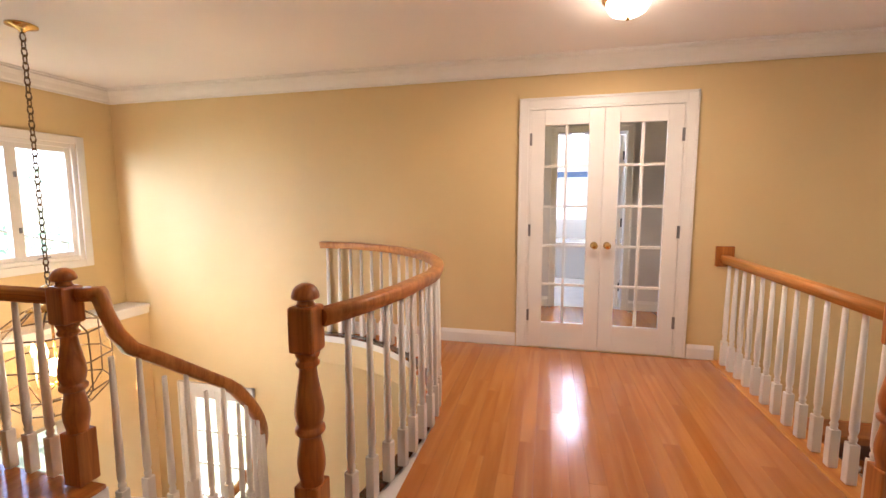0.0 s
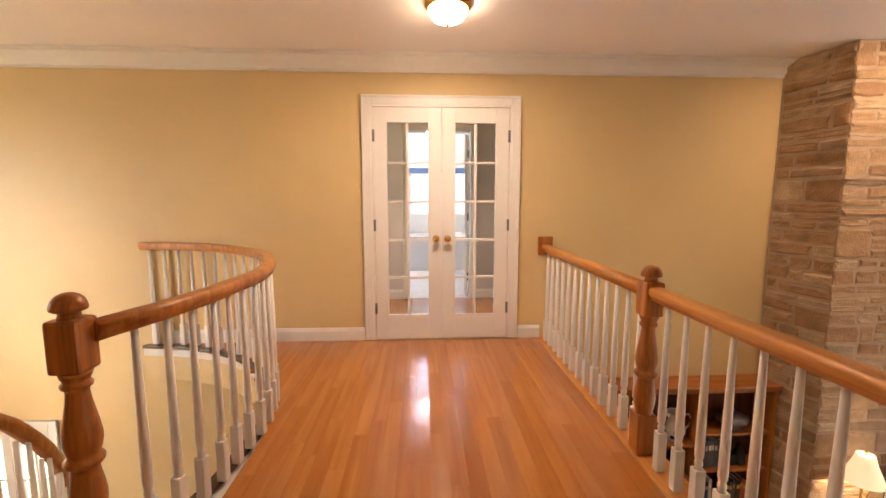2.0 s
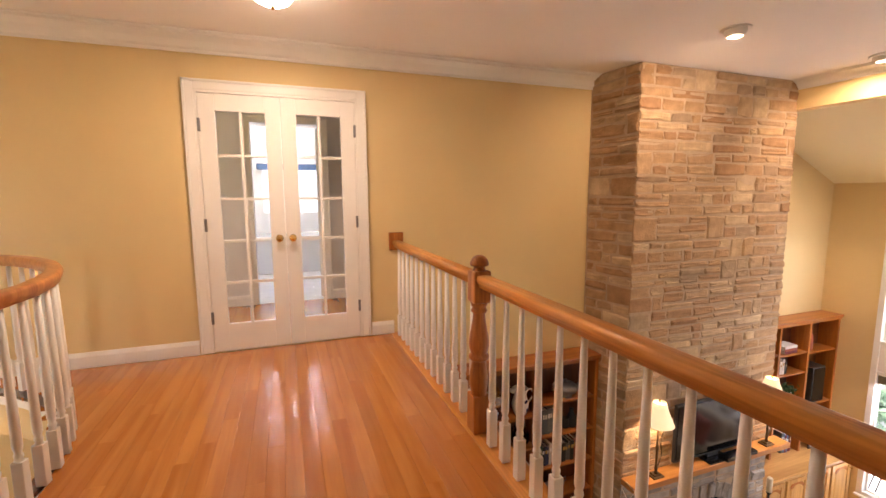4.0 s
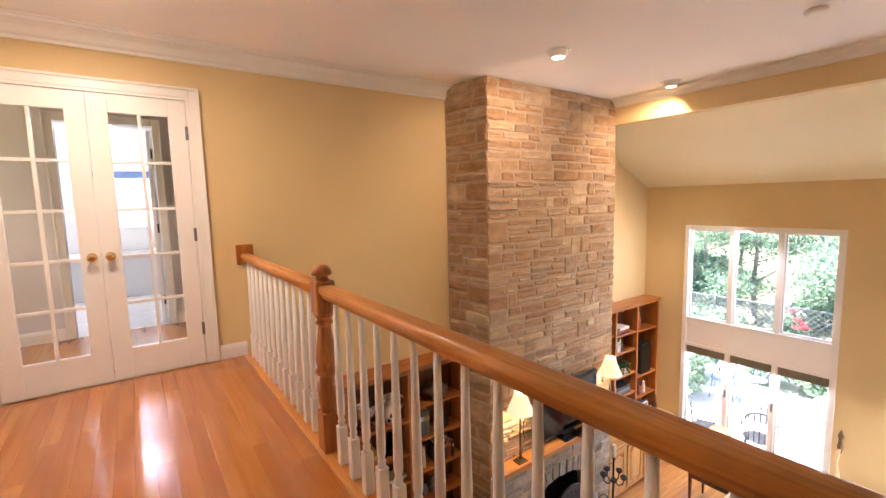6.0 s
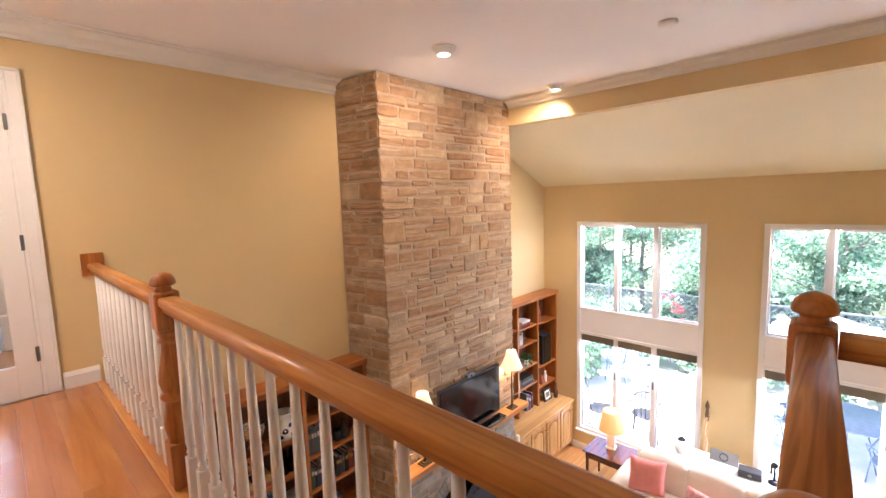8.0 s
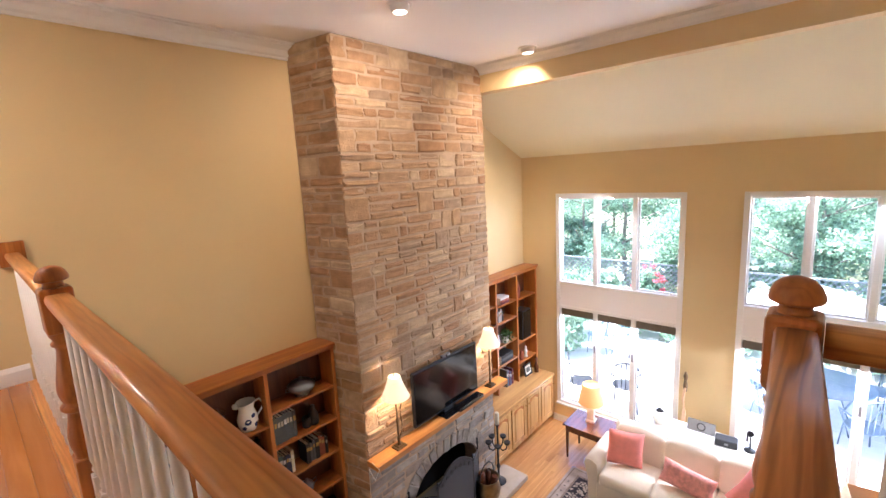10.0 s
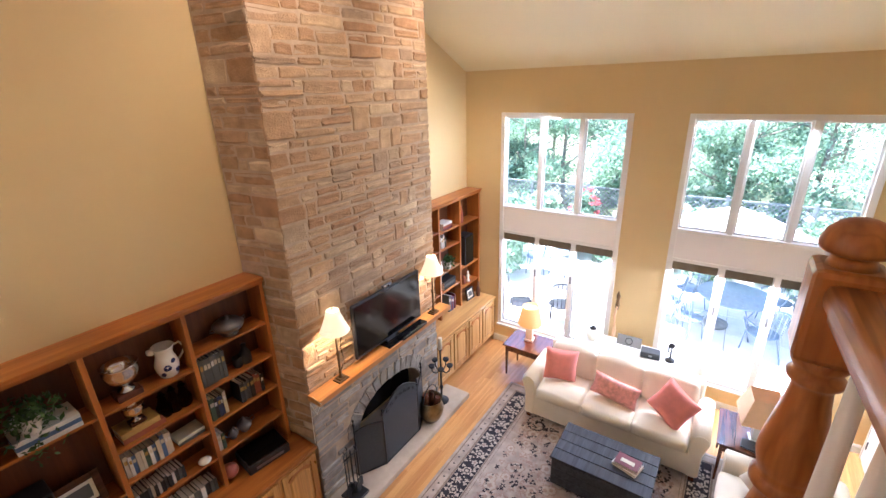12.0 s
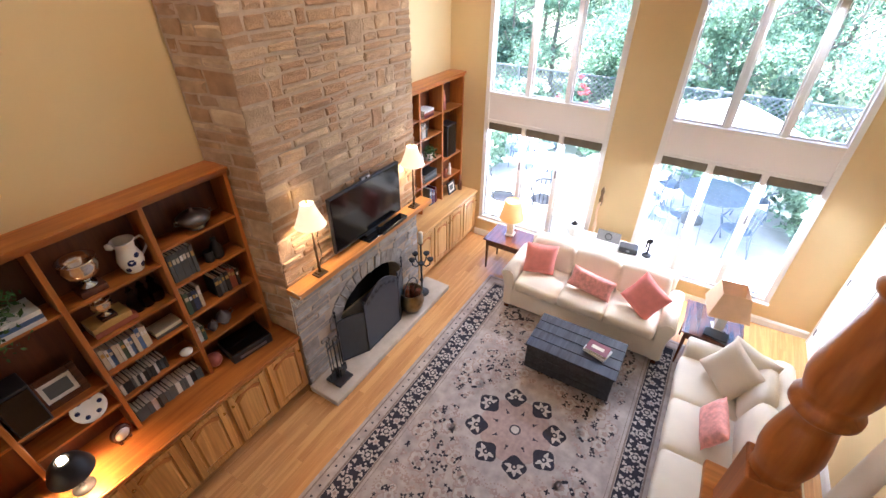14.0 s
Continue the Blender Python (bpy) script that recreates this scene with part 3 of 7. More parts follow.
# ---- tall windows ----
def tall_window(name, y0, y1, z0, z1):
    w = tagged(new(name), "tall white framed window with three lights above and below", "window", "", "structure")
    band0, band1 = -1.02, -0.665
    f, x0, x1 = 0.045, EX - 0.018, EX + 0.10
    part("window_frame", boxes((x0, x1, y0 - 0.02, y0 + f, z0, z1 + 0.02), (x0, x1, y1 - f, y1 + 0.02, z0, z1 + 0.02), (x0, x1, y0 + f, y1 - f, z1 - f, z1 + 0.02),
                               (x0 + 0.002, x1, y0 + f, y1 - f, band1, band1 + f), (x0 + 0.002, x1, y0 + f, y1 - f, band0 - f, band0), (x0, x1, y0 + f, y1 - f, z0, z0 + 0.05), bevel=0.004), WHITE, w)
    part("spandrel", boxes((EX + 0.0, EX + 0.12, y0 + f, y1 - f, band0, band1)), CEIL, w, "off-white painted band between the lights")
    part("window_sill", boxes((EX - 0.05, EX + 0.02, y0 - 0.03, y1 + 0.03, z0 - 0.03, z0 - 0.001), bevel=0.006), WHITE, w)
    n = 3
    for (a, b, shade) in ((band1 + f, z1 - f, False), (z0 + 0.05, band0 - f, True)):
        pw = (y1 - y0 - 2 * f) / n
        for i in range(n):
            ya, yb = y0 + f + pw * i, y0 + f + pw * (i + 1)
            if i:
                part("mullion", boxes((EX + 0.0, EX + 0.085, ya - 0.03, ya + 0.03, a, b), bevel=0.006), WHITE, w)
            lo, hi = ya + (0.03 if i else 0), yb - (0.03 if i < n - 1 else 0)
            s = 0.022
            part("sash", boxes((EX + 0.045, EX + 0.08, lo, lo + s, a, b), (EX + 0.045, EX + 0.08, hi - s, hi, a, b), (EX + 0.045, EX + 0.08, lo + s, hi - s, a, a + s), (EX + 0.045, EX + 0.08, lo + s, hi - s, b - s, b), bevel=0.003), WHITE, w)
            p = part("pane", boxes((EX + 0.06, EX + 0.064, lo + 0.012, hi - 0.012, a + 0.012, b - 0.012)), GLASS, w, "clear glass pane")
            p.visible_shadow = False
            if shade:
                part("roller_shade", boxes((EX + 0.004, EX + 0.04, lo + 0.01, hi - 0.01, b - 0.115, b - 0.006), bevel=0.008), SHADE, w, "olive brown rolled-up shade")
                if i:
                    part("latch", boxes((EX - 0.02, EX + 0.0, ya - 0.012, ya + 0.012, -1.72, -1.60), bevel=0.004), STEEL, w, "small grey latch")
    return w


SHADE = paint("olive_shade_fabric", (0.16, 0.135, 0.095), 0.9, 0.1, 10, 0.3, 500)
tall_window("window_1", *WIN[0])
tall_window("window_2", *WIN[1])


def foyer_window():
    y0, y1, z0, z1 = FOYERW
    w = tagged(new("window_3"), "white casement window above the foyer ledge", "window", "", "structure")
    f, c = 0.04, 0.075
    part("window_frame", boxes((WX - 0.10, WX + 0.004, y0, y0 + f, z0, z1), (WX - 0.10, WX + 0.004, y1 - f, y1, z0, z1), (WX - 0.10, WX + 0.004, y0 + f, y1 - f, z0, z0 + f), (WX - 0.10, WX + 0.004, y0 + f, y1 - f, z1 - f, z1), bevel=0.004), WHITE, w)
    part("window_casing", boxes((WX + 0.001, WX + 0.022, y0 - c, y0, z0 - c, z1 + c), (WX + 0.001, WX + 0.022, y1, y1 + c, z0 - c, z1 + c), (WX + 0.001, WX + 0.022, y0, y1, z0 - c, z0), (WX + 0.001, WX + 0.022, y0, y1, z1, z1 + c), bevel=0.005), WHITE, w)
    n = 4
    pw = (y1 - y0 - 2 * f) / n
    for i in range(n):
        ya, yb = y0 + f + i * pw, y0 + f + (i + 1) * pw
        s = 0.045
        part("sash", boxes((WX - 0.07, WX - 0.02, ya, ya + s, z0 + f, z1 - f), (WX - 0.07, WX - 0.02, yb - s, yb, z0 + f, z1 - f), (WX - 0.07, WX - 0.02, ya + s, yb - s, z0 + f, z0 + f + s), (WX - 0.07, WX - 0.02, ya + s, yb - s, z1 - f - s, z1 - f), bevel=0.003), WHITE, w)
        p = part("pane", boxes((WX - 0.047, WX - 0.043, ya + s - 0.01, yb - s + 0.01, z0 + f + s - 0.01, z1 - f - s + 0.01)), GLASS, w, "clear glass pane")
        p.visible_shadow = False
        for z in (z0 + 0.32, z1 - 0.32):
            part("latch", boxes((WX - 0.02, WX + 0.0, ya + 0.006, ya + 0.022, z - 0.025, z + 0.025), bevel=0.003), STEEL, w, "small grey latch")
        if i == n - 1:
            part("crank_handle", rod([(WX + 0.0, ya + 0.12, z0 + 0.05), (WX + 0.03, ya + 0.12, z0 + 0.055), (WX + 0.035, ya + 0.2, z0 + 0.06)], 0.006), STEEL, w, "grey crank handle")
    return w


foyer_window()

# ---- railings ----
RAILTOP, LEFTTOP = 0.853, 0.892
HANDRAIL = [(-0.024, -0.062), (0.024, -0.062), (0.026, -0.048), (0.034, -0.038), (0.037, -0.026), (0.0365, -0.014), (0.032, -0.003), (0.022, -0.0006), (0.0, 0.0), (-0.022, -0.0006), (-0.032, -0.003), (-0.0365, -0.014), (-0.037, -0.026), (-0.034, -0.038), (-0.026, -0.048)]


def baluster_mesh(h, block=0.19):
    """White square-based baluster, its foot at z = 0."""
    bm = bmesh.new()
    box(bm, -0.021, 0.021, -0.021, 0.021, 0, block, 0.004)
    lathe([(0.019, block - 0.002), (0.013, block + 0.008), (0.017, block + 0.018), (0.017, block + 0.026), (0.0125, block + 0.034), (0.0185, block + 0.06), (0.0175, block + 0.2), (0.0115, h)], 10, bm)
    return mesh_of("baluster", bm, WHITE)


def newel(name, x, y, lift=0.0, label="turned oak newel post with a mushroom cap", turn=0.0):
    n = thing(name, label, "newel post", "newel posts", (x, y, 0.004), turn)
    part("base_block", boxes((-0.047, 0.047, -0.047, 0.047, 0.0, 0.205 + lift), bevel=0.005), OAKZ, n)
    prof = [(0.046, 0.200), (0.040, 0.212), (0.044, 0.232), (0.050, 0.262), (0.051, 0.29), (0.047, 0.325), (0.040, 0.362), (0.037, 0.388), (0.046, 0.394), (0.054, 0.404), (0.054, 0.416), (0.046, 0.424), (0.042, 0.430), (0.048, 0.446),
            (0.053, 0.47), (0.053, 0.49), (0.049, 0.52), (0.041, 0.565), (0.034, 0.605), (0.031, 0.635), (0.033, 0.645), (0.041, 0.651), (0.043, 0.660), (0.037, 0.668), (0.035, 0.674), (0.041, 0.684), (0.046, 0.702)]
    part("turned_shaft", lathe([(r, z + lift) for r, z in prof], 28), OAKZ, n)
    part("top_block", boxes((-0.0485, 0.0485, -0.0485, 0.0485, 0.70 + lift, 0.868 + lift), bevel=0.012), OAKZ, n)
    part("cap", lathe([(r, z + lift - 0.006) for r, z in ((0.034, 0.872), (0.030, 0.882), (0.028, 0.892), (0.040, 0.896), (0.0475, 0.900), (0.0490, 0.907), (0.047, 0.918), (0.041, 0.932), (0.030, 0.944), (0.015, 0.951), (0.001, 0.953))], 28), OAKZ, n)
    return n


def along(points, step, start):
    """Places every step metres along a line."""
    out, need = [], start
    for a, b in zip(points, points[1:]):
        a, b = Vector(a), Vector(b)
        d = (b - a).length
        while need <= d:
            out.append((a + (b - a) * need / d, math.atan2((b - a).y, (b - a).x)))
            need += step
        need -= d
    return out


BAL, BALL_L = baluster_mesh(RAILTOP - 0.066), baluster_mesh(LEFTTOP - 0.066)


def railing(name, points, step, start, label, material=OAK, top=RAILTOP):
    r = thing(name, label, "railing", "stair railings")
    part("handrail", sweep([(x, y, top) for x, y in points], HANDRAIL, smooth=True), material, r, "varnished oak handrail")
    for p, a in along([(x, y, 0) for x, y in points], step, start):
        part("baluster", BAL if top == RAILTOP else BALL_L, WHITE, r, "", pose(p.x, p.y, 0.005, 0, 0, math.degrees(a)))
    return r


RX = 1.272
ra = railing("bridge_railing", [(RX, 4.70), (RX, 2.99)], 0.133, 0.085, "oak handrail on white tapered balusters, bridge to wall")
part("rosette", boxes((RX - 0.065, RX + 0.065, WY - 0.028, WY - 0.002, RAILTOP - 0.09, RAILTOP + 0.07), bevel=0.005), OAKZ, ra, "square oak wall plate")
newel("newel_post", RX, 2.94)
railing("bridge_railing", [(RX, 2.89), (RX, 0.90)], 0.136, 0.11, "oak handrail on white tapered balusters above the living room")
newel("newel_post", RX + 0.008, 0.855, -0.022)
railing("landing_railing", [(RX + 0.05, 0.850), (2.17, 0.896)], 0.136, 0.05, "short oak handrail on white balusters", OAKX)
newel("newel_post", 2.22, 0.902)
railing("landing_railing", [(2.22, 0.852), (2.22, SY + 0.01)], 0.136, 0.12, "oak handrail on white balusters to the wall")
newel("newel_post", -0.898, 2.28, 0.04)
INSET = []
for i, (x, y) in enumerate(EDGE):
    a, b = Vector(EDGE[max(i - 1, 0)]), Vector(EDGE[min(i + 1, len(EDGE) - 1)])
    d = (b - a).normalized()
    INSET.append((x + d.y * 0.035, y - d.x * 0.035))
INSET[-1] = (-2.2, WY - 0.02)
railing("curved_railing", INSET, 0.128, 0.14, "curved oak handrail on white balusters round the stairwell", OAKC, LEFTTOP)
newel("newel_post", -2.12, 2.36, 0.04)
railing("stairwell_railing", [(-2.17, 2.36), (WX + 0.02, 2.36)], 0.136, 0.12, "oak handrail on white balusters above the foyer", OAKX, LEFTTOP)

# ---- curved stairs ----
def stair_line(s, inner):
    """A point on the inner or outer string, s metres of the middle line from the top."""
    cx, cy = -2.75, 3.15
    ri, ro = (0.80, 0.77), (1.86, 1.50)
    r = ri if inner else ro
    straight, arc = 0.85, 2.0
    if s <= straight:
        return (cx + r[0], 2.30 + s)
    if s <= straight + arc:
        a = (s - straight) / arc * math.pi / 2
        return (cx + r[0] * math.cos(a), cy + r[1] * math.sin(a))
    return (cx - (s - straight - arc), cy + r[1])


st = tagged(new("staircase"), "curved staircase with oak treads and white risers", "staircase", "", "structure")
RISE, GO = -LOW / 16, 0.26
for k in range(15):
    z = -(k + 1) * RISE
    q = [stair_line(k * GO - 0.03, True), stair_line(k * GO - 0.03, False), stair_line((k + 1) * GO + 0.0, False), stair_line((k + 1) * GO + 0.0, True)]
    part("tread", slab(q, z - 0.03, z), OAKX, st)
    q2 = [stair_line(k * GO - 0.005, True), stair_line(k * GO - 0.005, False), stair_line(k * GO + 0.012, False), stair_line(k * GO + 0.012, True)]
    part("riser", slab(q2, z + 0.001, z + RISE - 0.031), WHITE, st)
for side in (True, False):
    ln = [(*stair_line(s * 0.1, side), -s * 0.1 / GO * RISE - 0.2) for s in range(0, 39)]
    part("string", sweep(ln, [(-0.02, -0.16), (0.02, -0.16), (0.02, 0.16), (-0.02, 0.16)]), WHITE, st)
sr = thing("stair_railing", "oak stair handrail with a gooseneck on white balusters", "railing", "stair railings")
hl = [(-2.08, 2.385, 0.90), (-2.03, 2.415, 0.90), (-2.0, 2.432, 0.898), (-1.985, 2.442, 0.875), (-1.972, 2.455, 0.79), (-1.96, 2.475, 0.70), (-1.952, 2.52, 0.62)]
for i in range(5, 36):
    s = i * 0.1 + (0.04 if i == 5 else 0)
    hl.append((*stair_line(s - 0.2, True), 0.71 - (s - 0.3) / GO * RISE * 0.97))
part("handrail", sweep(hl, HANDRAIL, smooth=True), OAKC, sr, "varnished oak stair handrail")
sb = baluster_mesh(0.80, 0.17)
for i in range(27):
    s = 0.10 + i * 0.13
    x, y = stair_line(s, True)
    part("baluster", sb, WHITE, sr, "", pose(x + 0.005, y, -(int(s / GO) + 1) * RISE - (s % GO) * 0.15))

# ---- chimney of split stone with fireplace ----
CX0, CX1, CY = 3.44, 5.60, 4.165
AX, AW, ASP, AH = 4.60, 0.58, -2.52, 0.36      # arch: middle, half width, springing, rise
ch = thing("stone_chimney", "floor to ceiling chimney of split tan and rust stone", "chimney")


def arch_z(x):
    u = (x - AX) / AW
    return ASP + AH * math.sqrt(max(0.0, 1 - u * u)) if abs(u) < 1 else None


SKEW = 0.10                                      # the west side of the chimney flares towards the wall
bm = boxes((CX0 + 0.006, CX1 - 0.006, CY + 0.006, WY - 0.002, -2.0, TOP - 0.003))
for v in bm.verts:
    if v.co.x < CX0 + 0.1 and v.co.y > CY + 0.1:
        v.co.x -= SKEW
part("core", bm, MORTAR, ch, "pale mortar behind the stones")
bm = bmesh.new()
ol = [(CX0 + 0.006, LOW), (AX - AW, LOW)] + [(AX - AW * math.cos(math.pi * i / 16), ASP + AH * math.sin(math.pi * i / 16)) for i in range(17)] + [(AX + AW, LOW), (CX1 - 0.006, LOW), (CX1 - 0.006, -2.001), (CX0 + 0.006, -2.001)]
a = [bm.verts.new((x, CY + 0.006, z)) for x, z in ol]
b = [bm.verts.new((x, CY + 0.24, z)) for x, z in ol]
bm.faces.new(a)
bm.faces.new(b[::-1])
for i in range(len(ol)):
    j = (i + 1) % len(ol)
    bm.faces.new((a[i], b[i], b[j], a[j]))
box(bm, CX0 + 0.006, AX - AW, CY + 0.241, WY - 0.002, LOW, -2.001)
box(bm, AX + AW, CX1 - 0.006, CY + 0.241, WY - 0.002, LOW, -2.001)
part("surround", bm, MORTAR, ch, "mortar round the arched hearth opening")
part("firebox", boxes((AX - AW - 0.0, AX + AW, WY - 0.06, WY - 0.003, LOW + 0.09, -2.002), (AX - AW - 0.001, AX - AW + 0.012, CY + 0.2, WY - 0.061, LOW + 0.09, -2.003), (AX + AW - 0.012, AX + AW + 0.001, CY + 0.2, WY - 0.061, LOW + 0.09, -2.003)), SOOT, ch, "soot black firebox")

srnd = random.Random(11)


def courses(u0, u1, z0, z1):
    """Uneven ashlar: long low courses of their own joints, with a tall block here and there."""
    out, z = [], z0
    while z < z1 - 0.03:
        h = min(srnd.uniform(0.16, 0.25), z1 - z)
        if z1 - z - h < 0.06:
            h = z1 - z
        u = u0
        while u < u1 - 0.01:
            tall = srnd.random() < 0.20
            w = srnd.uniform(0.14, 0.30) if tall else srnd.uniform(0.35, 1.0)
            if u1 - u - w < 0.12:
                w = u1 - u
                tall = tall and w < 0.3
            if tall:
                out.append((u, u + w, z, z + h))
            else:
                k = 2 if h < 0.22 or srnd.random() < 0.6 else 3
                cuts = sorted([z] + [z + h * (i + srnd.uniform(-0.22, 0.22)) / k for i in range(1, k)] + [z + h])
                for c, d in zip(cuts, cuts[1:]):
                    v = u
                    while v < u + w - 0.01:
                        l = srnd.uniform(0.14, 0.46)
                        if u + w - v - l < 0.09:
                            l = u + w - v
                        out.append((v, v + l, c, d))
                        v += l
            u += w
        z += h
    return out


def stone_shape(w, h):
    """One split stone: (u, depth, z) corners round its middle, rough at the rim."""
    g = 0.008
    a, b = w / 2 - g, h / 2 - g
    rim = [(-a, -b), (0, -b), (a, -b), (a, 0), (a, b), (0, b), (-a, b), (-a, 0)]
    d = srnd.choice((0.003, 0.005, 0.008, 0.011, 0.018))
    j = lambda s: srnd.uniform(-s, s)
    rim = [(u * 0.98, z * 0.95) if u and z else (u, z) for u, z in rim]
    rim = [(u + j(min(0.012, a * 0.16)), z + j(min(0.008, b * 0.22))) for u, z in rim]
    tip = j(0.005)
    v = [(u, -0.006, z) for u, z in rim]
    v += [(u * (1 - 0.004 / a), d * 0.6 + j(0.0015), z * (1 - 0.004 / b)) for u, z in rim]
    k = min(0.016, b * 0.5)
    v += [(u * (1 - k / a), d + j(0.004) + tip * (1 if z > 0 else -1), z * (1 - k / b)) for u, z in rim]
    v.append((j(0.02), d + j(0.004), j(0.01)))
    f = []
    for r in (0, 8):
        for i in range(8):
            f.append((r + i, r + (i + 1) % 8, r + 8 + (i + 1) % 8, r + 8 + i))
    for i in range(8):
        f.append((16 + i, 16 + (i + 1) % 8, 24))
    return v, f


def stone_mesh(verts, faces, material):
    me = bpy.data.meshes.new("stone")
    me.from_pydata(verts, [], faces)
    me.materials.append(material)
    return me


far_v, far_f = [], []
low_v, low_f = [], []
single = 0
front = [("front", s) for s in courses(CX0 - 0.012, CX1 + 0.012, LOW + 0.08, TOP - 0.006)]
side = [("side", s) for s in courses(CY + 0.0, WY - 0.012, LOW + 0.9, TOP - 0.006)]
side += [("right", s) for s in courses(CY + 0.0, WY - 0.012, LOW + 0.9, TOP - 0.006)]
front.sort(key=lambda s: -s[1][2])
for face, (u0, u1, z0, z1) in front + side:
    um, zm = (u0 + u1) / 2, (z0 + z1) / 2
    if face == "front":
        r = math.hypot((um - AX) / (AW + 0.19), max(0, zm - ASP) / (AH + 0.19))
        if (zm > ASP and r < 1.0) or (zm <= ASP and abs(um - AX) < AW + 0.06):
            continue
    v, f = stone_shape(u1 - u0, z1 - z0)
    if face == "front":
        m = pose(um, CY + 0.006, zm)
        v = [(u, -d, z) for u, d, z in v]
    elif face == "side":
        m = pose(CX0 + 0.006 - SKEW * (um - CY) / (WY - CY), um, zm, 0, 0, math.degrees(math.atan2(SKEW, WY - CY)))
        v = [(-d, u, z) for u, d, z in v]
        f = [t[::-1] for t in f]
    else:
        m = pose(CX1 - 0.006, um, zm)
        v = [(d, u, z) for u, d, z in v]
    if single < 296 and (face == "front" or zm > 0.2) and face != "right":
        part("stone", stone_mesh(v, f, STONE), STONE, ch, "", m)
        single += 1
    else:
        tv, tf = (low_v, low_f) if face == "front" and zm < -1.64 else (far_v, far_f)
        n = len(tv)
        tv += [tuple(m @ Vector(p)) for p in v]
        tf += [tuple(i + n for i in t) for t in f]
# arch stones round the opening
for i in range(17):
    a0 = math.pi * (i + 0.5) / 17
    c, s = math.cos(a0), math.sin(a0)
    px, pz = AX + (AW + 0.095) * c, ASP + (AH + 0.095) * s
    tilt = math.atan2(s / AH, c / AW)
    v, f = stone_shape(0.20, 0.125)
    n = len(low_v)
    m = Matrix.Translation((px, CY + 0.002, pz)) @ Matrix.Rotation(-tilt, 4, "Y")
    low_v += [tuple(m @ Vector((u, -d - 0.006, z))) for u, d, z in v]
    low_f += [tuple(i2 + n for i2 in t) for t in f]
tagged(part("stonework", stone_mesh(far_v, far_f, STONEJ), STONEJ, ch, "split tan stones further down the chimney"), kind="stuff")
tagged(part("hearth_stonework", stone_mesh(low_v, low_f, STONEG), STONEG, ch, "grey split stones round the hearth"), kind="stuff")

hs = solid("hearth", boxes((3.40, 5.79, 3.75, CY - 0.002, LOW + 0.001, -3.02), bevel=0.012), SLATE, "grey flagstone hearth slab on the floor", "hearth")
ms = solid("mantel_shelf", boxes((3.395, 5.66, 3.955, CY - 0.03, -1.645, -1.582), bevel=0.006), MANTELW, "honey pine mantel shelf on the stone chimney", "mantel")

# fire screen
fsn = thing("fire_screen", "black iron three panel fire screen with arched middle", "fire screen")


def screen_panel(name, w, h, rise, at):
    n = 12
    arc = [(-w / 2 + w * i / n, h + rise * math.sin(math.pi * i / n)) for i in range(n + 1)]
    ol = [(-w / 2, 0.0)] + arc + [(w / 2, 0.0)]
    bm = bmesh.new()
    a = [bm.verts.new((x, -0.003, z)) for x, z in ol]
    b = [bm.verts.new((x, 0.003, z)) for x, z in ol]
    bm.faces.new(a)
    bm.faces.new(b[::-1])
    for i in range(len(ol)):
        j = (i + 1) % len(ol)
        bm.faces.new((a[i], b[i], b[j], a[j]))
    p = part(name, bm, GREYIRON, fsn, "grey iron mesh panel", at)
    fr = part("frame", rod([(x, 0, z) for x, z in ol], 0.011, closed=True), BLACK, p)
    if rise > 0.05:
        for k in range(7):
            x = -w / 2 + w * (k + 1) / 8
            z = h * 0.93 + rise * 0.75 * math.sin(math.pi * (k + 1) / 8)
            part("scroll", rod([(x + 0.035 * math.cos(t * 0.7) * (1 - t * 0.07), -0.010, z + 0.03 * math.sin(t * 0.7) * (1 - t * 0.07)) for t in range(10)], 0.004, seg=6), BLACK, p)
    return p


screen_panel("middle_panel", 0.64, 0.72, 0.17, pose(4.49, 3.93, -3.012))
screen_panel("side_panel", 0.34, 0.62, 0.03, pose(4.02, 4.01, -3.012, 0, 0, -28))
screen_panel("side_panel", 0.34, 0.62, 0.03, pose(4.96, 4.01, -3.012, 0, 0, 28))
for x, y in ((3.87, 4.09), (5.11, 4.09), (4.17, 3.93), (4.81, 3.93)):
    part("finial_post", lathe([(0.012, 0), (0.009, 0.7), (0.018, 0.72), (0.006, 0.75), (0.014, 0.78), (0.001, 0.80)], 10), BLACK, fsn, "", pose(x, y, -3.012))

# fire tools
ft = thing("fire_tool_set", "black iron fireplace tools on a square base", "fire tools", "", (3.665, 3.95, -3.018))
part("base", boxes((-0.11, 0.11, -0.11, 0.11, 0, 0.03), bevel=0.008), BLACK, ft)
part("stem", rod([(0, 0, 0.02), (0, 0, 0.62)], 0.009), BLACK, ft)
part("cross_arm", rod([(-0.10, 0, 0.55), (0.10, 0, 0.55)], 0.007), BLACK, ft)
for x, y in ((-0.09, 0.0), (-0.03, 0.03), (0.03, -0.03), (0.09, 0.0)):
    tl = part("tool", rod([(x, y, 0.12), (x, y, 0.60), (x + 0.015, y, 0.64), (x, y, 0.67)], 0.006), BLACK, ft)
    part("tool_head", boxes((x - 0.035, x + 0.035, y - 0.012, y + 0.012, 0.045, 0.16), bevel=0.008), BLACK, tl)

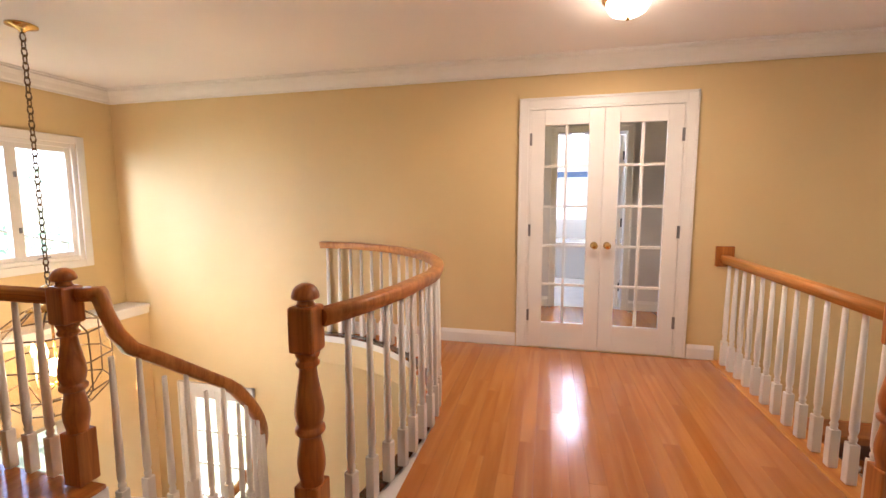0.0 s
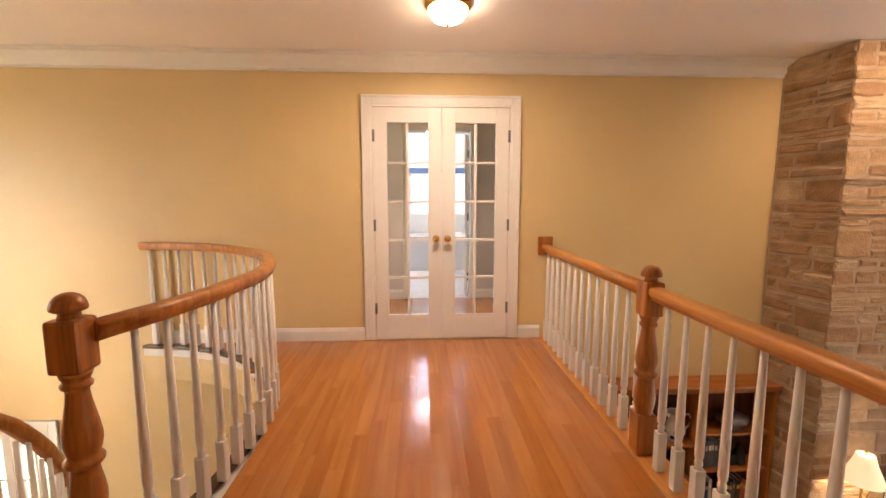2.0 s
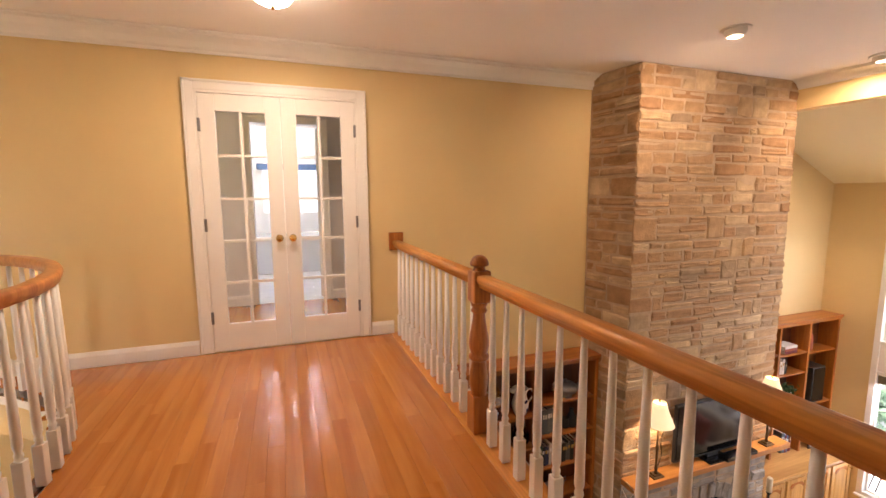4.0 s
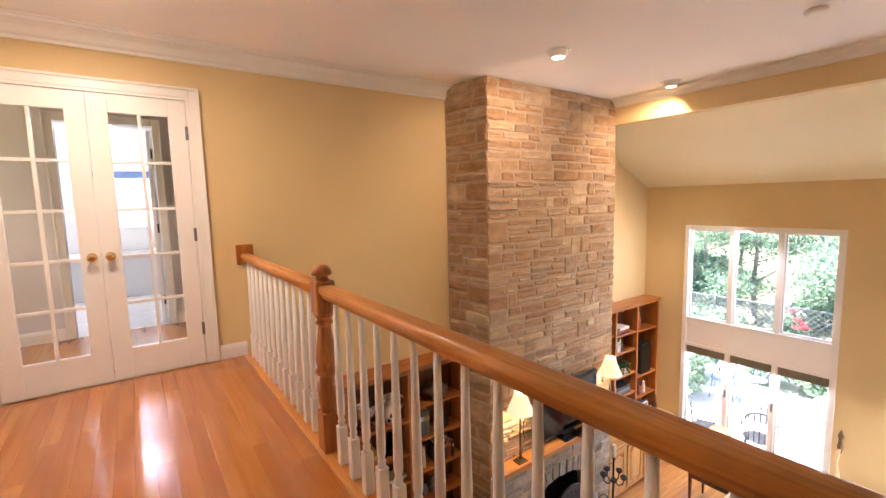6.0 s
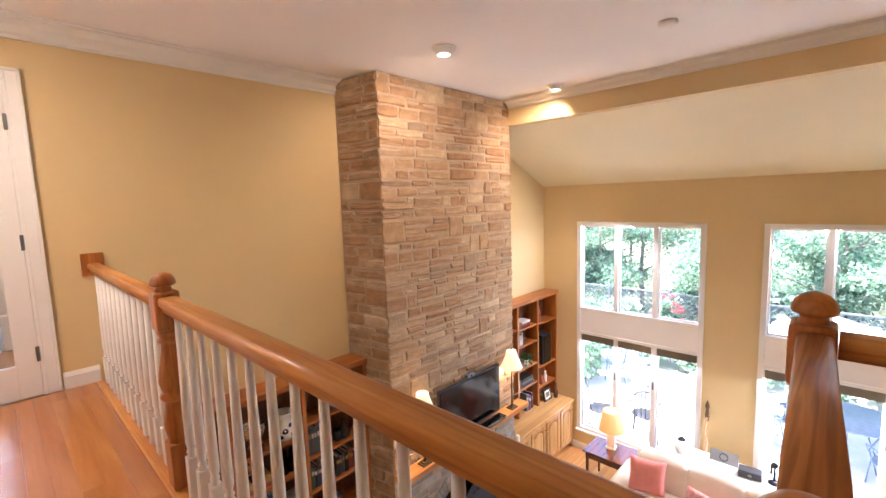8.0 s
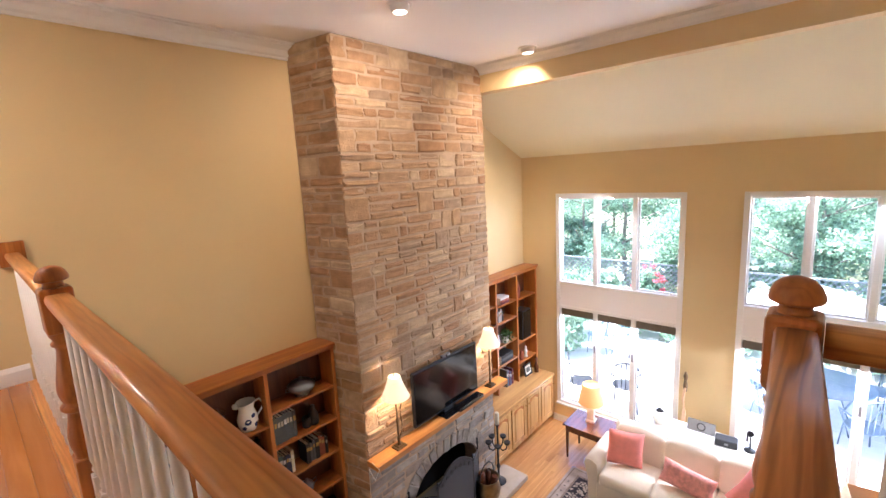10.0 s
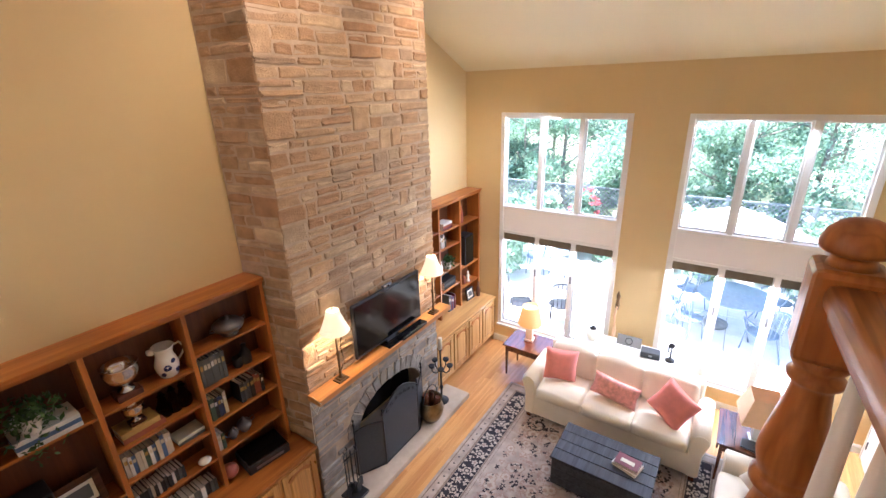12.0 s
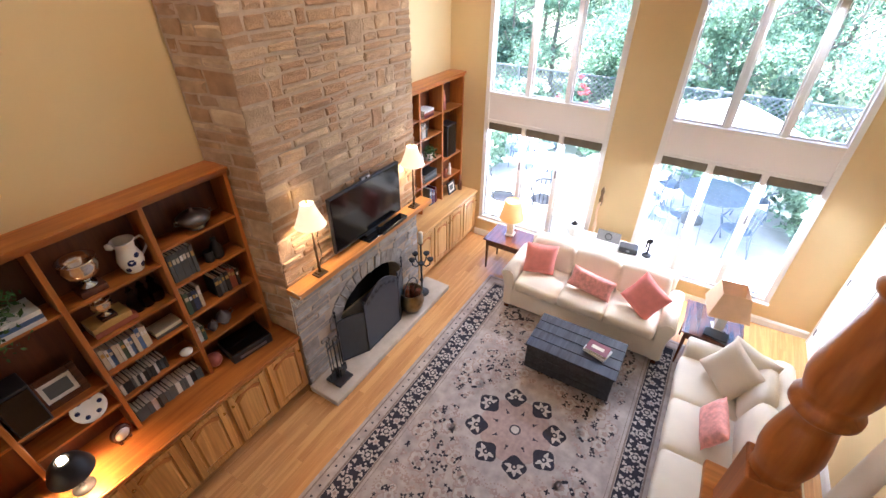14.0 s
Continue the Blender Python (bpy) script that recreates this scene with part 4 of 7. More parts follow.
# coal bucket
bk = thing("coal_bucket", "aged brass bucket with handle, holding logs", "bucket", "", (5.08, 3.93, -3.018))
bk.scale = (1.2, 1.2, 1.2)
part("body", lathe([(0.09, 0.0), (0.10, 0.01), (0.135, 0.08), (0.145, 0.15), (0.12, 0.24), (0.135, 0.27), (0.128, 0.268), (0.11, 0.24), (0.12, 0.15), (0.08, 0.03)], 24), COPPER, bk)
part("handle", rod([(0.13 * math.cos(math.pi * i / 12), 0, 0.26 + 0.17 * math.sin(math.pi * i / 12)) for i in range(13)], 0.006), BLACK, bk)
for i, (x, y, r) in enumerate(((-0.04, 0.02, 0.035), (0.04, 0.03, 0.03), (0.0, -0.04, 0.033))):
    part("log", lathe([(r, 0.06), (r * 1.05, 0.2), (r, 0.30)], 10), MAHOG, bk, "dark split log", pose(x, y, 0, 8 * i - 8, 6, 0))

# candelabra on the hearth
cd = thing("candelabra", "tall black iron candelabra with white candles", "candelabra", "", (5.44, 4.0, -3.018))
part("base", lathe([(0.10, 0), (0.10, 0.012), (0.03, 0.03), (0.012, 0.06)], 18), BLACK, cd)
part("stem", lathe([(0.012, 0.05), (0.016, 0.2), (0.03, 0.23), (0.014, 0.27), (0.014, 0.50), (0.03, 0.53), (0.012, 0.57), (0.012, 0.82), (0.03, 0.85)], 14), BLACK, cd)
part("pillar_candle", lathe([(0.03, 0.86), (0.03, 1.02), (0.024, 1.03), (0.004, 1.025)], 14), WAX, cd, "ivory candle")
for k in range(5):
    a = 2 * math.pi * k / 5
    arm = part("arm", rod([(0.012 * math.cos(a), 0.012 * math.sin(a), 0.52), (0.07 * math.cos(a), 0.07 * math.sin(a), 0.48), (0.12 * math.cos(a), 0.12 * math.sin(a), 0.52), (0.13 * math.cos(a), 0.13 * math.sin(a), 0.58)], 0.009), BLACK, cd)
    part("cup", lathe([(0.012, 0.57), (0.040, 0.60), (0.044, 0.625), (0.012, 0.61)], 12, at=(0.13 * math.cos(a), 0.13 * math.sin(a), 0)), BLACK, arm)

# television on the mantel
tv = thing("television", "flat black television standing on the mantel shelf", "television")
part("housing", boxes((4.02, 5.14, 4.065, 4.105, -1.53, -0.90), bevel=0.008), BLACK, tv)
part("screen", boxes((4.037, 5.123, 4.058, 4.064, -1.50, -0.92)), SCREEN, tv, "glossy dark screen")
part("stand_neck", boxes((4.50, 4.66, 4.07, 4.10, -1.575, -1.531), bevel=0.004), BLACK, tv)
part("stand_foot", boxes((4.42, 4.74, 3.965, 4.125, -1.581, -1.566), bevel=0.004), SCREEN, tv, "glossy black stand foot")
wc = thing("camera_bar", "small grey sensor bar on the television", "sensor bar", "", (4.58, 4.085, -0.90))
part("body", boxes((-0.07, 0.07, -0.02, 0.02, 0.002, 0.035), bevel=0.008), STEEL, wc)
part("lens", lathe([(0.012, 0), (0.012, 0.006), (0.001, 0.007)], 12), SCREEN, wc, "", pose(0, -0.02, 0.018, 90))
solid("media_box", boxes((-0.23, 0.23, -0.055, 0.055, 0, 0.042), bevel=0.005), SCREEN, "thin black media player box on the mantel", "media box", at=(4.86, 3.99, -1.581))

# ---- built-in bookcases over cabinets ----
CTOP = -2.25


def bookcase(name, posts, shelves, top, label, back_top=-0.40):
    """Open bookcase against the north wall; posts: upright places, shelves: heights bay by bay."""
    b = thing(name, label, "bookcase", "built-in bookcases")
    y0, y1 = 4.49, WY - 0.003
    x0, x1 = posts[0], posts[-1]
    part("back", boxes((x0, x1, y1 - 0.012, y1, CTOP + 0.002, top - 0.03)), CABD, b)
    part("top_board", boxes((x0 - 0.02, x1 + 0.02, y0 - 0.035, y1, top - 0.028, top), (x0 - 0.012, x1 + 0.012, y0 - 0.02, y1, top - 0.06, top - 0.0285), bevel=0.004), CABX, b)
    for x in posts:
        part("upright", boxes((x - 0.018, x + 0.018, y0, y1 - 0.013, CTOP + 0.002, top - 0.061), bevel=0.003), CABZ, b)
    for (a, c), zs in zip(zip(posts, posts[1:]), shelves):
        for z in zs:
            part("shelf", boxes((a + 0.0185, c - 0.0185, y0 + 0.008, y1 - 0.013, z - 0.022, z), bevel=0.003), CABX, b)
    return b


def cabinet(name, x0, x1, hinge=1, face=None, carcass=None):
    """Base cabinet with one arched raised-panel door."""
    c = thing(name, "honey oak base cabinet with an arched panel door", "cabinet", "base cabinets")
    y0, y1 = 4.20, WY - 0.003
    part("body", boxes((x0, x1 - 0.001, y0 + 0.02, y1, LOW + 0.09, CTOP - 0.034), (x0, x1 - 0.001, y0 + 0.07, y1, LOW + 0.001, LOW + 0.0895)), carcass or CABX, c)
    part("face_frame", boxes((x0, x0 + 0.035, y0, y0 + 0.0195, LOW + 0.09, CTOP - 0.034), (x1 - 0.036, x1 - 0.001, y0, y0 + 0.0195, LOW + 0.09, CTOP - 0.034),
                             (x0 + 0.035, x1 - 0.036, y0, y0 + 0.0195, CTOP - 0.09, CTOP - 0.034), (x0 + 0.035, x1 - 0.036, y0, y0 + 0.0195, LOW + 0.09, LOW + 0.14)), face or CABZ, c)
    w, z0, z1 = x1 - x0 - 0.05, LOW + 0.125, CTOP - 0.075
    xa = x0 + 0.025
    d = part("door", boxes((xa, xa + 0.06, y0 - 0.02, y0 - 0.001, z0, z1), (xa + w - 0.06, xa + w, y0 - 0.02, y0 - 0.001, z0, z1), (xa + 0.06, xa + w - 0.06, y0 - 0.02, y0 - 0.001, z0, z0 + 0.06),
                           (xa + 0.06, xa + w - 0.06, y0 - 0.02, y0 - 0.001, z1 - 0.05, z1), (xa + 0.06, xa + w - 0.06, y0 - 0.010, y0 - 0.001, z0 + 0.06, z1 - 0.05), bevel=0.003), face or CABZ, c)
    n, iw = 14, w - 0.15
    arc = [(xa + 0.075 + iw * i / n, z1 - 0.13 + 0.06 * math.sin(math.pi * i / n)) for i in range(n + 1)]
    ol = [(xa + 0.075, z0 + 0.075)] + arc + [(xa + 0.075 + iw, z0 + 0.075)]
    mx, mz = xa + w / 2, (z0 + z1) / 2
    bm = bmesh.new()
    r0 = [bm.verts.new((x, y0 - 0.0105, z)) for x, z in ol]
    r1 = [bm.verts.new((mx + (x - mx) * 0.86, y0 - 0.019, mz + (z - mz) * 0.93)) for x, z in ol]
    for i in range(len(ol)):
        j = (i + 1) % len(ol)
        bm.faces.new((r0[i], r0[j], r1[j], r1[i]))
    bm.faces.new(r1)
    part("raised_panel", bm, face or CABZ, d)
    part("arch_rail", sweep([(x, y0 - 0.012, z + 0.008) for x, z in arc], [(-0.007, -0.012), (0.007, -0.012), (0.007, 0.03), (-0.007, 0.03)]), CABX, d)
    hx = xa + (w - 0.02 if hinge > 0 else 0.02)
    part("pull", lathe([(0.006, 0), (0.006, 0.012), (0.014, 0.018), (0.012, 0.026), (0.001, 0.028)], 10), BRASS, d, "small brass pull", pose(hx, y0 - 0.02, z1 - 0.1, 90))
    return c


LP = [0.75, 1.385, 1.985, 2.655, 3.35]
LS = [(-0.95, -1.66), (-0.945, -1.66, -1.90), (-0.955, -1.30, -1.60, -1.90), (-0.855, -1.21, -1.56, -1.90)]
bookcase("bookcase", LP, LS, -0.40, "honey oak open bookcase full of books and silver")
RP = [5.62, 6.215, 6.79, 7.38]
RS = [(-0.80, -1.10, -1.45, -1.80), (-0.835, -1.11, -1.48, -1.80), (-0.86, -1.60, -1.95)]
bookcase("bookcase", RP, RS, -0.385, "honey oak open bookcase beside the tall window")
xs = [0.75 + (3.425 - 0.75) * i / 6 for i in range(7)]
for i, (a, b) in enumerate(zip(xs, xs[1:])):
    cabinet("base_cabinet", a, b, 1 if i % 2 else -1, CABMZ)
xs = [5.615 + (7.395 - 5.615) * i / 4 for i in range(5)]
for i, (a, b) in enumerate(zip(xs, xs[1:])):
    # same cabinets by the window, in the oak lightened for its light
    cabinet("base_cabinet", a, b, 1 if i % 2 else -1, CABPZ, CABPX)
def counter(x0, x1, m, label):
    o = thing("cabinet_counter", label, "counter")
    part("worktop", boxes((x0, x1, 4.192, WY - 0.002, CTOP - 0.033, CTOP), bevel=0.003), m, o)
    part("front_edge", boxes((x0, x1, 4.165, 4.1915, CTOP - 0.038, CTOP - 0.0005), bevel=0.007), m, o, "rounded oak edge strip")
    return o


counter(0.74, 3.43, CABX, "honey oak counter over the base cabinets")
counter(5.61, 7.396, CABPX, "honey oak counter, painted paler for the window light")

# ---- what stands on the shelves ----
krnd = random.Random(21)
COVERS = [paint("book_cover_" + n, c, 0.6, 0.1, 20, 0.1, 200) for n, c in (("navy", (0.03, 0.04, 0.09)), ("green", (0.06, 0.10, 0.06)), ("cream", (0.55, 0.48, 0.35)), ("rust", (0.30, 0.08, 0.04)),
          ("black", (0.02, 0.02, 0.02)), ("grey", (0.10, 0.105, 0.10)), ("ochre", (0.45, 0.27, 0.07)), ("blue", (0.08, 0.14, 0.26)), ("white", (0.66, 0.63, 0.58)), ("maroon", (0.14, 0.02, 0.03)))]


def book(x, y, z, t, h, d, cover, lean=0.0, flat=False, turn=0.0, group="shelved books", label="hardback book standing on the shelf"):
    bm = boxes((0, t, 0, 0.003, 0, h), (0, 0.003, 0.003, d, 0, h), (t - 0.003, t, 0.003, d, 0, h))
    o = thing("book", label, "book", group)
    part("cover", bm, cover, o)
    part("page_block", boxes((0.0035, t - 0.0035, 0.0035, d - 0.004, 0.004, h - 0.004)), PAPER, o)
    if h > 0.14 and not flat:
        part("title_band", boxes((0.004, t - 0.004, -0.001, -0.0002, h * 0.62, h * 0.8)), krnd.choice((COVERS[2], COVERS[6], COVERS[8])), o)
    o.matrix_basis = pose(x, y, z, 0, lean, turn) if not flat else pose(x, y, z, 0, 90, turn)
    return o


def book_row(x0, x1, z, hmin, hmax, covers, tmin=0.018, tmax=0.042, y=4.53):
    x = x0
    while x < x1 - tmin:
        t = min(krnd.uniform(tmin, tmax), x1 - x)
        book(x, y + krnd.uniform(0, 0.02), z + 0.001, t - 0.001, krnd.uniform(hmin, hmax), krnd.uniform(0.13, 0.17), covers[krnd.randrange(len(covers))])
        x += t


C = COVERS
book_row(2.70, 2.94, -1.21, 0.26, 0.27, [C[5]], 0.03, 0.032)
book_row(2.70, 2.86, -1.56, 0.19, 0.24, [C[1], C[4], C[2], C[0]])
book_row(2.98, 3.22, -1.56, 0.17, 0.23, [C[3], C[5], C[4], C[8]])
book_row(2.69, 2.76, -1.90, 0.14, 0.18, [C[1], C[8]])
book_row(2.02, 2.36, -1.60, 0.17, 0.22, [C[8], C[2], C[1], C[8], C[2], C[7]], 0.02, 0.034)
book_row(2.02, 2.60, CTOP, 0.125, 0.135, [C[5], C[5], C[4], C[8], C[5]], 0.022, 0.05)
book_row(2.02, 2.40, -1.90, 0.11, 0.12, [C[5], C[4], C[4], C[8]], 0.02, 0.04)
solid("shell", lathe([(0.02, 0), (0.05, 0.012), (0.055, 0.025), (0.03, 0.045), (0.001, 0.05)], 16), PORCELAIN, "pale pink sea shell on the shelf", "shell", at=(2.55, 4.54, -1.899))
book_row(6.24, 6.45, -1.11, 0.16, 0.20, [C[8], C[5], C[2], C[7]])
book_row(6.50, 6.70, CTOP, 0.2, 0.3, [C[7], C[9], C[5]])
for i, c in enumerate((C[3], C[6])):
    book(2.06, 4.53, -1.30 + 0.048 + 0.046 * i, 0.044, 0.30 - 0.03 * i, 0.18, c, flat=True, group="", label="thick book lying flat under a silver cup")
for i, c in enumerate((C[9], C[3], C[8])):
    book(6.36, 4.52, -0.835 + 0.036 + 0.035 * i, 0.034, 0.24, 0.17, c, flat=True, group="", label="hardback lying in a short pile")
for i, c in enumerate((C[4], C[5], C[4])):
    book(6.34, 4.52, -1.80 + 0.046 + 0.045 * i, 0.044, 0.33, 0.18, c, flat=True, group="", label="flat black media case in a pile")
for i, c in enumerate((C[5], C[2])):
    book(2.40, 4.54, -1.60 + 0.03 + 0.029 * i, 0.028, 0.22, 0.15, c, flat=True, group="", label="book lying flat on the shelf")
for i, c in enumerate((C[8], C[7], C[8])):
    book(1.55, 4.50, -0.945 + 0.034 + 0.033 * i, 0.032, 0.34, 0.22, c, flat=True, turn=0, group="", label="large book lying flat below the ivy")


def trophy(x, z, s, label):
    o = thing("trophy_bowl", label, "trophy", "", (x, 4.60, z + 0.001))
    part("plinth", boxes((-0.075 * s, 0.075 * s, -0.06 * s, 0.06 * s, 0, 0.045 * s), bevel=0.004), MAHOG, o, "dark wooden plinth")
    part("bowl", lathe([(0.05 * s, 0.046 * s), (0.05 * s, 0.055 * s), (0.02 * s, 0.07 * s), (0.018 * s, 0.09 * s), (0.05 * s, 0.105 * s), (0.095 * s, 0.15 * s), (0.105 * s, 0.20 * s), (0.10 * s, 0.235 * s), (0.108 * s, 0.245 * s), (0.10 * s, 0.246 * s), (0.09 * s, 0.19 * s), (0.03 * s, 0.12 * s)], 28), SILVER, o, "polished silver bowl")
    return o


trophy(2.20, -0.955, 1.12, "large polished silver trophy bowl on wooden plinth")
t2 = trophy(2.20, -1.215, 0.72, "small silver trophy cup standing on two books")


def pitcher():
    o = thing("pitcher", "white porcelain pitcher with dark blue flowers", "pitcher", "", (2.50, 4.60, -0.954))
    part("body", lathe([(0.06, 0), (0.065, 0.005), (0.085, 0.07), (0.088, 0.11), (0.07, 0.17), (0.062, 0.20), (0.075, 0.245), (0.082, 0.265), (0.076, 0.264), (0.056, 0.2), (0.078, 0.11), (0.05, 0.02)], 26), PORCELAIN, o)
    part("handle", rod([(0.07, 0, 0.235), (0.12, 0, 0.24), (0.145, 0, 0.20), (0.135, 0, 0.14), (0.085, 0, 0.09)], 0.010), PORCELAIN, o)
    part("spout", lathe([(0.02, 0), (0.028, 0.03), (0.012, 0.05)], 10), PORCELAIN, o, "", pose(-0.075, 0, 0.235, 0, -40, 0))
    for a, z, r in ((250, 0.10, 0.03), (285, 0.15, 0.022), (225, 0.05, 0.02), (300, 0.06, 0.024)):
        part("painted_flower", lathe([(r, 0), (r * 0.8, 0.003), (0.001, 0.004)], 7), COBALT, o, "dark blue glazed flower", pose(0.083 * math.cos(radians(a)), 0.083 * math.sin(radians(a)), z, 90, 0, a + 90))
    return o


pitcher()


def teapot(x, z, s, label, m=SILVER):
    o = thing("teapot", label, "teapot", "", (x, 4.60, z + 0.001))
    part("body", lathe([(0.04 * s, 0), (0.045 * s, 0.008 * s), (0.03 * s, 0.02 * s), (0.07 * s, 0.05 * s), (0.078 * s, 0.085 * s), (0.06 * s, 0.12 * s), (0.035 * s, 0.135 * s), (0.03 * s, 0.145 * s), (0.008 * s, 0.155 * s), (0.014 * s, 0.168 * s), (0.001, 0.178 * s)], 24), m, o)
    part("spout", rod([(-0.06 * s, 0, 0.06 * s), (-0.10 * s, 0, 0.08 * s), (-0.12 * s, 0, 0.125 * s)], 0.012 * s), m, o)
    part("handle", rod([(0.065 * s, 0, 0.11 * s), (0.11 * s, 0, 0.12 * s), (0.12 * s, 0, 0.08 * s), (0.07 * s, 0, 0.05 * s)], 0.007 * s), m, o)
    return o


teapot(2.98, -1.90, 0.9, "small dull pewter teapot on the shelf", STEEL)
teapot(2.86, -1.90, 0.6, "small dark pewter creamer on the shelf", STEEL)


def tureen(x, z):
    o = thing("tureen", "dull silver covered dish with two handles", "tureen", "", (x, 4.60, z + 0.001))
    b = lathe([(0.07, 0), (0.075, 0.01), (0.05, 0.02), (0.12, 0.06), (0.13, 0.09), (0.135, 0.10), (0.10, 0.13), (0.05, 0.15), (0.015, 0.155), (0.02, 0.175), (0.001, 0.185)], 26)
    part("dish", b, STEEL, o)
    for s in (-1, 1):
        part("handle", rod([(s * 0.125, 0, 0.07), (s * 0.165, 0, 0.085), (s * 0.16, 0, 0.11), (s * 0.125, 0, 0.10)], 0.007), STEEL, o)
    return o


tureen(3.04, -0.855)


def carafe(x, z):
    o = thing("glass_carafe", "dark glass carafes standing in the shadow", "carafe", "", (x, 4.62, z + 0.001))
    part("body", lathe([(0.045, 0), (0.055, 0.02), (0.055, 0.09), (0.03, 0.14), (0.022, 0.18), (0.03, 0.19)], 18), SMOKE, o)
    part("stopper", lathe([(0.012, 0.19), (0.02, 0.205), (0.012, 0.225), (0.001, 0.23)], 12), SMOKE, o)
    return o


for x in (2.40, 2.48, 2.56):
    carafe(x, -1.30)
solid("mug", lathe([(0.04, 0), (0.042, 0.005), (0.042, 0.10), (0.038, 0.10), (0.036, 0.01)], 18), COVERS[4], "black coffee mug beside grey volumes", "mug", at=(3.05, 4.60, -1.209))
solid("decanter", lathe([(0.05, 0), (0.055, 0.02), (0.05, 0.10), (0.02, 0.16), (0.025, 0.19), (0.001, 0.2)], 18), COVERS[4], "black ceramic decanter beside grey volumes", "decanter", at=(3.13, 4.60, -1.209))
solid("red_ball", lathe([(0.072 * math.sin(math.pi * i / 12) + 0.001, 0.072 - 0.072 * math.cos(math.pi * i / 12)) for i in range(13)], 24), PINKISH, "dusty rose coloured ball on the counter", "ball", at=(2.74, 4.56, CTOP + 0.001))
pr = thing("printer", "low black device lying on the counter", "device", "", (3.06, 4.52, CTOP + 0.001), -8)
part("body", boxes((-0.21, 0.21, -0.15, 0.15, 0, 0.10), bevel=0.012), BLACK, pr)
part("lid", boxes((-0.20, 0.20, -0.14, 0.14, 0.1005, 0.118), bevel=0.006), SCREEN, pr)
part("front_slot", boxes((-0.14, 0.14, -0.153, -0.1505, 0.03, 0.06)), STEEL, pr)


def picture_frame(name, x, y, z, w, h, label, m=MAHOG, face=None, turn=0):
    o = thing(name, label, "picture frame", "", (x, y, z + 0.001), turn)
    b = 0.05 if w > 0.25 else 0.03
    tilt = pose(0, 0, 0, -12)
    part("frame", boxes((-w / 2, -w / 2 + b, -0.01, 0.01, 0, h), (w / 2 - b, w / 2, -0.01, 0.01, 0, h), (-w / 2 + b, w / 2 - b, -0.01, 0.01, 0, b), (-w / 2 + b, w / 2 - b, -0.01, 0.01, h - b, h), bevel=0.004), m, o, "", tilt)
    part("mount", boxes((-w / 2 + b, w / 2 - b, -0.004, 0.004, b, h - b)), PAPER, o, "pale paper mount", tilt)
    part("picture", boxes((-w / 4, w / 4, -0.006, -0.0045, h * 0.3, h * 0.7)), face or COVERS[5], o, "small grey picture", tilt)
    return o


picture_frame("picture_frame", 1.74, 4.58, -1.66, 0.30, 0.26, "dark wooden frame with a pale picture")
picture_frame("picture_frame", 7.08, 4.48, CTOP, 0.22, 0.20, "small black frame with a grey photograph", BLACK)
spk = thing("loudspeaker", "black box loudspeaker on the shelf", "loudspeaker", "", (1.52, 4.60, -1.659))
part("cabinet", boxes((-0.10, 0.10, -0.10, 0.10, 0, 0.36), bevel=0.008), BLACK, spk)
part("grille", boxes((-0.09, 0.09, -0.108, -0.1005, 0.02, 0.34), bevel=0.004), SCREEN, spk)
spk2 = thing("loudspeaker", "tall black loudspeaker in the window bookcase", "loudspeaker", "", (7.09, 4.60, -1.599))
part("cabinet", boxes((-0.13, 0.13, -0.09, 0.10, 0, 0.50), bevel=0.008), BLACK, spk2)
part("grille", boxes((-0.12, 0.12, -0.098, -0.0905, 0.02, 0.48), bevel=0.004), SCREEN, spk2)
pl = thing("decorative_plate", "cream plate painted with dark flowers", "plate", "", (1.80, 4.55, -1.899))
part("plate", lathe([(0.02, 0.0), (0.06, 0.004), (0.09, 0.012), (0.115, 0.024), (0.115, 0.028), (0.085, 0.018), (0.001, 0.010)], 26), PORCELAIN, pl, "", pose(0, 0, 0.114, 66))
for k in range(6):
    a = k * math.pi / 3
    part("painted_motif", lathe([(0.018, 0), (0.001, 0.002)], 7), COBALT, pl, "dark painted flower", pose(0, 0, 0.114, 66) @ pose(0.075 * math.cos(a), 0.075 * math.sin(a), 0.020))
cl = thing("mantel_clock", "small round wooden clock on the counter", "clock", "", (1.86, 4.50, CTOP + 0.001), 10)
part("case", lathe([(0.07, -0.02), (0.078, -0.01), (0.078, 0.02), (0.06, 0.026)], 24), MAHOG, cl, "", pose(0, 0, 0.09, 90))
part("dial", lathe([(0.055, 0.026), (0.001, 0.028)], 24), WAX, cl, "", pose(0, 0, 0.09, 90))
for s in (-1, 1):
    part("foot", boxes((s * 0.04 - 0.01, s * 0.04 + 0.01, -0.03, 0.03, 0, 0.03), bevel=0.003), MAHOG, cl)

# shelf things beside the window
solid("vase", lathe([(0.03, 0), (0.045, 0.05), (0.05, 0.09), (0.025, 0.15), (0.03, 0.17)], 18), PORCELAIN, "white porcelain vase on the shelf", "vase", at=(6.30, 4.56, -1.479))
solid("bottle", lathe([(0.035, 0), (0.037, 0.15), (0.03, 0.2), (0.014, 0.23), (0.016, 0.27)], 16), PINKISH, "rose coloured glass bottle on the shelf", "bottle", at=(6.95, 4.58, -0.859))
solid("vase", lathe([(0.03, 0), (0.04, 0.06), (0.03, 0.13), (0.02, 0.20), (0.024, 0.22)], 16), PORCELAIN, "pale porcelain vase on the shelf", "vase", at=(6.27, 4.58, -0.834))
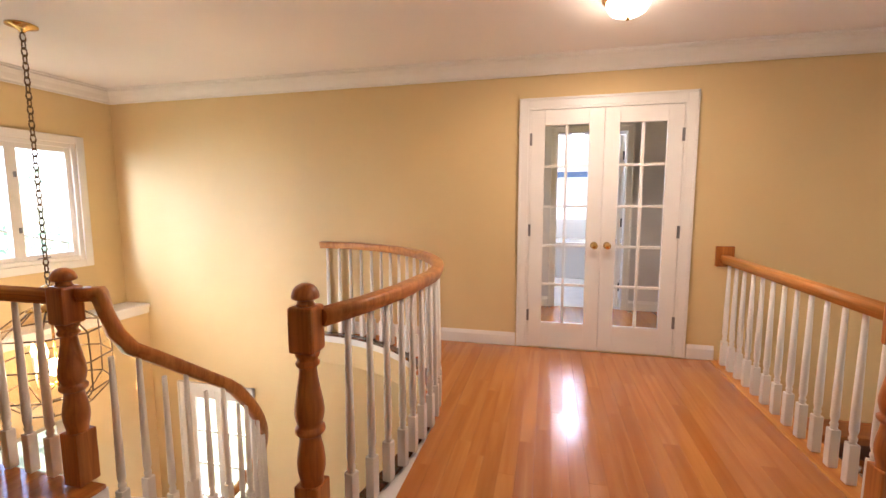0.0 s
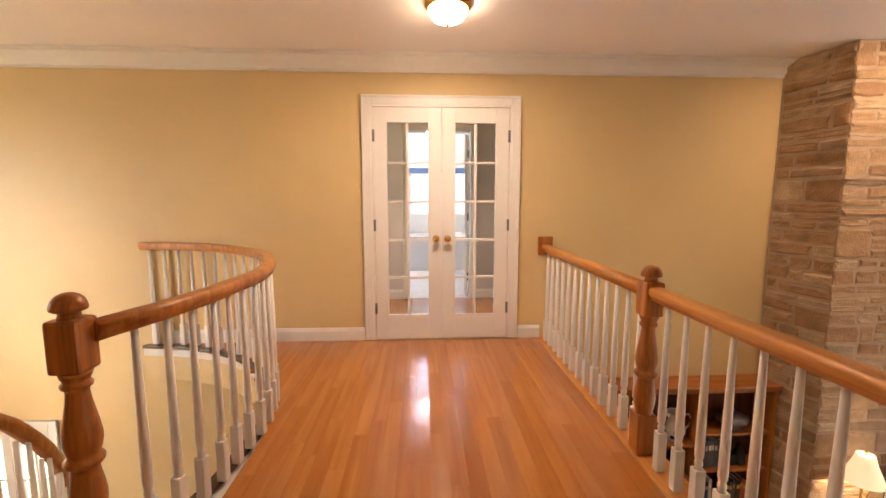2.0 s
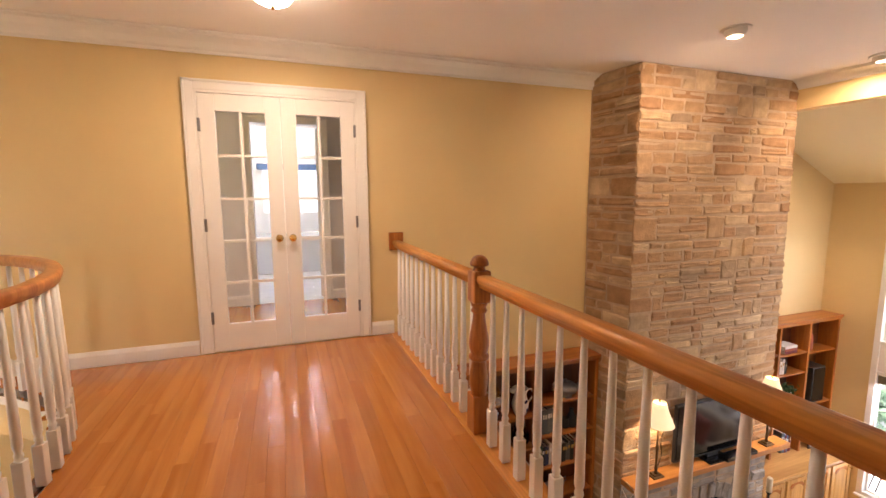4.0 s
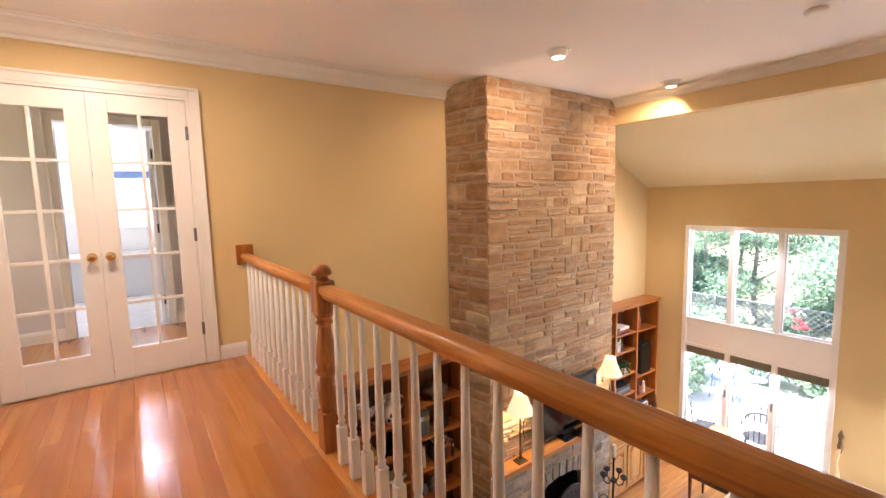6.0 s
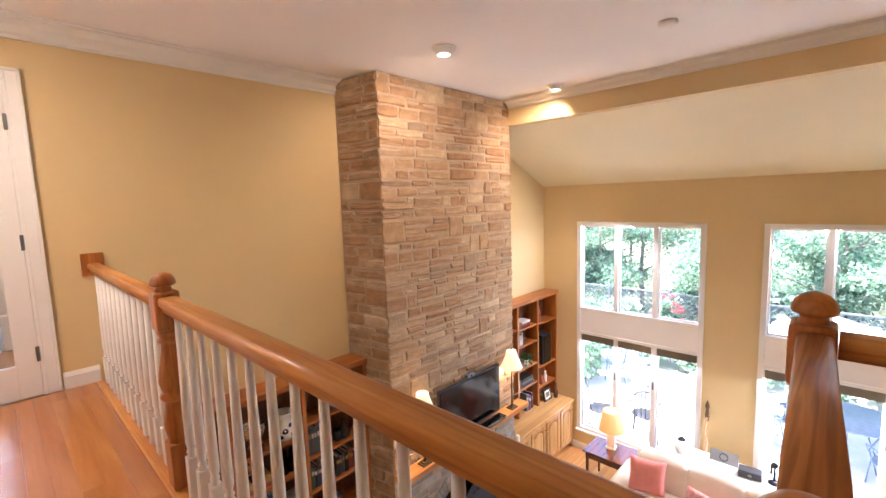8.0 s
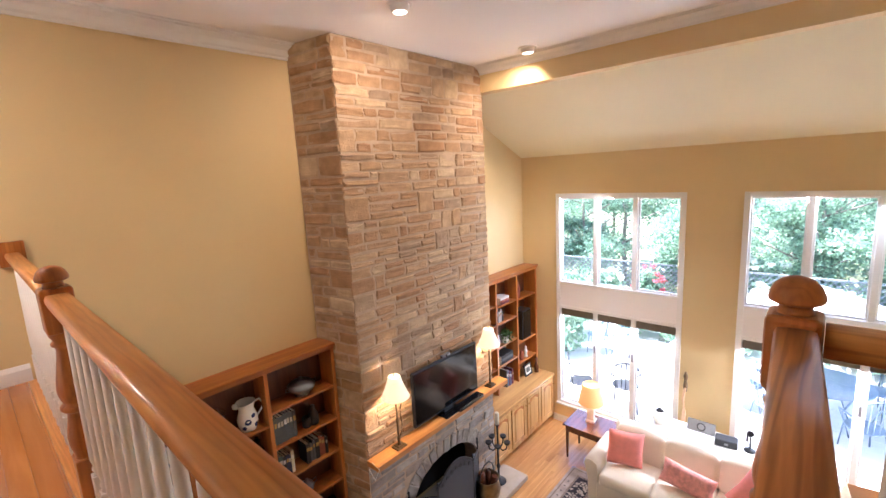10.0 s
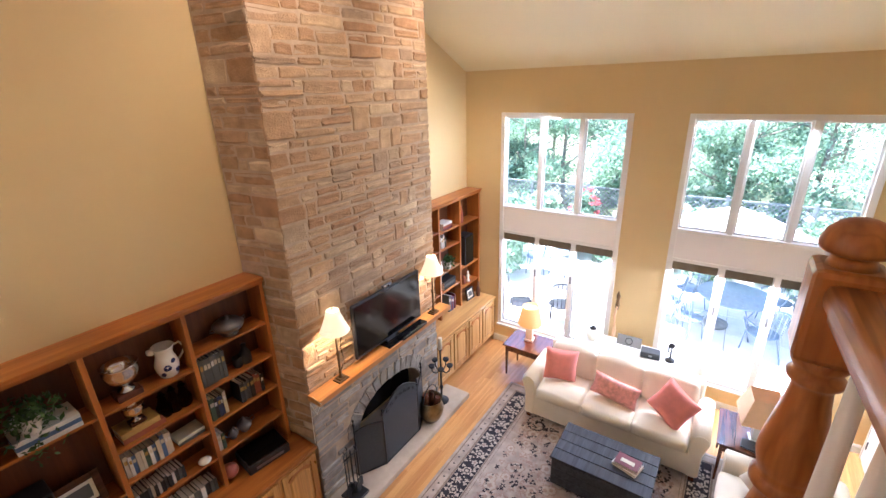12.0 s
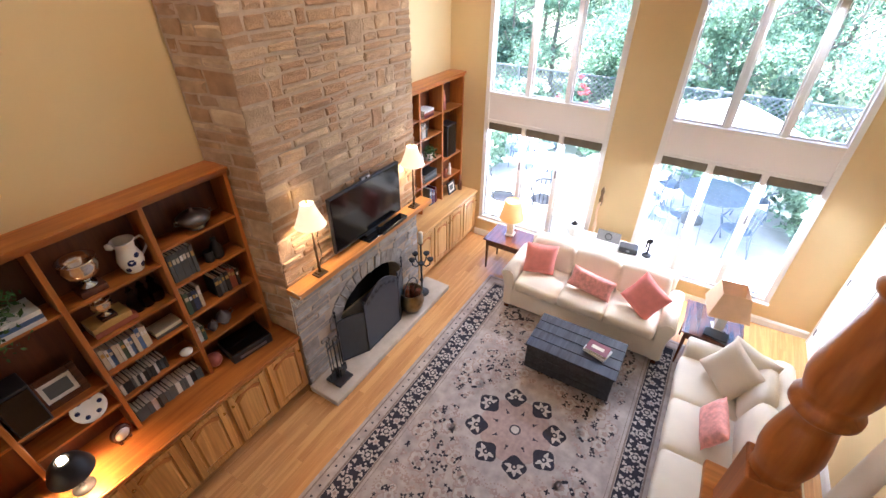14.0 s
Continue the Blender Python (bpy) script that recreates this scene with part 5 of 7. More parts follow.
solid("figurine", lathe([(0.03, 0), (0.032, 0.02), (0.02, 0.06), (0.03, 0.11), (0.015, 0.15), (0.02, 0.18), (0.001, 0.2)], 14), PORCELAIN, "cream ceramic figurine on the shelf", "figurine", at=(7.12, 4.56, -1.949))
solid("jar", lathe([(0.03, 0), (0.04, 0.06), (0.025, 0.12), (0.02, 0.15), (0.001, 0.16)], 14), COVERS[3], "rust coloured jar on the shelf", "jar", at=(6.98, 4.56, -1.949))
solid("bottle", lathe([(0.035, 0), (0.04, 0.10), (0.018, 0.18), (0.02, 0.26)], 16), MAHOG, "brown wooden bottle on the counter", "bottle", at=(7.26, 4.44, CTOP + 0.001))
solid("vase", lathe([(0.04, 0), (0.06, 0.06), (0.055, 0.14), (0.03, 0.2), (0.035, 0.22)], 18), PINKISH, "dusty red vase on the counter", "vase", at=(5.95, 4.50, CTOP + 0.001))


def leaves(n, centre, radii, size, seed, drop=0.0, flat=0.0):
    """Loose leaves within a rough ellipsoid, denser towards its rim, as one mesh."""
    g = np.random.default_rng(seed)
    d = g.normal(size=(n, 3))
    d /= np.linalg.norm(d, axis=1)[:, None]
    clump = 0.75 + 0.25 * np.sin(d[:, 0] * 7 + seed) * np.cos(d[:, 1] * 6 + seed * 2) + 0.15 * np.sin(d[:, 2] * 11)
    p = d * (g.random(n) ** 0.45 * clump)[:, None] * np.array(radii) + np.array(centre)
    p[:, 2] -= drop * g.random(n) ** 3
    a = g.normal(size=(n, 3))
    a /= np.linalg.norm(a, axis=1)[:, None]
    b = np.cross(a, g.normal(size=(n, 3)))
    b /= np.linalg.norm(b, axis=1)[:, None]
    s = size * (0.6 + 0.8 * g.random(n))[:, None]
    v = np.stack([p - a * s, p + b * s * 0.5, p + a * s, p - b * s * 0.5], 1).reshape(-1, 3)
    return v, np.arange(4 * n).reshape(-1, 4)


def leaf_part(name, material, parent, label="", **k):
    v, f = leaves(**k)
    me = bpy.data.meshes.new(name)
    me.from_pydata(v.tolist(), [], f.tolist())
    me.materials.append(material)
    return part(name, me, material, parent, label)


def pot_plant(x, y, z, label, n, radii, drop, seed):
    o = thing("potted_plant", label, "plant", "", (x, y, z + 0.001))
    part("pot", lathe([(0.055, 0), (0.06, 0.004), (0.08, 0.11), (0.084, 0.12), (0.074, 0.118), (0.06, 0.02)], 20), PORCELAIN, o)
    tagged(leaf_part("foliage", IVY, o, "dark green trailing leaves", n=n, centre=(0, -0.03, 0.17), radii=radii, size=0.024, seed=seed, drop=drop), kind="stuff")
    return o


pot_plant(1.66, 4.56, -0.846, "trailing green ivy in a white pot", 420, (0.24, 0.15, 0.13), 0.32, 4)
pot_plant(6.50, 4.56, -1.48, "leafy green plant in a white pot", 260, (0.17, 0.13, 0.10), 0.12, 7)

# ---- lamps ----
def turned_lamp(x, y, z, label):
    o = thing("mantel_lamp", label, "table lamp", "mantel lamps", (x, y, z + 0.001))
    part("foot", boxes((-0.065, 0.065, -0.05, 0.05, 0, 0.018), (-0.045, 0.045, -0.035, 0.035, 0.0185, 0.035), bevel=0.004), BRONZE, o)
    part("stem", lathe([(0.022, 0.035), (0.012, 0.06), (0.016, 0.09), (0.010, 0.13), (0.013, 0.28), (0.018, 0.31), (0.010, 0.34), (0.010, 0.62)], 16), BRONZE, o, "slim bronze stem")
    sh = lathe([(0.145, 0.565), (0.138, 0.58), (0.104, 0.66), (0.076, 0.735), (0.062, 0.79), (0.059, 0.79), (0.073, 0.735), (0.101, 0.66), (0.135, 0.58), (0.143, 0.567)], 32, cap=False)
    part("shade", sh, LAMPGLOW, o, "glowing cream bell shade")
    part("arm", rod([(0.012, 0, 0.10), (0.05, 0, 0.16), (0.062, 0, 0.24), (0.045, 0, 0.33), (0.05, 0, 0.42), (0.075, 0, 0.47), (0.06, 0, 0.52), (0.012, 0, 0.53)], 0.006), BRONZE, o, "curved bronze side arm")
    part("finial", lathe([(0.006, 0.78), (0.012, 0.80), (0.004, 0.82), (0.001, 0.825)], 10), BRASS, o)
    return o


turned_lamp(3.745, 4.035, -1.582, "lit bronze table lamp with cream bell shade")
turned_lamp(5.37, 4.035, -1.582, "lit bronze table lamp with cream bell shade")


def block_lamp(x, y, z, lit, label, body, square):
    o = thing("table_lamp", label, "table lamp", "", (x, y, z + 0.001), 8)
    part("base", boxes((-0.07, 0.07, -0.07, 0.07, 0, 0.025), bevel=0.004), body, o)
    part("column", boxes((-0.05, 0.05, -0.05, 0.05, 0.0255, 0.27), bevel=0.006), body, o)
    part("neck", lathe([(0.012, 0.27), (0.012, 0.34)], 12), BRASS, o)
    k = 4 if square else 28
    a, b = (0.29, 0.19) if square else (0.185, 0.125)
    sh = lathe([(a, 0.29), (b, 0.58), (b - 0.004, 0.58), (a - 0.004, 0.29)], k, cap=False)
    if square:
        for f in sh.faces:
            f.smooth = False
    part("shade", sh, lit, o, "tapered parchment shade", pose(0, 0, 0, 0, 0, 45 if square else 0))
    return o


block_lamp(6.86, 3.30, -2.55, SHADELIT, "lit white column lamp with amber shade", PORCELAIN, False)
block_lamp(6.27, 0.40, -2.55, SHADETAN, "glass column lamp with square tan shade", PALEGLASS, True)
dk = thing("desk_lamp", "black metal dome lamp lighting the counter", "desk lamp", "", (1.50, 4.36, CTOP + 0.001))
part("base", lathe([(0.075, 0), (0.075, 0.012), (0.03, 0.022), (0.012, 0.04), (0.010, 0.20)], 22), BLACK, dk)
part("shade", lathe([(0.145, 0.20), (0.142, 0.225), (0.11, 0.30), (0.07, 0.345), (0.045, 0.355), (0.042, 0.348), (0.066, 0.335), (0.104, 0.295), (0.136, 0.225), (0.140, 0.20)], 30, cap=False), BLACK, dk, "black enamel dome shade")
part("bulb", lathe([(0.012, 0.20), (0.014, 0.23), (0.03, 0.33), (0.03, 0.355), (0.02, 0.375), (0.001, 0.38)], 14), BULB, dk, "glowing bulb")

# ---- sofas ----
def cushion(name, sx, sy, sz, m, parent, at, label="", r=0.045, puff=0.03):
    return part(name, soft_box(sx, sy, sz, r, puff), m, parent, label, at)


def sofa(label, length, seats, at, turn):
    """Rolled-arm sofa facing -y in its own frame; its front middle foot at the origin."""
    o = thing("sofa", label, "sofa", "cream sofas", at, turn)
    L, D = length / 2, 0.92
    part("base", soft_box(2 * L - 0.04, D - 0.08, 0.30, 0.02), SOFA, o, "", pose(0, D / 2 + 0.02, 0.055))
    for sx in (-1, 1):
        arm = [(0.055, 0.0), (0.065, 0.30), (0.095, 0.42), (0.12, 0.50), (0.11, 0.56), (0.06, 0.595), (0.0, 0.59), (-0.06, 0.55), (-0.075, 0.46), (-0.065, 0.30), (-0.06, 0.0)]
        bm = sweep([(sx * (L - 0.09), 0.05, 0.055), (sx * (L - 0.09), D - 0.12, 0.055)], [(sx * u, v) for u, v in arm], smooth=True)
        bmesh.ops.bevel(bm, geom=[e for e in bm.edges if len(e.link_faces) == 2 and abs(e.calc_face_angle(0)) > 1.2], offset=0.012, segments=2, affect="EDGES")
        part("arm", bm, SOFA, o, "rolled upholstered arm")
    part("back", soft_box(2 * L - 0.2, 0.20, 0.70, 0.07), SOFA, o, "", pose(0, D - 0.12, 0.14, -6))
    w = (2 * L - 0.34) / seats
    for i in range(seats):
        x = -L + 0.17 + w * (i + 0.5)
        cushion("seat_cushion", w - 0.006, 0.64, 0.155, SOFA, o, pose(x, 0.345, 0.345))
        cushion("back_cushion", w - 0.01, 0.17, 0.40, SOFA, o, pose(x, 0.635, 0.475, -14), "", 0.06, 0.05)
    for sx in (-1, 1):
        for y in (0.09, D - 0.1):
            part("foot", boxes((sx * (L - 0.08) - 0.03, sx * (L - 0.08) + 0.03, y - 0.03, y + 0.03, 0, 0.06), bevel=0.004), MAHOG, o)
    return o


RUGZ = LOW + 0.014
sofa("cream three seat sofa with rolled arms by the windows", 2.12, 3, (5.82, 1.89, RUGZ), -90)
sofa("cream three seat sofa with rolled arms on the rug edge", 2.25, 3, (4.72, 0.72, RUGZ), 180)


def pillow(x, y, z, sx, sy, m, label, turn, lean, roll=0.0, thick=0.13):
    bm = bmesh.new()
    n = 12
    top, bot = [], []
    for i in range(n + 1):
        for j in range(n + 1):
            u, v = 2 * i / n - 1, 2 * j / n - 1
            pinch = 1 - 0.07 * (1 - abs(u)) * abs(v) ** 3 - 0.0
            pinch2 = 1 - 0.07 * (1 - abs(v)) * abs(u) ** 3
            h = thick / 2 * (max(0.0, 1 - u ** 4) * max(0.0, 1 - v ** 4)) ** 0.55
            top.append(bm.verts.new((u * sx / 2 * pinch2, -h - 0.002, v * sy / 2 * pinch)))
            bot.append(bm.verts.new((u * sx / 2 * pinch2, h + 0.002, v * sy / 2 * pinch)))
    for s in (top, bot):
        for i in range(n):
            for j in range(n):
                f = bm.faces.new((s[i * (n + 1) + j], s[(i + 1) * (n + 1) + j], s[(i + 1) * (n + 1) + j + 1], s[i * (n + 1) + j + 1]))
                f.smooth = True
    bmesh.ops.bridge_loops(bm, edges=[e for e in bm.edges if len(e.link_faces) == 1])
    o = new("throw_pillow", mesh_of("throw_pillow", bm, m))
    o.matrix_basis = pose(x, y, z, 0, 0, turn) @ pose(0, 0, 0, lean, 0, 0) @ pose(0, 0, 0, 0, roll, 0)
    return tagged(o, label, "pillow", "throw pillows")


SEAT = RUGZ + 0.53
pillow(6.22, 2.58, SEAT + 0.20, 0.42, 0.42, PINK, "square coral throw pillow against the sofa arm", -68, -18, 4)
pillow(6.15, 1.86, SEAT + 0.13, 0.56, 0.27, PINKPAT, "oblong patterned coral throw pillow", -90, -24, 8)
pillow(6.14, 1.22, SEAT + 0.20, 0.44, 0.44, PINK, "square coral throw pillow leaning askew", -112, -24, 22)
pillow(5.40, 0.28, SEAT + 0.21, 0.47, 0.47, SOFA, "large cream throw pillow in the sofa corner", -130, -22, 18, 0.17)
pillow(5.52, 0.16, SEAT + 0.21, 0.46, 0.46, SOFA, "cream throw pillow behind another", -118, -18, 4, 0.16)
pillow(4.74, 0.36, SEAT + 0.14, 0.52, 0.28, PINKPAT, "oblong patterned coral throw pillow", 180, -30, -6)

# ---- trunk, tables ----
tk = thing("trunk_table", "black painted plank trunk used as coffee table", "trunk", "", (5.28, 1.73, RUGZ))
TX, TY, TH = 0.29, 0.49, 0.42
for s in (-1, 1):
    for k in range(3):
        part("side_plank", boxes((s * TX - 0.012, s * TX + 0.012, -TY, TY, 0.05 + 0.112 * k, 0.158 + 0.112 * k), bevel=0.004), TRUNKW, tk)
        part("end_plank", boxes((-TX + 0.013, TX - 0.013, s * TY - 0.024 if s > 0 else -TY, TY if s > 0 else -TY + 0.024, 0.05 + 0.112 * k, 0.158 + 0.112 * k), bevel=0.004), TRUNKW, tk)
for k in range(4):
    x = -TX - 0.02 + (2 * TX + 0.04) * k / 4
    part("lid_plank", boxes((x + 0.003, x + (2 * TX + 0.04) / 4 - 0.003, -TY - 0.02, TY + 0.02, 0.39, TH), bevel=0.006), TRUNKW, tk)
for s in (-1, 1):
    part("lid_batten", boxes((-TX - 0.01, TX + 0.01, s * (TY - 0.05) - 0.03, s * (TY - 0.05) + 0.03, 0.372, 0.3895), bevel=0.003), TRUNKW, tk)
    part("runner", boxes((-TX + 0.03, TX - 0.03, s * (TY - 0.08) - 0.03, s * (TY - 0.08) + 0.03, 0.0, 0.0495), bevel=0.003), TRUNKW, tk)
for i in range(24):
    y = -TY + 0.03 + (2 * TY - 0.06) * i / 23
    part("nail", lathe([(0.007, 0), (0.005, 0.003), (0.001, 0.004)], 7), STEEL, tk, "", pose(TX - 0.0, y, TH))
for i, (c, w, h, tn) in enumerate(((COVERS[8], 0.26, 0.19, 12), (COVERS[9], 0.24, 0.17, 20))):
    o = thing("book", "maroon and white book lying on the trunk", "book", "", (5.28, 1.50, RUGZ + TH + 0.001 + 0.031 * i), 62 + tn)
    part("cover", boxes((-w / 2, w / 2, -h / 2, h / 2, 0, 0.003), (-w / 2, w / 2, -h / 2, h / 2, 0.027, 0.03), (-w / 2, w / 2, -h / 2, -h / 2 + 0.003, 0.003, 0.027)), c, o)
    part("page_block", boxes((-w / 2 + 0.004, w / 2 - 0.004, -h / 2 + 0.0035, h / 2 - 0.004, 0.0032, 0.0268)), PAPER, o)
    if i:
        part("title_band", boxes((-0.07, 0.07, -0.02, 0.03, 0.0302, 0.031)), COVERS[2], o)


def end_table(x0, x1, y0, y1, z, label):
    o = thing("end_table", label, "end table", "end tables")
    part("tabletop", boxes((x0, x1, y0, y1, z - 0.022, z), bevel=0.007), MAHOG, o)
    part("apron", boxes((x0 + 0.04, x1 - 0.04, y0 + 0.04, y0 + 0.055, z - 0.12, z - 0.0225), (x0 + 0.04, x1 - 0.04, y1 - 0.055, y1 - 0.04, z - 0.12, z - 0.0225),
                        (x0 + 0.04, x0 + 0.055, y0 + 0.056, y1 - 0.056, z - 0.12, z - 0.0225), (x1 - 0.055, x1 - 0.04, y0 + 0.056, y1 - 0.056, z - 0.12, z - 0.0225)), MAHOG, o)
    part("drawer", boxes((x0 + 0.034, x0 + 0.0395, y0 + 0.12, y1 - 0.12, z - 0.105, z - 0.035), bevel=0.002), MAHOG, o)
    for x in (x0 + 0.055, x1 - 0.055):
        for y in (y0 + 0.055, y1 - 0.055):
            bm = bmesh.new()
            box(bm, x - 0.021, x + 0.021, y - 0.021, y + 0.021, LOW + 0.002, z - 0.0225)
            for v in bm.verts:
                if v.co.z < LOW + 0.1:
                    v.co.x, v.co.y = x + (v.co.x - x) * 0.5, y + (v.co.y - y) * 0.5
            part("leg", bm, MAHOG, o)
    return o


end_table(6.53, 7.05, 2.93, 3.60, -2.55, "dark mahogany end table beside the sofa")
end_table(6.00, 6.66, 0.13, 0.75, -2.55, "dark mahogany end table between the sofas")
for i in range(2):
    o = thing("book", "dark magazine lying on the end table", "book", "", (6.12, 0.40 + 0.01 * i, -2.549 + 0.013 * i), 75 + 9 * i)
    part("cover", boxes((-0.12, 0.12, -0.08, 0.08, 0, 0.012), bevel=0.002), COVERS[4 if i else 5], o)

stb = thing("sofa_table", "narrow pale console table behind the sofa", "console table")
part("tabletop", boxes((6.86, 7.24, 1.15, 2.62, -2.36, -2.335), bevel=0.006), PALETOP, stb, "pale stone top")
for x in (6.89, 7.21):
    for y in (1.19, 2.58):
        part("leg", boxes((x - 0.018, x + 0.018, y - 0.018, y + 0.018, LOW + 0.001, -2.361), bevel=0.004), BLACK, stb)
part("stretcher", boxes((7.04, 7.06, 1.21, 2.56, LOW + 0.2, LOW + 0.225), bevel=0.003), BLACK, stb)
jr = thing("ginger_jar", "white lidded ceramic jar on the console", "jar", "", (7.02, 2.40, -2.334))
part("body", lathe([(0.05, 0), (0.055, 0.01), (0.095, 0.08), (0.10, 0.12), (0.07, 0.17), (0.05, 0.18)], 24), PORCELAIN, jr)
part("lid", lathe([(0.05, 0.181), (0.045, 0.20), (0.015, 0.21), (0.018, 0.225), (0.001, 0.232)], 18), BLACK, jr, "small black lid")
bx = thing("metal_case", "dull black metal case on the console", "box", "", (7.0, 1.62, -2.334), 6)
part("case", boxes((-0.08, 0.08, -0.12, 0.12, 0, 0.09), bevel=0.012), BLACK, bx)
part("clasp", boxes((-0.086, -0.0805, -0.02, 0.02, 0.03, 0.06), bevel=0.002), STEEL, bx)
tp = thing("candlestick_telephone", "black upright antique telephone on the console", "telephone", "", (7.02, 1.38, -2.334))
part("base", lathe([(0.06, 0), (0.06, 0.02), (0.02, 0.04)], 18), BLACK, tp)
part("stem", lathe([(0.014, 0.035), (0.012, 0.22), (0.02, 0.24)], 12), BLACK, tp)
part("mouthpiece", lathe([(0.012, 0), (0.02, 0.03), (0.038, 0.06), (0.034, 0.06)], 14), BLACK, tp, "", pose(0, 0, 0.24, 0, -70, 0))
part("receiver", rod([(0.03, 0.035, 0.10), (0.03, 0.035, 0.22)], 0.014), BLACK, tp)
fx = thing("framed_plaque", "grey framed plaque with a ring on the console", "plaque", "", (7.10, 1.92, -2.334), -90)
part("frame", boxes((-0.16, 0.16, -0.012, 0.012, 0, 0.15), bevel=0.004), STEEL, fx, "", pose(0, 0, 0, -14))
part("ring", rod([(0.045 * math.cos(a * math.pi / 8), -0.016, 0.075 + 0.045 * math.sin(a * math.pi / 8)) for a in range(16)], 0.007, closed=True), BLACK, fx, "", pose(0, 0, 0, -14))
vd = thing("valet_figure", "slim brown carved wall bracket with cloth", "wall ornament", "", (EX - 0.03, 2.18, -1.95))
part("bracket", lathe([(0.02, 0), (0.03, 0.08), (0.018, 0.16), (0.03, 0.22), (0.012, 0.28), (0.001, 0.30)], 12), BRONZE, vd)
part("cloth", sweep([(0.0, 0, 0.1), (-0.01, 0.02, -0.1), (0.0, 0.0, -0.32), (0.005, 0.01, -0.5)], [(-0.028, -0.012), (0.028, -0.012), (0.022, 0.012), (-0.022, 0.012)]), SHADETAN, vd, "hanging cream cloth")

# ---- rug ----
rg = thing("area_rug", "large beige oriental rug with a navy border", "rug")
R = (1.91, 6.43, 0.55, 3.39)
Z0 = LOW + 0.002


def ring(bm, a, b, z):
    """A flat frame between two insets from the rug's edge."""
    o = [(R[0] + a, R[2] + a), (R[1] - a, R[2] + a), (R[1] - a, R[3] - a), (R[0] + a, R[3] - a)]
    i = [(R[0] + b, R[2] + b), (R[1] - b, R[2] + b), (R[1] - b, R[3] - b), (R[0] + b, R[3] - b)]
    vo, vi = [bm.verts.new((*p, z)) for p in o], [bm.verts.new((*p, z)) for p in i]
    for k in range(4):
        bm.faces.new((vo[k], vo[(k + 1) % 4], vi[(k + 1) % 4], vi[k]))
    return bm


part("woven_field", boxes((R[0], R[1], R[2], R[3], Z0, Z0 + 0.008), bevel=0.003), RUGB, rg, "worn beige pile")
part("border", ring(bmesh.new(), 0.17, 0.39, Z0 + 0.0086), RUGN, rg, "navy border band")
bm = ring(bmesh.new(), 0.145, 0.165, Z0 + 0.0088)
ring(bm, 0.395, 0.412, Z0 + 0.0088)
ring(bm, 0.035, 0.05, Z0 + 0.0088)
ring(bm, 0.44, 0.446, Z0 + 0.0088)
part("guard_stripes", bm, RUGT, rg, "tan guard stripes")


def blot(bm, x, y, r, z, petals, depth, turn=0.0, sx=1.0, sy=1.0, n=24):
    vs = []
    for i in range(n):
        a = 2 * math.pi * i / n
        k = r * (1 + depth * math.cos(petals * a))
        u, w = k * math.cos(a) * sx, k * math.sin(a) * sy
        vs.append(bm.verts.new((x + u * math.cos(turn) - w * math.sin(turn), y + u * math.sin(turn) + w * math.cos(turn), z)))
    bm.faces.new(vs)


gr = random.Random(3)
vine, dark, cream, rose = bmesh.new(), bmesh.new(), bmesh.new(), bmesh.new()
z1, z2, z3 = Z0 + 0.0094, Z0 + 0.0100, Z0 + 0.0106


def border_line(s, off):
    """A point s along the middle of the border, off metres towards the field."""
    a = 0.28 + off
    w, h = R[1] - R[0] - 2 * 0.28, R[3] - R[2] - 2 * 0.28
    s = s % (2 * (w + h))
    if s < w:
        return R[0] + 0.28 + s, R[2] + a
    if s < w + h:
        return R[1] - a, R[2] + 0.28 + s - w
    if s < 2 * w + h:
        return R[1] - 0.28 - (s - w - h), R[3] - a
    return R[0] + a, R[3] - 0.28 - (s - 2 * w - h)


total = 2 * (R[1] - R[0] + R[3] - R[2] - 4 * 0.28)
k = int(total / 0.022)
for i in range(k):
    s = total * i / k
    x, y = border_line(s, 0.065 * math.sin(s * 2 * math.pi / (total / round(total / 0.21))))
    blot(vine, x, y, 0.012, z1, 4, 0.15, n=8)
k = round(total / 0.15)
for i in range(k):
    s = total * (i + 0.5) / k
    x, y = border_line(s, 0.0 if i % 2 else (0.02 if i % 4 else -0.02))
    if i % 2:
        blot(vine, x, y, 0.054, z1, 6, 0.16, gr.random())
        blot(dark, x, y, 0.037, z2, 6, 0.18, gr.random(), n=18)
        blot(cream, x, y, 0.022, z3, 5, 0.2, gr.random(), n=14)
    else:
        blot(vine, x, y, 0.034, z1, 5, 0.25, gr.random())
        blot(rose, x, y, 0.018, z2, 5, 0.2, gr.random(), n=12)
    for q in (-1, 1):
        for e in (-0.045, 0.03):
            xx, yy = border_line(s + e + gr.uniform(-0.012, 0.012), q * gr.uniform(0.070, 0.088))
            blot(vine, xx, yy, 0.021, z1, 3, 0.35, gr.random() * 6, n=12)
k = round(total / 0.11)
for i in range(k):
    x, y = border_line(total * i / k, -0.185)
    blot(dark, x, y, 0.012, z1, 3, 0.3, gr.random() * 6, n=9)
# medallion of eight dark flowers
MX, MY = 4.17, 1.97
blot(rose, MX, MY, 0.36, Z0 + 0.0087, 8, 0.06, 0, n=64)
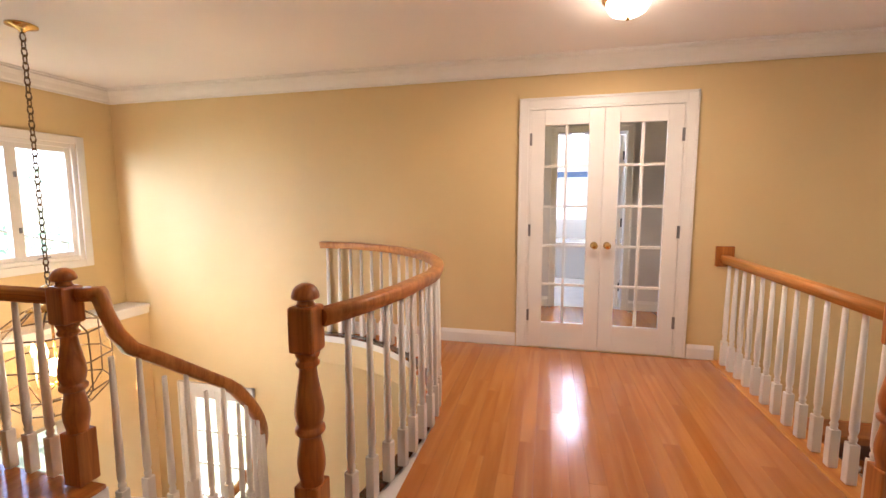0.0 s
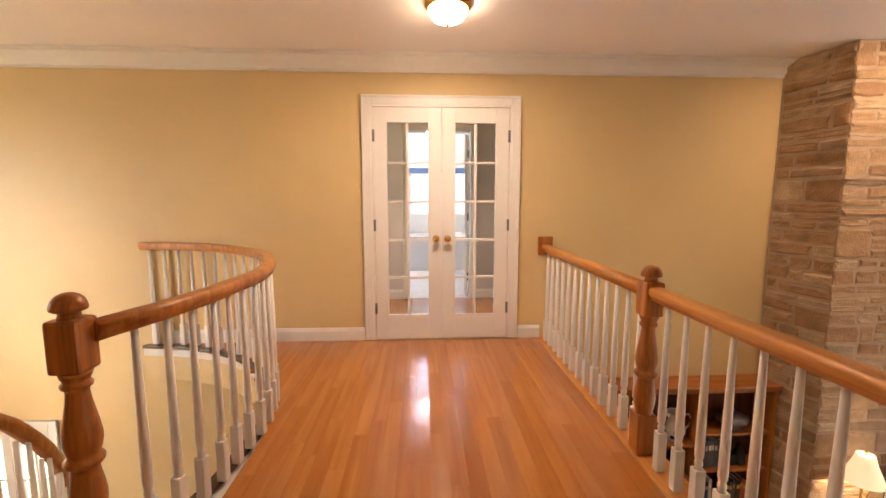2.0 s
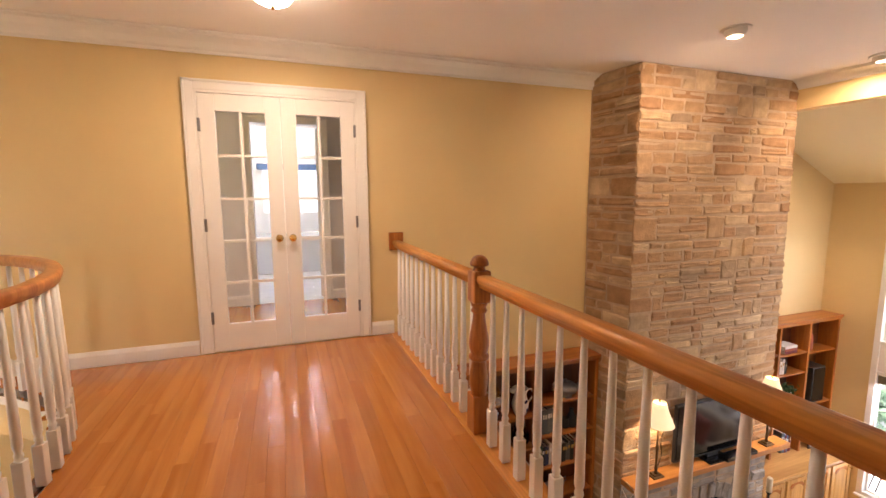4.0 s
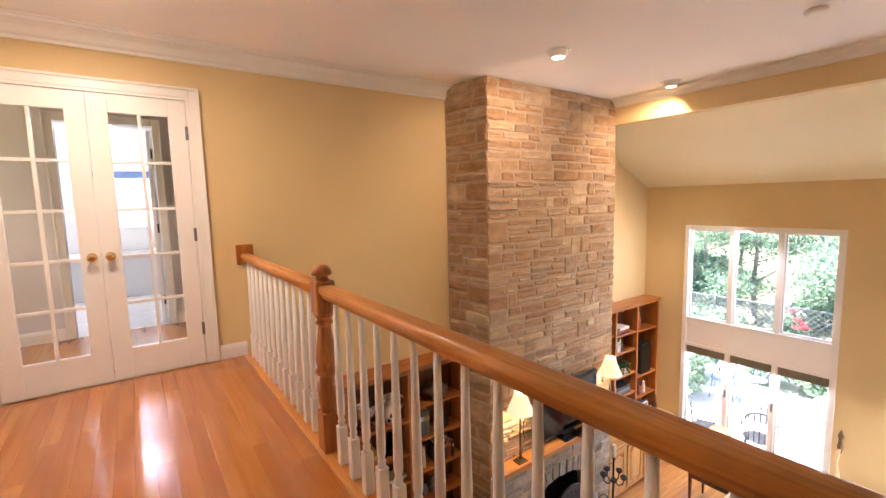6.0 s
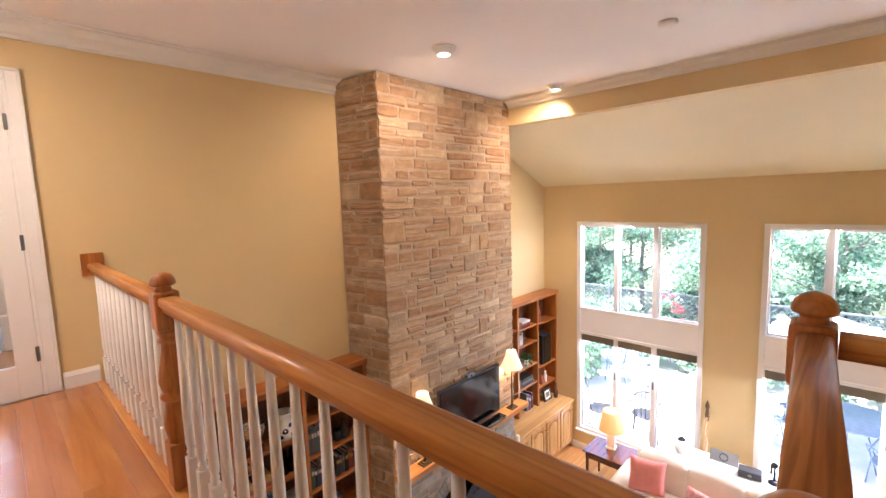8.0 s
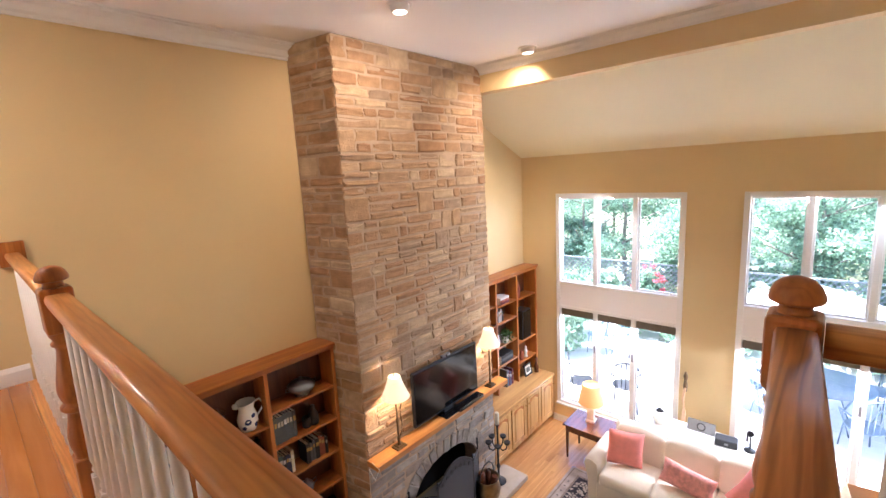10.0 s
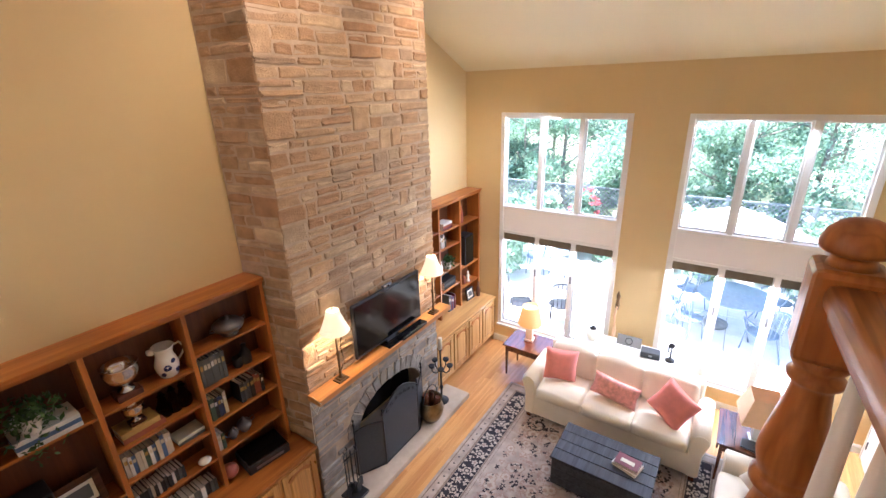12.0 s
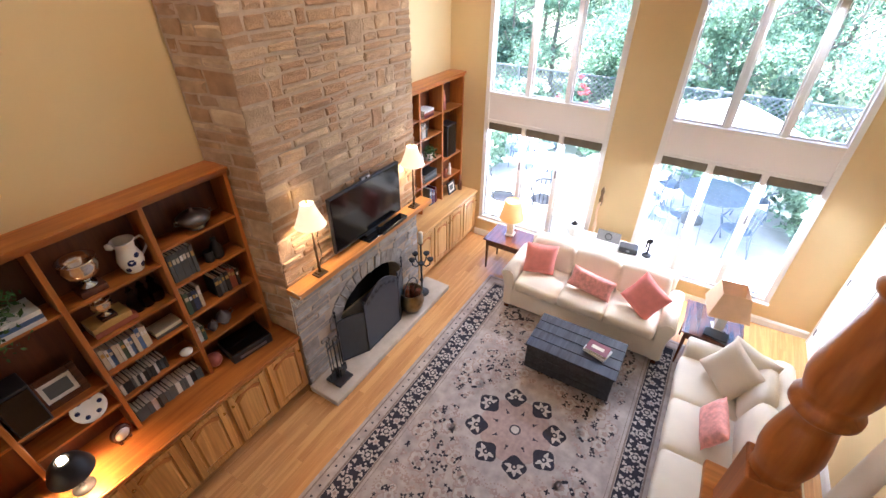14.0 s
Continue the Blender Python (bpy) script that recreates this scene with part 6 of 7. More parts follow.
for i in range(8):
    a = 2 * math.pi * (i + 0.5) / 8
    x, y = MX + 0.405 * math.cos(a), MY + 0.405 * math.sin(a)
    blot(dark, x, y, 0.112, z1, 4, 0.10, a, n=36)
    for q in range(5):
        b = a + (q - 2) * 0.9
        blot(cream, x + 0.057 * math.cos(b), y + 0.057 * math.sin(b), 0.027, z2, 3, 0.2, b, 1.25, 0.75, n=14)
    blot(cream, x, y, 0.014, z2, 5, 0.2, n=10)
    b = a + math.pi / 8
    blot(dark, MX + 0.22 * math.cos(b), MY + 0.22 * math.sin(b), 0.018, z1, 3, 0.5, b, 1.5, 0.7, n=14)
blot(dark, MX, MY, 0.060, z1, 12, 0.02, n=28)
blot(cream, MX, MY, 0.044, z2, 12, 0.02, n=28)
# small scattered motifs, mirrored about both middle lines
for i in range(380):
    u, w = gr.uniform(0.08, R[1] - MX - 0.52), gr.uniform(0.05, R[3] - MY - 0.52)
    if math.hypot(u, w) < 0.60:
        continue
    r, pt, tn = gr.uniform(0.010, 0.030), gr.choice((2, 3, 4, 5)), gr.random() * 6
    bmx = dark if gr.random() < 0.40 else rose
    for qx in (-1, 1):
        for qy in (-1, 1):
            if gr.random() < 0.93:
                blot(bmx, MX + qx * u, MY + qy * w, r, z1 if bmx is dark else Z0 + 0.0090, pt, 0.45, tn * qx * qy, n=20)
                if r > 0.024:
                    blot(cream, MX + qx * u, MY + qy * w, r * 0.4, z2, 4, 0.2, n=8)
# faint rosettes and tendrils of the field
for i in range(46):
    u, w = gr.uniform(0.1, R[1] - MX - 0.55), gr.uniform(0.05, R[3] - MY - 0.55)
    if math.hypot(u, w) < 0.66:
        continue
    r, pt = gr.uniform(0.04, 0.085), gr.choice((5, 6, 8))
    for qx in (-1, 1):
        for qy in (-1, 1):
            x, y = MX + qx * u, MY + qy * w
            blot(rose, x, y, r, Z0 + 0.0088, pt, 0.10, i, n=32)
            blot(cream, x, y, r * 0.82, Z0 + 0.0091, pt, 0.10, i, n=32)
            blot(rose, x, y, r * 0.36, Z0 + 0.0096, pt, 0.2, i, n=16)
            for t in range(12):
                a = i + 0.16 * t * qx
                blot(rose, x + (0.10 + 0.012 * t) * math.cos(a), y + qy * (0.10 + 0.012 * t) * math.sin(a), 0.009, Z0 + 0.0089, 3, 0.2, a, n=8)
# corner arabesques
for qx in (-1, 1):
    for qy in (-1, 1):
        for t in range(26):
            a = t * 0.30
            rr = 0.17 - 0.0055 * t
            blot(dark, MX + qx * (1.62 + rr * math.cos(a)), MY + qy * (0.72 + rr * math.sin(a)), 0.016, z1, 3, 0.2, a, n=9)
for nm, b, m, lb in (("border_vine", vine, RUGC, "cream border vine"), ("navy_pattern", dark, RUGN, "navy flower motifs"), ("cream_pattern", cream, RUGC, "cream petals"), ("rose_pattern", rose, RUGR, "faded rose motifs")):
    tagged(part(nm, b, m, rg, lb), kind="stuff")

# ---- garden ----
GZ = -3.25
gm = bmesh.new()
box(gm, -400, 400, -400, 400, GZ - 0.3, GZ - 0.02)
setting("ground", gm, SOIL, "dark soil and lawn round the house", "ground")
pv = tagged(new("patio"), "pale concrete patio flags outside the windows", "patio", "", "structure")
prn = random.Random(8)
for i in range(9):
    for j in range(16):
        x, y = 7.60 + i * 0.78, -5.5 + j * 0.78
        if math.hypot(x - 9.2, (y - 1.8) * 0.62) < 4.6:
            part("flag", boxes((x, x + 0.77, y, y + 0.77, GZ - 0.019, GZ + prn.uniform(0, 0.006)), bevel=0.004), FLAG, pv)

def tree(x, y, h, spread, seed, label, n=13500, low=0.7):
    rn = random.Random(seed)
    o = thing("garden_tree", label, "tree", "garden trees", (x, y, GZ - 0.02))
    lean = rn.uniform(-0.3, 0.3)
    pts = [(0, 0, 0), (lean * 0.3, 0.05, h * 0.3), (lean * 0.7, -0.05, h * 0.6), (lean, 0.0, h)]
    bm = bmesh.new()
    rod(pts[:2], 0.085, bm)
    rod(pts[1:3], 0.065, bm)
    rod(pts[2:], 0.04, bm)
    part("trunk", bm, BARK, o, "grey brown trunk")
    bm = bmesh.new()
    for k in range(9):
        a, z = rn.uniform(0, 6.28), h * rn.uniform(0.25, 0.9)
        r = spread * rn.uniform(0.5, 0.9)
        rod([(0, 0, z), (r * 0.5 * math.cos(a), r * 0.5 * math.sin(a), z + 0.25), (r * math.cos(a), r * math.sin(a), z + 0.55)], 0.024, bm, 6)
    part("limbs", bm, BARK, o)
    vs, fs = [], []
    for k in range(11):
        a, z = rn.uniform(0, 6.28), rn.uniform(low, h * 1.05)
        r = spread * rn.uniform(0.1, 0.85)
        v, f = leaves(n // 11, (r * math.cos(a), r * math.sin(a), z), (spread * 0.58, spread * 0.58, spread * 0.34), 0.052, seed * 31 + k)
        fs.append(f + sum(len(q) for q in vs))
        vs.append(v)
    me = bpy.data.meshes.new("crown")
    me.from_pydata(np.concatenate(vs).tolist(), [], np.concatenate(fs).tolist())
    me.materials.append(LEAF if seed % 3 else LEAF2)
    tagged(part("crown", me, LEAF, o, "light green leafy crown"), kind="stuff")
    return o


for i, (x, y, h, s) in enumerate(((17.2, 9.6, 4.6, 2.0), (17.8, 6.6, 5.2, 2.2), (16.9, 4.0, 4.8, 2.0), (18.2, 1.6, 5.0, 2.1), (17.0, -0.9, 4.9, 2.2), (17.4, -3.6, 5.2, 2.2), (20.5, 8.0, 5.6, 2.4), (20.8, 3.0, 5.8, 2.6), (20.6, -1.8, 5.8, 2.6), (17.6, 12.4, 5.0, 2.3), (17.2, -6.6, 5.0, 2.3), (24.0, 11.0, 4.6, 2.6), (24.5, 5.5, 4.8, 2.6), (24.2, 0.5, 4.6, 2.6), (24.5, -5.0, 4.6, 2.6), (23.5, 16.0, 4.6, 2.6), (16.6, 1.0, 3.4, 1.6), (16.8, 7.9, 3.4, 1.7))):
    tree(x, y, h, s, i + 2, "leafy green garden tree behind the lattice fence")
for i, (x, y) in enumerate(((-9.5, 2.2), (-10.0, 5.0), (-9.4, 7.6))):
    tree(x, y, 5.4, 2.0, i + 40, "leafy tree outside the foyer window", 3600)


def bush(x, y, r, h, seed, bloom, label, material=None):
    o = thing("shrub", label, "shrub", "garden shrubs", (x, y, GZ - 0.015))
    v, f = leaves(int(3400 * r), (0, 0, h * 0.5), (r, r, h * 0.55), 0.06, seed)
    v[:, 2] = np.maximum(v[:, 2], 0.0)
    me = bpy.data.meshes.new("leaves")
    me.from_pydata(v.tolist(), [], f.tolist())
    me.materials.append(material or LEAF)
    tagged(part("leaves", me, LEAF, o, "broad green leaves"), kind="stuff")
    part("stems", rod([(0, 0, 0), (0.05, 0.02, h * 0.5)], 0.03), BARK, o)
    if bloom:
        rn = random.Random(seed)
        vs, fs, n = [], [], 0
        for k in range(int(22 * r)):
            a, b = rn.uniform(0, 6.28), rn.uniform(0.05, 1.2)
            c = (r * 0.92 * math.cos(a) * math.cos(b), r * 0.92 * math.sin(a) * math.cos(b), h * 0.45 + h * 0.55 * math.sin(b))
            v, f = leaves(60, c, (0.11, 0.11, 0.09), 0.034, seed * 7 + k)
            vs.append(v)
            fs.append(f + n)
            n += len(v)
        me = bpy.data.meshes.new("blooms")
        me.from_pydata(np.concatenate(vs).tolist(), [], np.concatenate(fs).tolist())
        me.materials.append(bloom)
        tagged(part("blooms", me, bloom, o, "round flower heads"), kind="stuff")
    return o


for i, (x, y, r, h, b) in enumerate(((10.45, 5.45, 0.62, 1.35, 1), (11.6, 5.9, 0.85, 1.6, 1), (12.6, 4.6, 0.8, 1.1, 0), (12.5, 3.5, 0.75, 0.95, 0), (12.7, 2.3, 0.7, 0.85, 0), (12.4, 1.2, 0.7, 0.9, 0), (14.2, 1.2, 0.9, 1.2, 0), (12.9, 0.0, 0.9, 1.1, 1), (10.35, -0.85, 0.6, 1.2, 1), (11.4, -0.75, 0.8, 1.35, 1), (10.3, -2.0, 0.8, 1.3, 1), (12.8, -2.6, 0.9, 1.3, 1), (12.4, 7.9, 1.0, 1.8, 0), (13.2, 6.6, 0.9, 1.5, 0), (14.8, -2.4, 1.0, 1.4, 0), (13.0, 9.6, 1.2, 2.0, 0))):
    bush(x, y, r, h, i + 60, BLOOM if b else None, "green hydrangea shrub with white blooms" if b else "dense green shrub at the patio edge", LEAF if i % 2 else LEAF2)
for i, (x, y, r) in enumerate(((14.6, 3.3, 0.6), (14.5, 6.1, 0.65), (14.7, 1.9, 0.55), (14.6, -0.9, 0.65), (14.5, 0.4, 0.55), (16.1, 4.6, 0.8), (16.0, 2.2, 0.8), (16.1, -0.4, 0.8))):
    bush(x, y, r, 1.25 if x < 15 else 1.9, i + 120, BLOOM, "flowering hydrangea along the lattice fence", LEAF2)
bush(14.4, 4.75, 0.45, 1.55, 90, PINKBLOOM, "pink flowering shrub by the lattice fence")


def lattice(y0, y1, x, z0, z1):
    o = thing("lattice_fence", "grey diagonal lattice fence panel on posts", "fence", "lattice fence panels", (x, y0, 0))
    w, h = y1 - y0, z1 - z0
    part("post", boxes((-0.045, 0.045, 0, 0.09, GZ - 0.02, z1 + 0.08), bevel=0.006), FENCE, o)
    part("top_rail", boxes((-0.025, 0.025, 0.091, w, z1 - 0.05, z1), bevel=0.004), FENCE, o)
    part("bottom_rail", boxes((-0.025, 0.025, 0.091, w, z0, z0 + 0.05), bevel=0.004), FENCE, o)
    for sgn in (1, -1):
        s = -h
        while s < w:
            a, b = max(s, 0.09), min(s + h, w)
            if b - a > 0.05:
                za, zb = (z0 + a - s, z0 + b - s) if sgn > 0 else (z1 - (a - s), z1 - (b - s))
                part("slat", sweep([(0.008 * sgn, a, za), (0.008 * sgn, b, zb)], [(-0.007, -0.016), (0.007, -0.016), (0.007, 0.016), (-0.007, 0.016)]), FENCE, o)
            s += 0.155
    return o


for k in range(8):
    lattice(-4.6 + 1.9 * k, -4.6 + 1.9 * (k + 1), 15.3, GZ + 0.35, -1.92)

# patio umbrella, table and chairs
um = thing("patio_umbrella", "open white canvas patio umbrella on a pole", "umbrella", "", (10.25, 0.95, GZ))
bm = bmesh.new()
tip = bm.verts.new((0, 0, 2.34))
rim = [bm.verts.new((1.32 * math.cos(i * math.pi / 4), 1.32 * math.sin(i * math.pi / 4), 1.82)) for i in range(8)]
mid = [bm.verts.new((0.66 * math.cos(i * math.pi / 4), 0.66 * math.sin(i * math.pi / 4), 2.10)) for i in range(8)]
val = [bm.verts.new((1.33 * math.cos(i * math.pi / 4), 1.33 * math.sin(i * math.pi / 4), 1.69)) for i in range(8)]
for i in range(8):
    j = (i + 1) % 8
    bm.faces.new((tip, mid[i], mid[j]))
    bm.faces.new((mid[i], rim[i], rim[j], mid[j]))
    bm.faces.new((rim[i], val[i], val[j], rim[j]))
part("canopy", bm, CANVAS, um, "white canvas canopy")
part("pole", rod([(0, 0, 0.02), (0, 0, 2.33)], 0.02), FENCE, um)
for i in range(8):
    part("rib", rod([(0, 0, 2.31), (0.66 * math.cos(i * math.pi / 4), 0.66 * math.sin(i * math.pi / 4), 2.07), (1.30 * math.cos(i * math.pi / 4), 1.30 * math.sin(i * math.pi / 4), 1.80)], 0.007, seg=5), FENCE, um)
part("base", lathe([(0.24, 0), (0.24, 0.05), (0.05, 0.09)], 20), FENCE, um)
ptb = thing("patio_table", "round blue grey iron patio table", "patio table", "", (10.15, 0.70, GZ))
part("tabletop", lathe([(0.03, 0.70), (0.60, 0.70), (0.61, 0.715), (0.60, 0.73), (0.03, 0.73)], 32), IRONB, ptb)
for i in range(4):
    a = math.pi / 4 + i * math.pi / 2
    part("leg", rod([(0.45 * math.cos(a), 0.45 * math.sin(a), 0.0), (0.3 * math.cos(a), 0.3 * math.sin(a), 0.35), (0.48 * math.cos(a), 0.48 * math.sin(a), 0.70)], 0.014), IRONB, ptb)


def iron_chair(x, y, turn, m, label):
    o = thing("patio_chair", label, "patio chair", "patio chairs", (x, y, GZ), turn)
    part("seat", lathe([(0.001, 0.42), (0.22, 0.42), (0.235, 0.43), (0.22, 0.44), (0.001, 0.445)], 20), m, o)
    for sx in (-1, 1):
        part("front_leg", rod([(sx * 0.2, -0.2, 0.0), (sx * 0.17, -0.16, 0.42), (sx * 0.26, -0.14, 0.64), (sx * 0.24, 0.2, 0.66)], 0.012), m, o)
        part("rear_leg", rod([(sx * 0.2, 0.26, 0.0), (sx * 0.17, 0.18, 0.43), (sx * 0.2, 0.25, 0.85)], 0.012), m, o)
    part("backrest", rod([(0.2 * math.cos(math.pi * i / 10), 0.25, 0.84 + 0.12 * math.sin(math.pi * i / 10)) for i in range(11)], 0.012), m, o)
    for k in range(5):
        u = -0.14 + 0.07 * k
        part("back_slat", rod([(u, 0.19, 0.44), (u * 1.1, 0.25, 0.86 + 0.1 * (1 - abs(u) * 5))], 0.008), m, o)
    return o


for x, y, t in ((9.45, 1.35, 60), (10.75, 1.45, 150), (9.45, 0.25, 115), (10.9, 0.0, -130), (10.0, 1.75, 175)):
    iron_chair(x, y, t, IRONB, "blue grey wrought iron patio chair")
for x, y, t in ((8.45, 4.15, 30), (8.75, 3.45, 110)):
    iron_chair(x, y, t, BLACK, "black wrought iron patio chair")


def side_table(x, y):
    o = thing("patio_side_table", "low white round patio table", "patio table", "", (x, y, GZ))
    part("tabletop", lathe([(0.001, 0.42), (0.42, 0.42), (0.43, 0.435), (0.42, 0.45), (0.001, 0.45)], 24), CANVAS, o)
    for i in range(3):
        a = i * 2.1
        part("leg", rod([(0.3 * math.cos(a), 0.3 * math.sin(a), 0), (0.26 * math.cos(a), 0.26 * math.sin(a), 0.42)], 0.014), IRONB, o)
    return o


side_table(10.6, 4.1)
side_table(11.2, 2.9)
iron_chair(11.4, 4.4, -100, IRONB, "blue grey wrought iron patio chair")
iron_chair(10.9, 4.85, -170, IRONB, "blue grey wrought iron patio chair")

# ---- ceiling fittings ----
cl = thing("ceiling_light", "flush brass ceiling light with frosted glass bowl", "ceiling light", "", (0.34, 3.73, TOP))
part("pan", lathe([(0.145, -0.001), (0.145, -0.016), (0.13, -0.028), (0.12, -0.033)], 32), BRASS, cl, "brass pan")
part("bowl", lathe([(0.119, -0.034), (0.116, -0.06), (0.095, -0.09), (0.06, -0.108), (0.02, -0.116), (0.001, -0.117)], 32, cap=False), BOWL, cl, "glowing frosted glass bowl")
part("finial", lathe([(0.001, -0.140), (0.012, -0.133), (0.008, -0.124), (0.016, -0.117)], 14), BRASS, cl)


def eyeball(x, y):
    o = thing("spot_light", "white recessed eyeball spot light, lit", "spot light", "eyeball spots", (x, y, TOP))
    part("trim_ring", lathe([(0.10, -0.001), (0.10, -0.008), (0.085, -0.014), (0.075, -0.004)], 28), WHITE, o)
    part("eyeball", lathe([(0.074, -0.003), (0.072, -0.03), (0.06, -0.05), (0.05, -0.056)], 28, cap=False), WHITE, o)
    part("bulb_face", lathe([(0.05, -0.053), (0.03, -0.046), (0.001, -0.044)], 24, cap=False), SPOTFACE, o, "glowing bulb face")
    return o


eyeball(3.49, 3.34)
eyeball(5.30, 3.34)
sd = thing("smoke_detector", "round white smoke detector on the ceiling", "smoke detector", "", (4.33, 1.90, TOP))
part("body", lathe([(0.065, -0.001), (0.065, -0.018), (0.05, -0.032), (0.001, -0.034)], 24), WHITE, sd)

# ---- chandelier of the foyer ----
cn = thing("lantern_chandelier", "octagonal glass and brass lantern on a long chain", "chandelier", "", (-3.49, 3.21, 0))
part("canopy", lathe([(0.085, TOP - 0.001), (0.085, TOP - 0.012), (0.03, TOP - 0.03), (0.012, TOP - 0.05)], 24), BRASS, cn)
zc = TOP - 0.05
k = 0
links = bmesh.new()
while zc > 0.70:
    pts = [(0.016 * math.cos(a), 0, 0.030 * math.sin(a)) for a in [2 * math.pi * i / 10 for i in range(10)]]
    pts = [(x, 0, z) if k % 2 else (0, x, z) for x, _, z in pts]
    rod([(x, y, zc - 0.03 + z) for x, y, z in pts], 0.005, links, 5, True)
    zc -= 0.047
    k += 1
part("chain", links, BRONZE, cn, "bronze link chain")
part("cap", lathe([(0.012, 0.70), (0.05, 0.68), (0.055, 0.67), (0.03, 0.655), (0.035, 0.60), (0.08, 0.555), (0.14, 0.522)], 8), BRASS, cn)
R1, R2 = 0.14, 0.32
levels = [(R1, 0.52), (R2, 0.37), (R2 + 0.005, 0.16), (R2, -0.05), (0.18, -0.20)]
for (ra_, za), (rb_, zb) in zip(levels, levels[1:]):
    for i in range(8):
        a, b = 2 * math.pi * i / 8, 2 * math.pi * (i + 1) / 8
        q = [(ra_ * math.cos(a), ra_ * math.sin(a), za), (ra_ * math.cos(b), ra_ * math.sin(b), za), (rb_ * math.cos(b), rb_ * math.sin(b), zb), (rb_ * math.cos(a), rb_ * math.sin(a), zb)]
        bm = bmesh.new()
        v0 = [bm.verts.new(p) for p in q]
        v1 = [bm.verts.new((x * 0.985, y * 0.985, z)) for x, y, z in q]
        bm.faces.new(v0)
        bm.faces.new(v1[::-1])
        for m in range(4):
            bm.faces.new((v0[m], v1[m], v1[(m + 1) % 4], v0[(m + 1) % 4]))
        p = part("pane", bm, LANTERN, cn, "clear bevelled pane")
        p.visible_shadow = False
        part("rib", rod([q[0], q[3]], 0.006, seg=6), BRONZE, cn)
        part("rib", rod([q[3], q[2]], 0.006, seg=6), BRONZE, cn)
for i in range(6):
    a = i * math.pi / 3
    x, y = 0.11 * math.cos(a), 0.11 * math.sin(a)
    ar = part("arm", rod([(0, 0, -0.02), (x, y, -0.04), (x, y, 0.08)], 0.007), BRASS, cn)
    part("candle_sleeve", lathe([(0.012, 0.08), (0.012, 0.2)], 10, at=(x, y, 0)), WAX, ar)
    part("bulb", lathe([(0.010, 0.2), (0.018, 0.235), (0.012, 0.27), (0.001, 0.30)], 10, at=(x, y, 0)), FLAME, ar, "glowing candle bulb")
part("stem", rod([(0, 0, -0.05), (0, 0, 0.53)], 0.008), BRASS, cn)
ch2 = thing("console_chest", "dark wooden chest in the foyer", "chest", "", (-4.05, 4.05, LOW + 0.001))
part("body", boxes((-0.22, 0.22, -0.45, 0.45, 0.06, 0.78), bevel=0.008), MAHOG, ch2)
part("tabletop", boxes((-0.25, 0.25, -0.48, 0.48, 0.781, 0.81), bevel=0.006), MAHOG, ch2)
for s in (-1, 1):
    for q in (-1, 1):
        part("foot", boxes((s * 0.18 - 0.03, s * 0.18 + 0.03, q * 0.4 - 0.03, q * 0.4 + 0.03, 0, 0.0595)), MAHOG, ch2)
for k in range(3):
    part("drawer", boxes((0.2205, 0.232, -0.40, 0.40, 0.12 + 0.21 * k, 0.30 + 0.21 * k), bevel=0.004), MAHOG, ch2)

# white panelled door on the south wall of the living room
sd_ = tagged(new("door_6"), "white panelled door with dark hinges beside the window wall", "door", "", "structure")
part("leaf", boxes((6.45, 7.22, SY + 0.004, SY + 0.03, LOW + 0.01, LOW + 2.05), bevel=0.003), WHITE, sd_)
for x0, x1 in ((6.55, 6.79), (6.88, 7.12)):
    for z0, z1 in ((0.2, 0.85), (1.0, 1.9)):
        part("panel", boxes((x0, x1, SY + 0.0305, SY + 0.037, LOW + z0, LOW + z1), bevel=0.004), WHITE, sd_)
for z in (0.25, 1.05, 1.82):
    part("hinge", boxes((7.215, 7.24, SY + 0.028, SY + 0.04, LOW + z - 0.05, LOW + z + 0.05), bevel=0.003), STEEL, sd_, "dark steel hinge")
casing("trim_living_door_casing", 6.44, 7.235, LOW, LOW + 2.06, SY + 0.001, 1, "white painted door casing", 0.09)
dp = thing("chimney_cord", "thin pale cable running from mantel to bookcase", "cable")
part("wire", rod([(3.40, 4.06, -1.575), (3.395, 3.94, -1.60), (3.39, 4.02, -1.75), (3.418, 4.14, -1.70), (3.415, 4.16, -2.20)], 0.004, seg=6), WAX, dp)

# ---- room behind the french doors ----
FY = WY + 0.15
setting("floor_bathroom", boxes((-1.6, 2.3, 6.331, 9.2, -0.06, -0.003)), PALETILE, "white stone floor of the bathroom", "floor")
setting("floor_far", boxes((-1.6, 2.3, FY - 0.148, 6.33, -0.06, -0.004)), PLANK, "oak floor behind the french doors", "floor")
setting("ceiling_far", boxes((-1.6, 2.3, FY, 9.2, 2.44, 2.5)), CEIL, "white ceiling behind the french doors", "ceiling")
# the two openings are out of view, added to let sky light in
wall_y("wall_far_west", -1.7, -1.6, FY, 9.2, -0.06, 2.5, [(5.1, 6.2, 0.7, 2.1), (7.2, 8.6, 0.9, 2.1)], "grey painted wall with unseen openings added for daylight", GREYWALL)
wall_y("wall_far_east", 2.3, 2.4, FY, 9.2, -0.06, 2.5, [], "grey painted wall behind the french doors", GREYWALL)
wall_x("wall_far_middle", -1.6, 2.3, 6.30, 6.40, -0.004, 2.44, [(0.02, 0.78, -0.004, 2.06)], "grey painted wall with an open doorway", GREYWALL)
wall_x("wall_far_end", -1.6, 2.3, 9.2, 9.3, -0.06, 2.5, [(0.0, 1.0, 0.95, 1.75)], "white bathroom wall with a bright window", WHITE)
casing("trim_far_casing", 0.02, 0.78, 0.0, 2.06, 6.299, -1, "white casing of the far doorway")
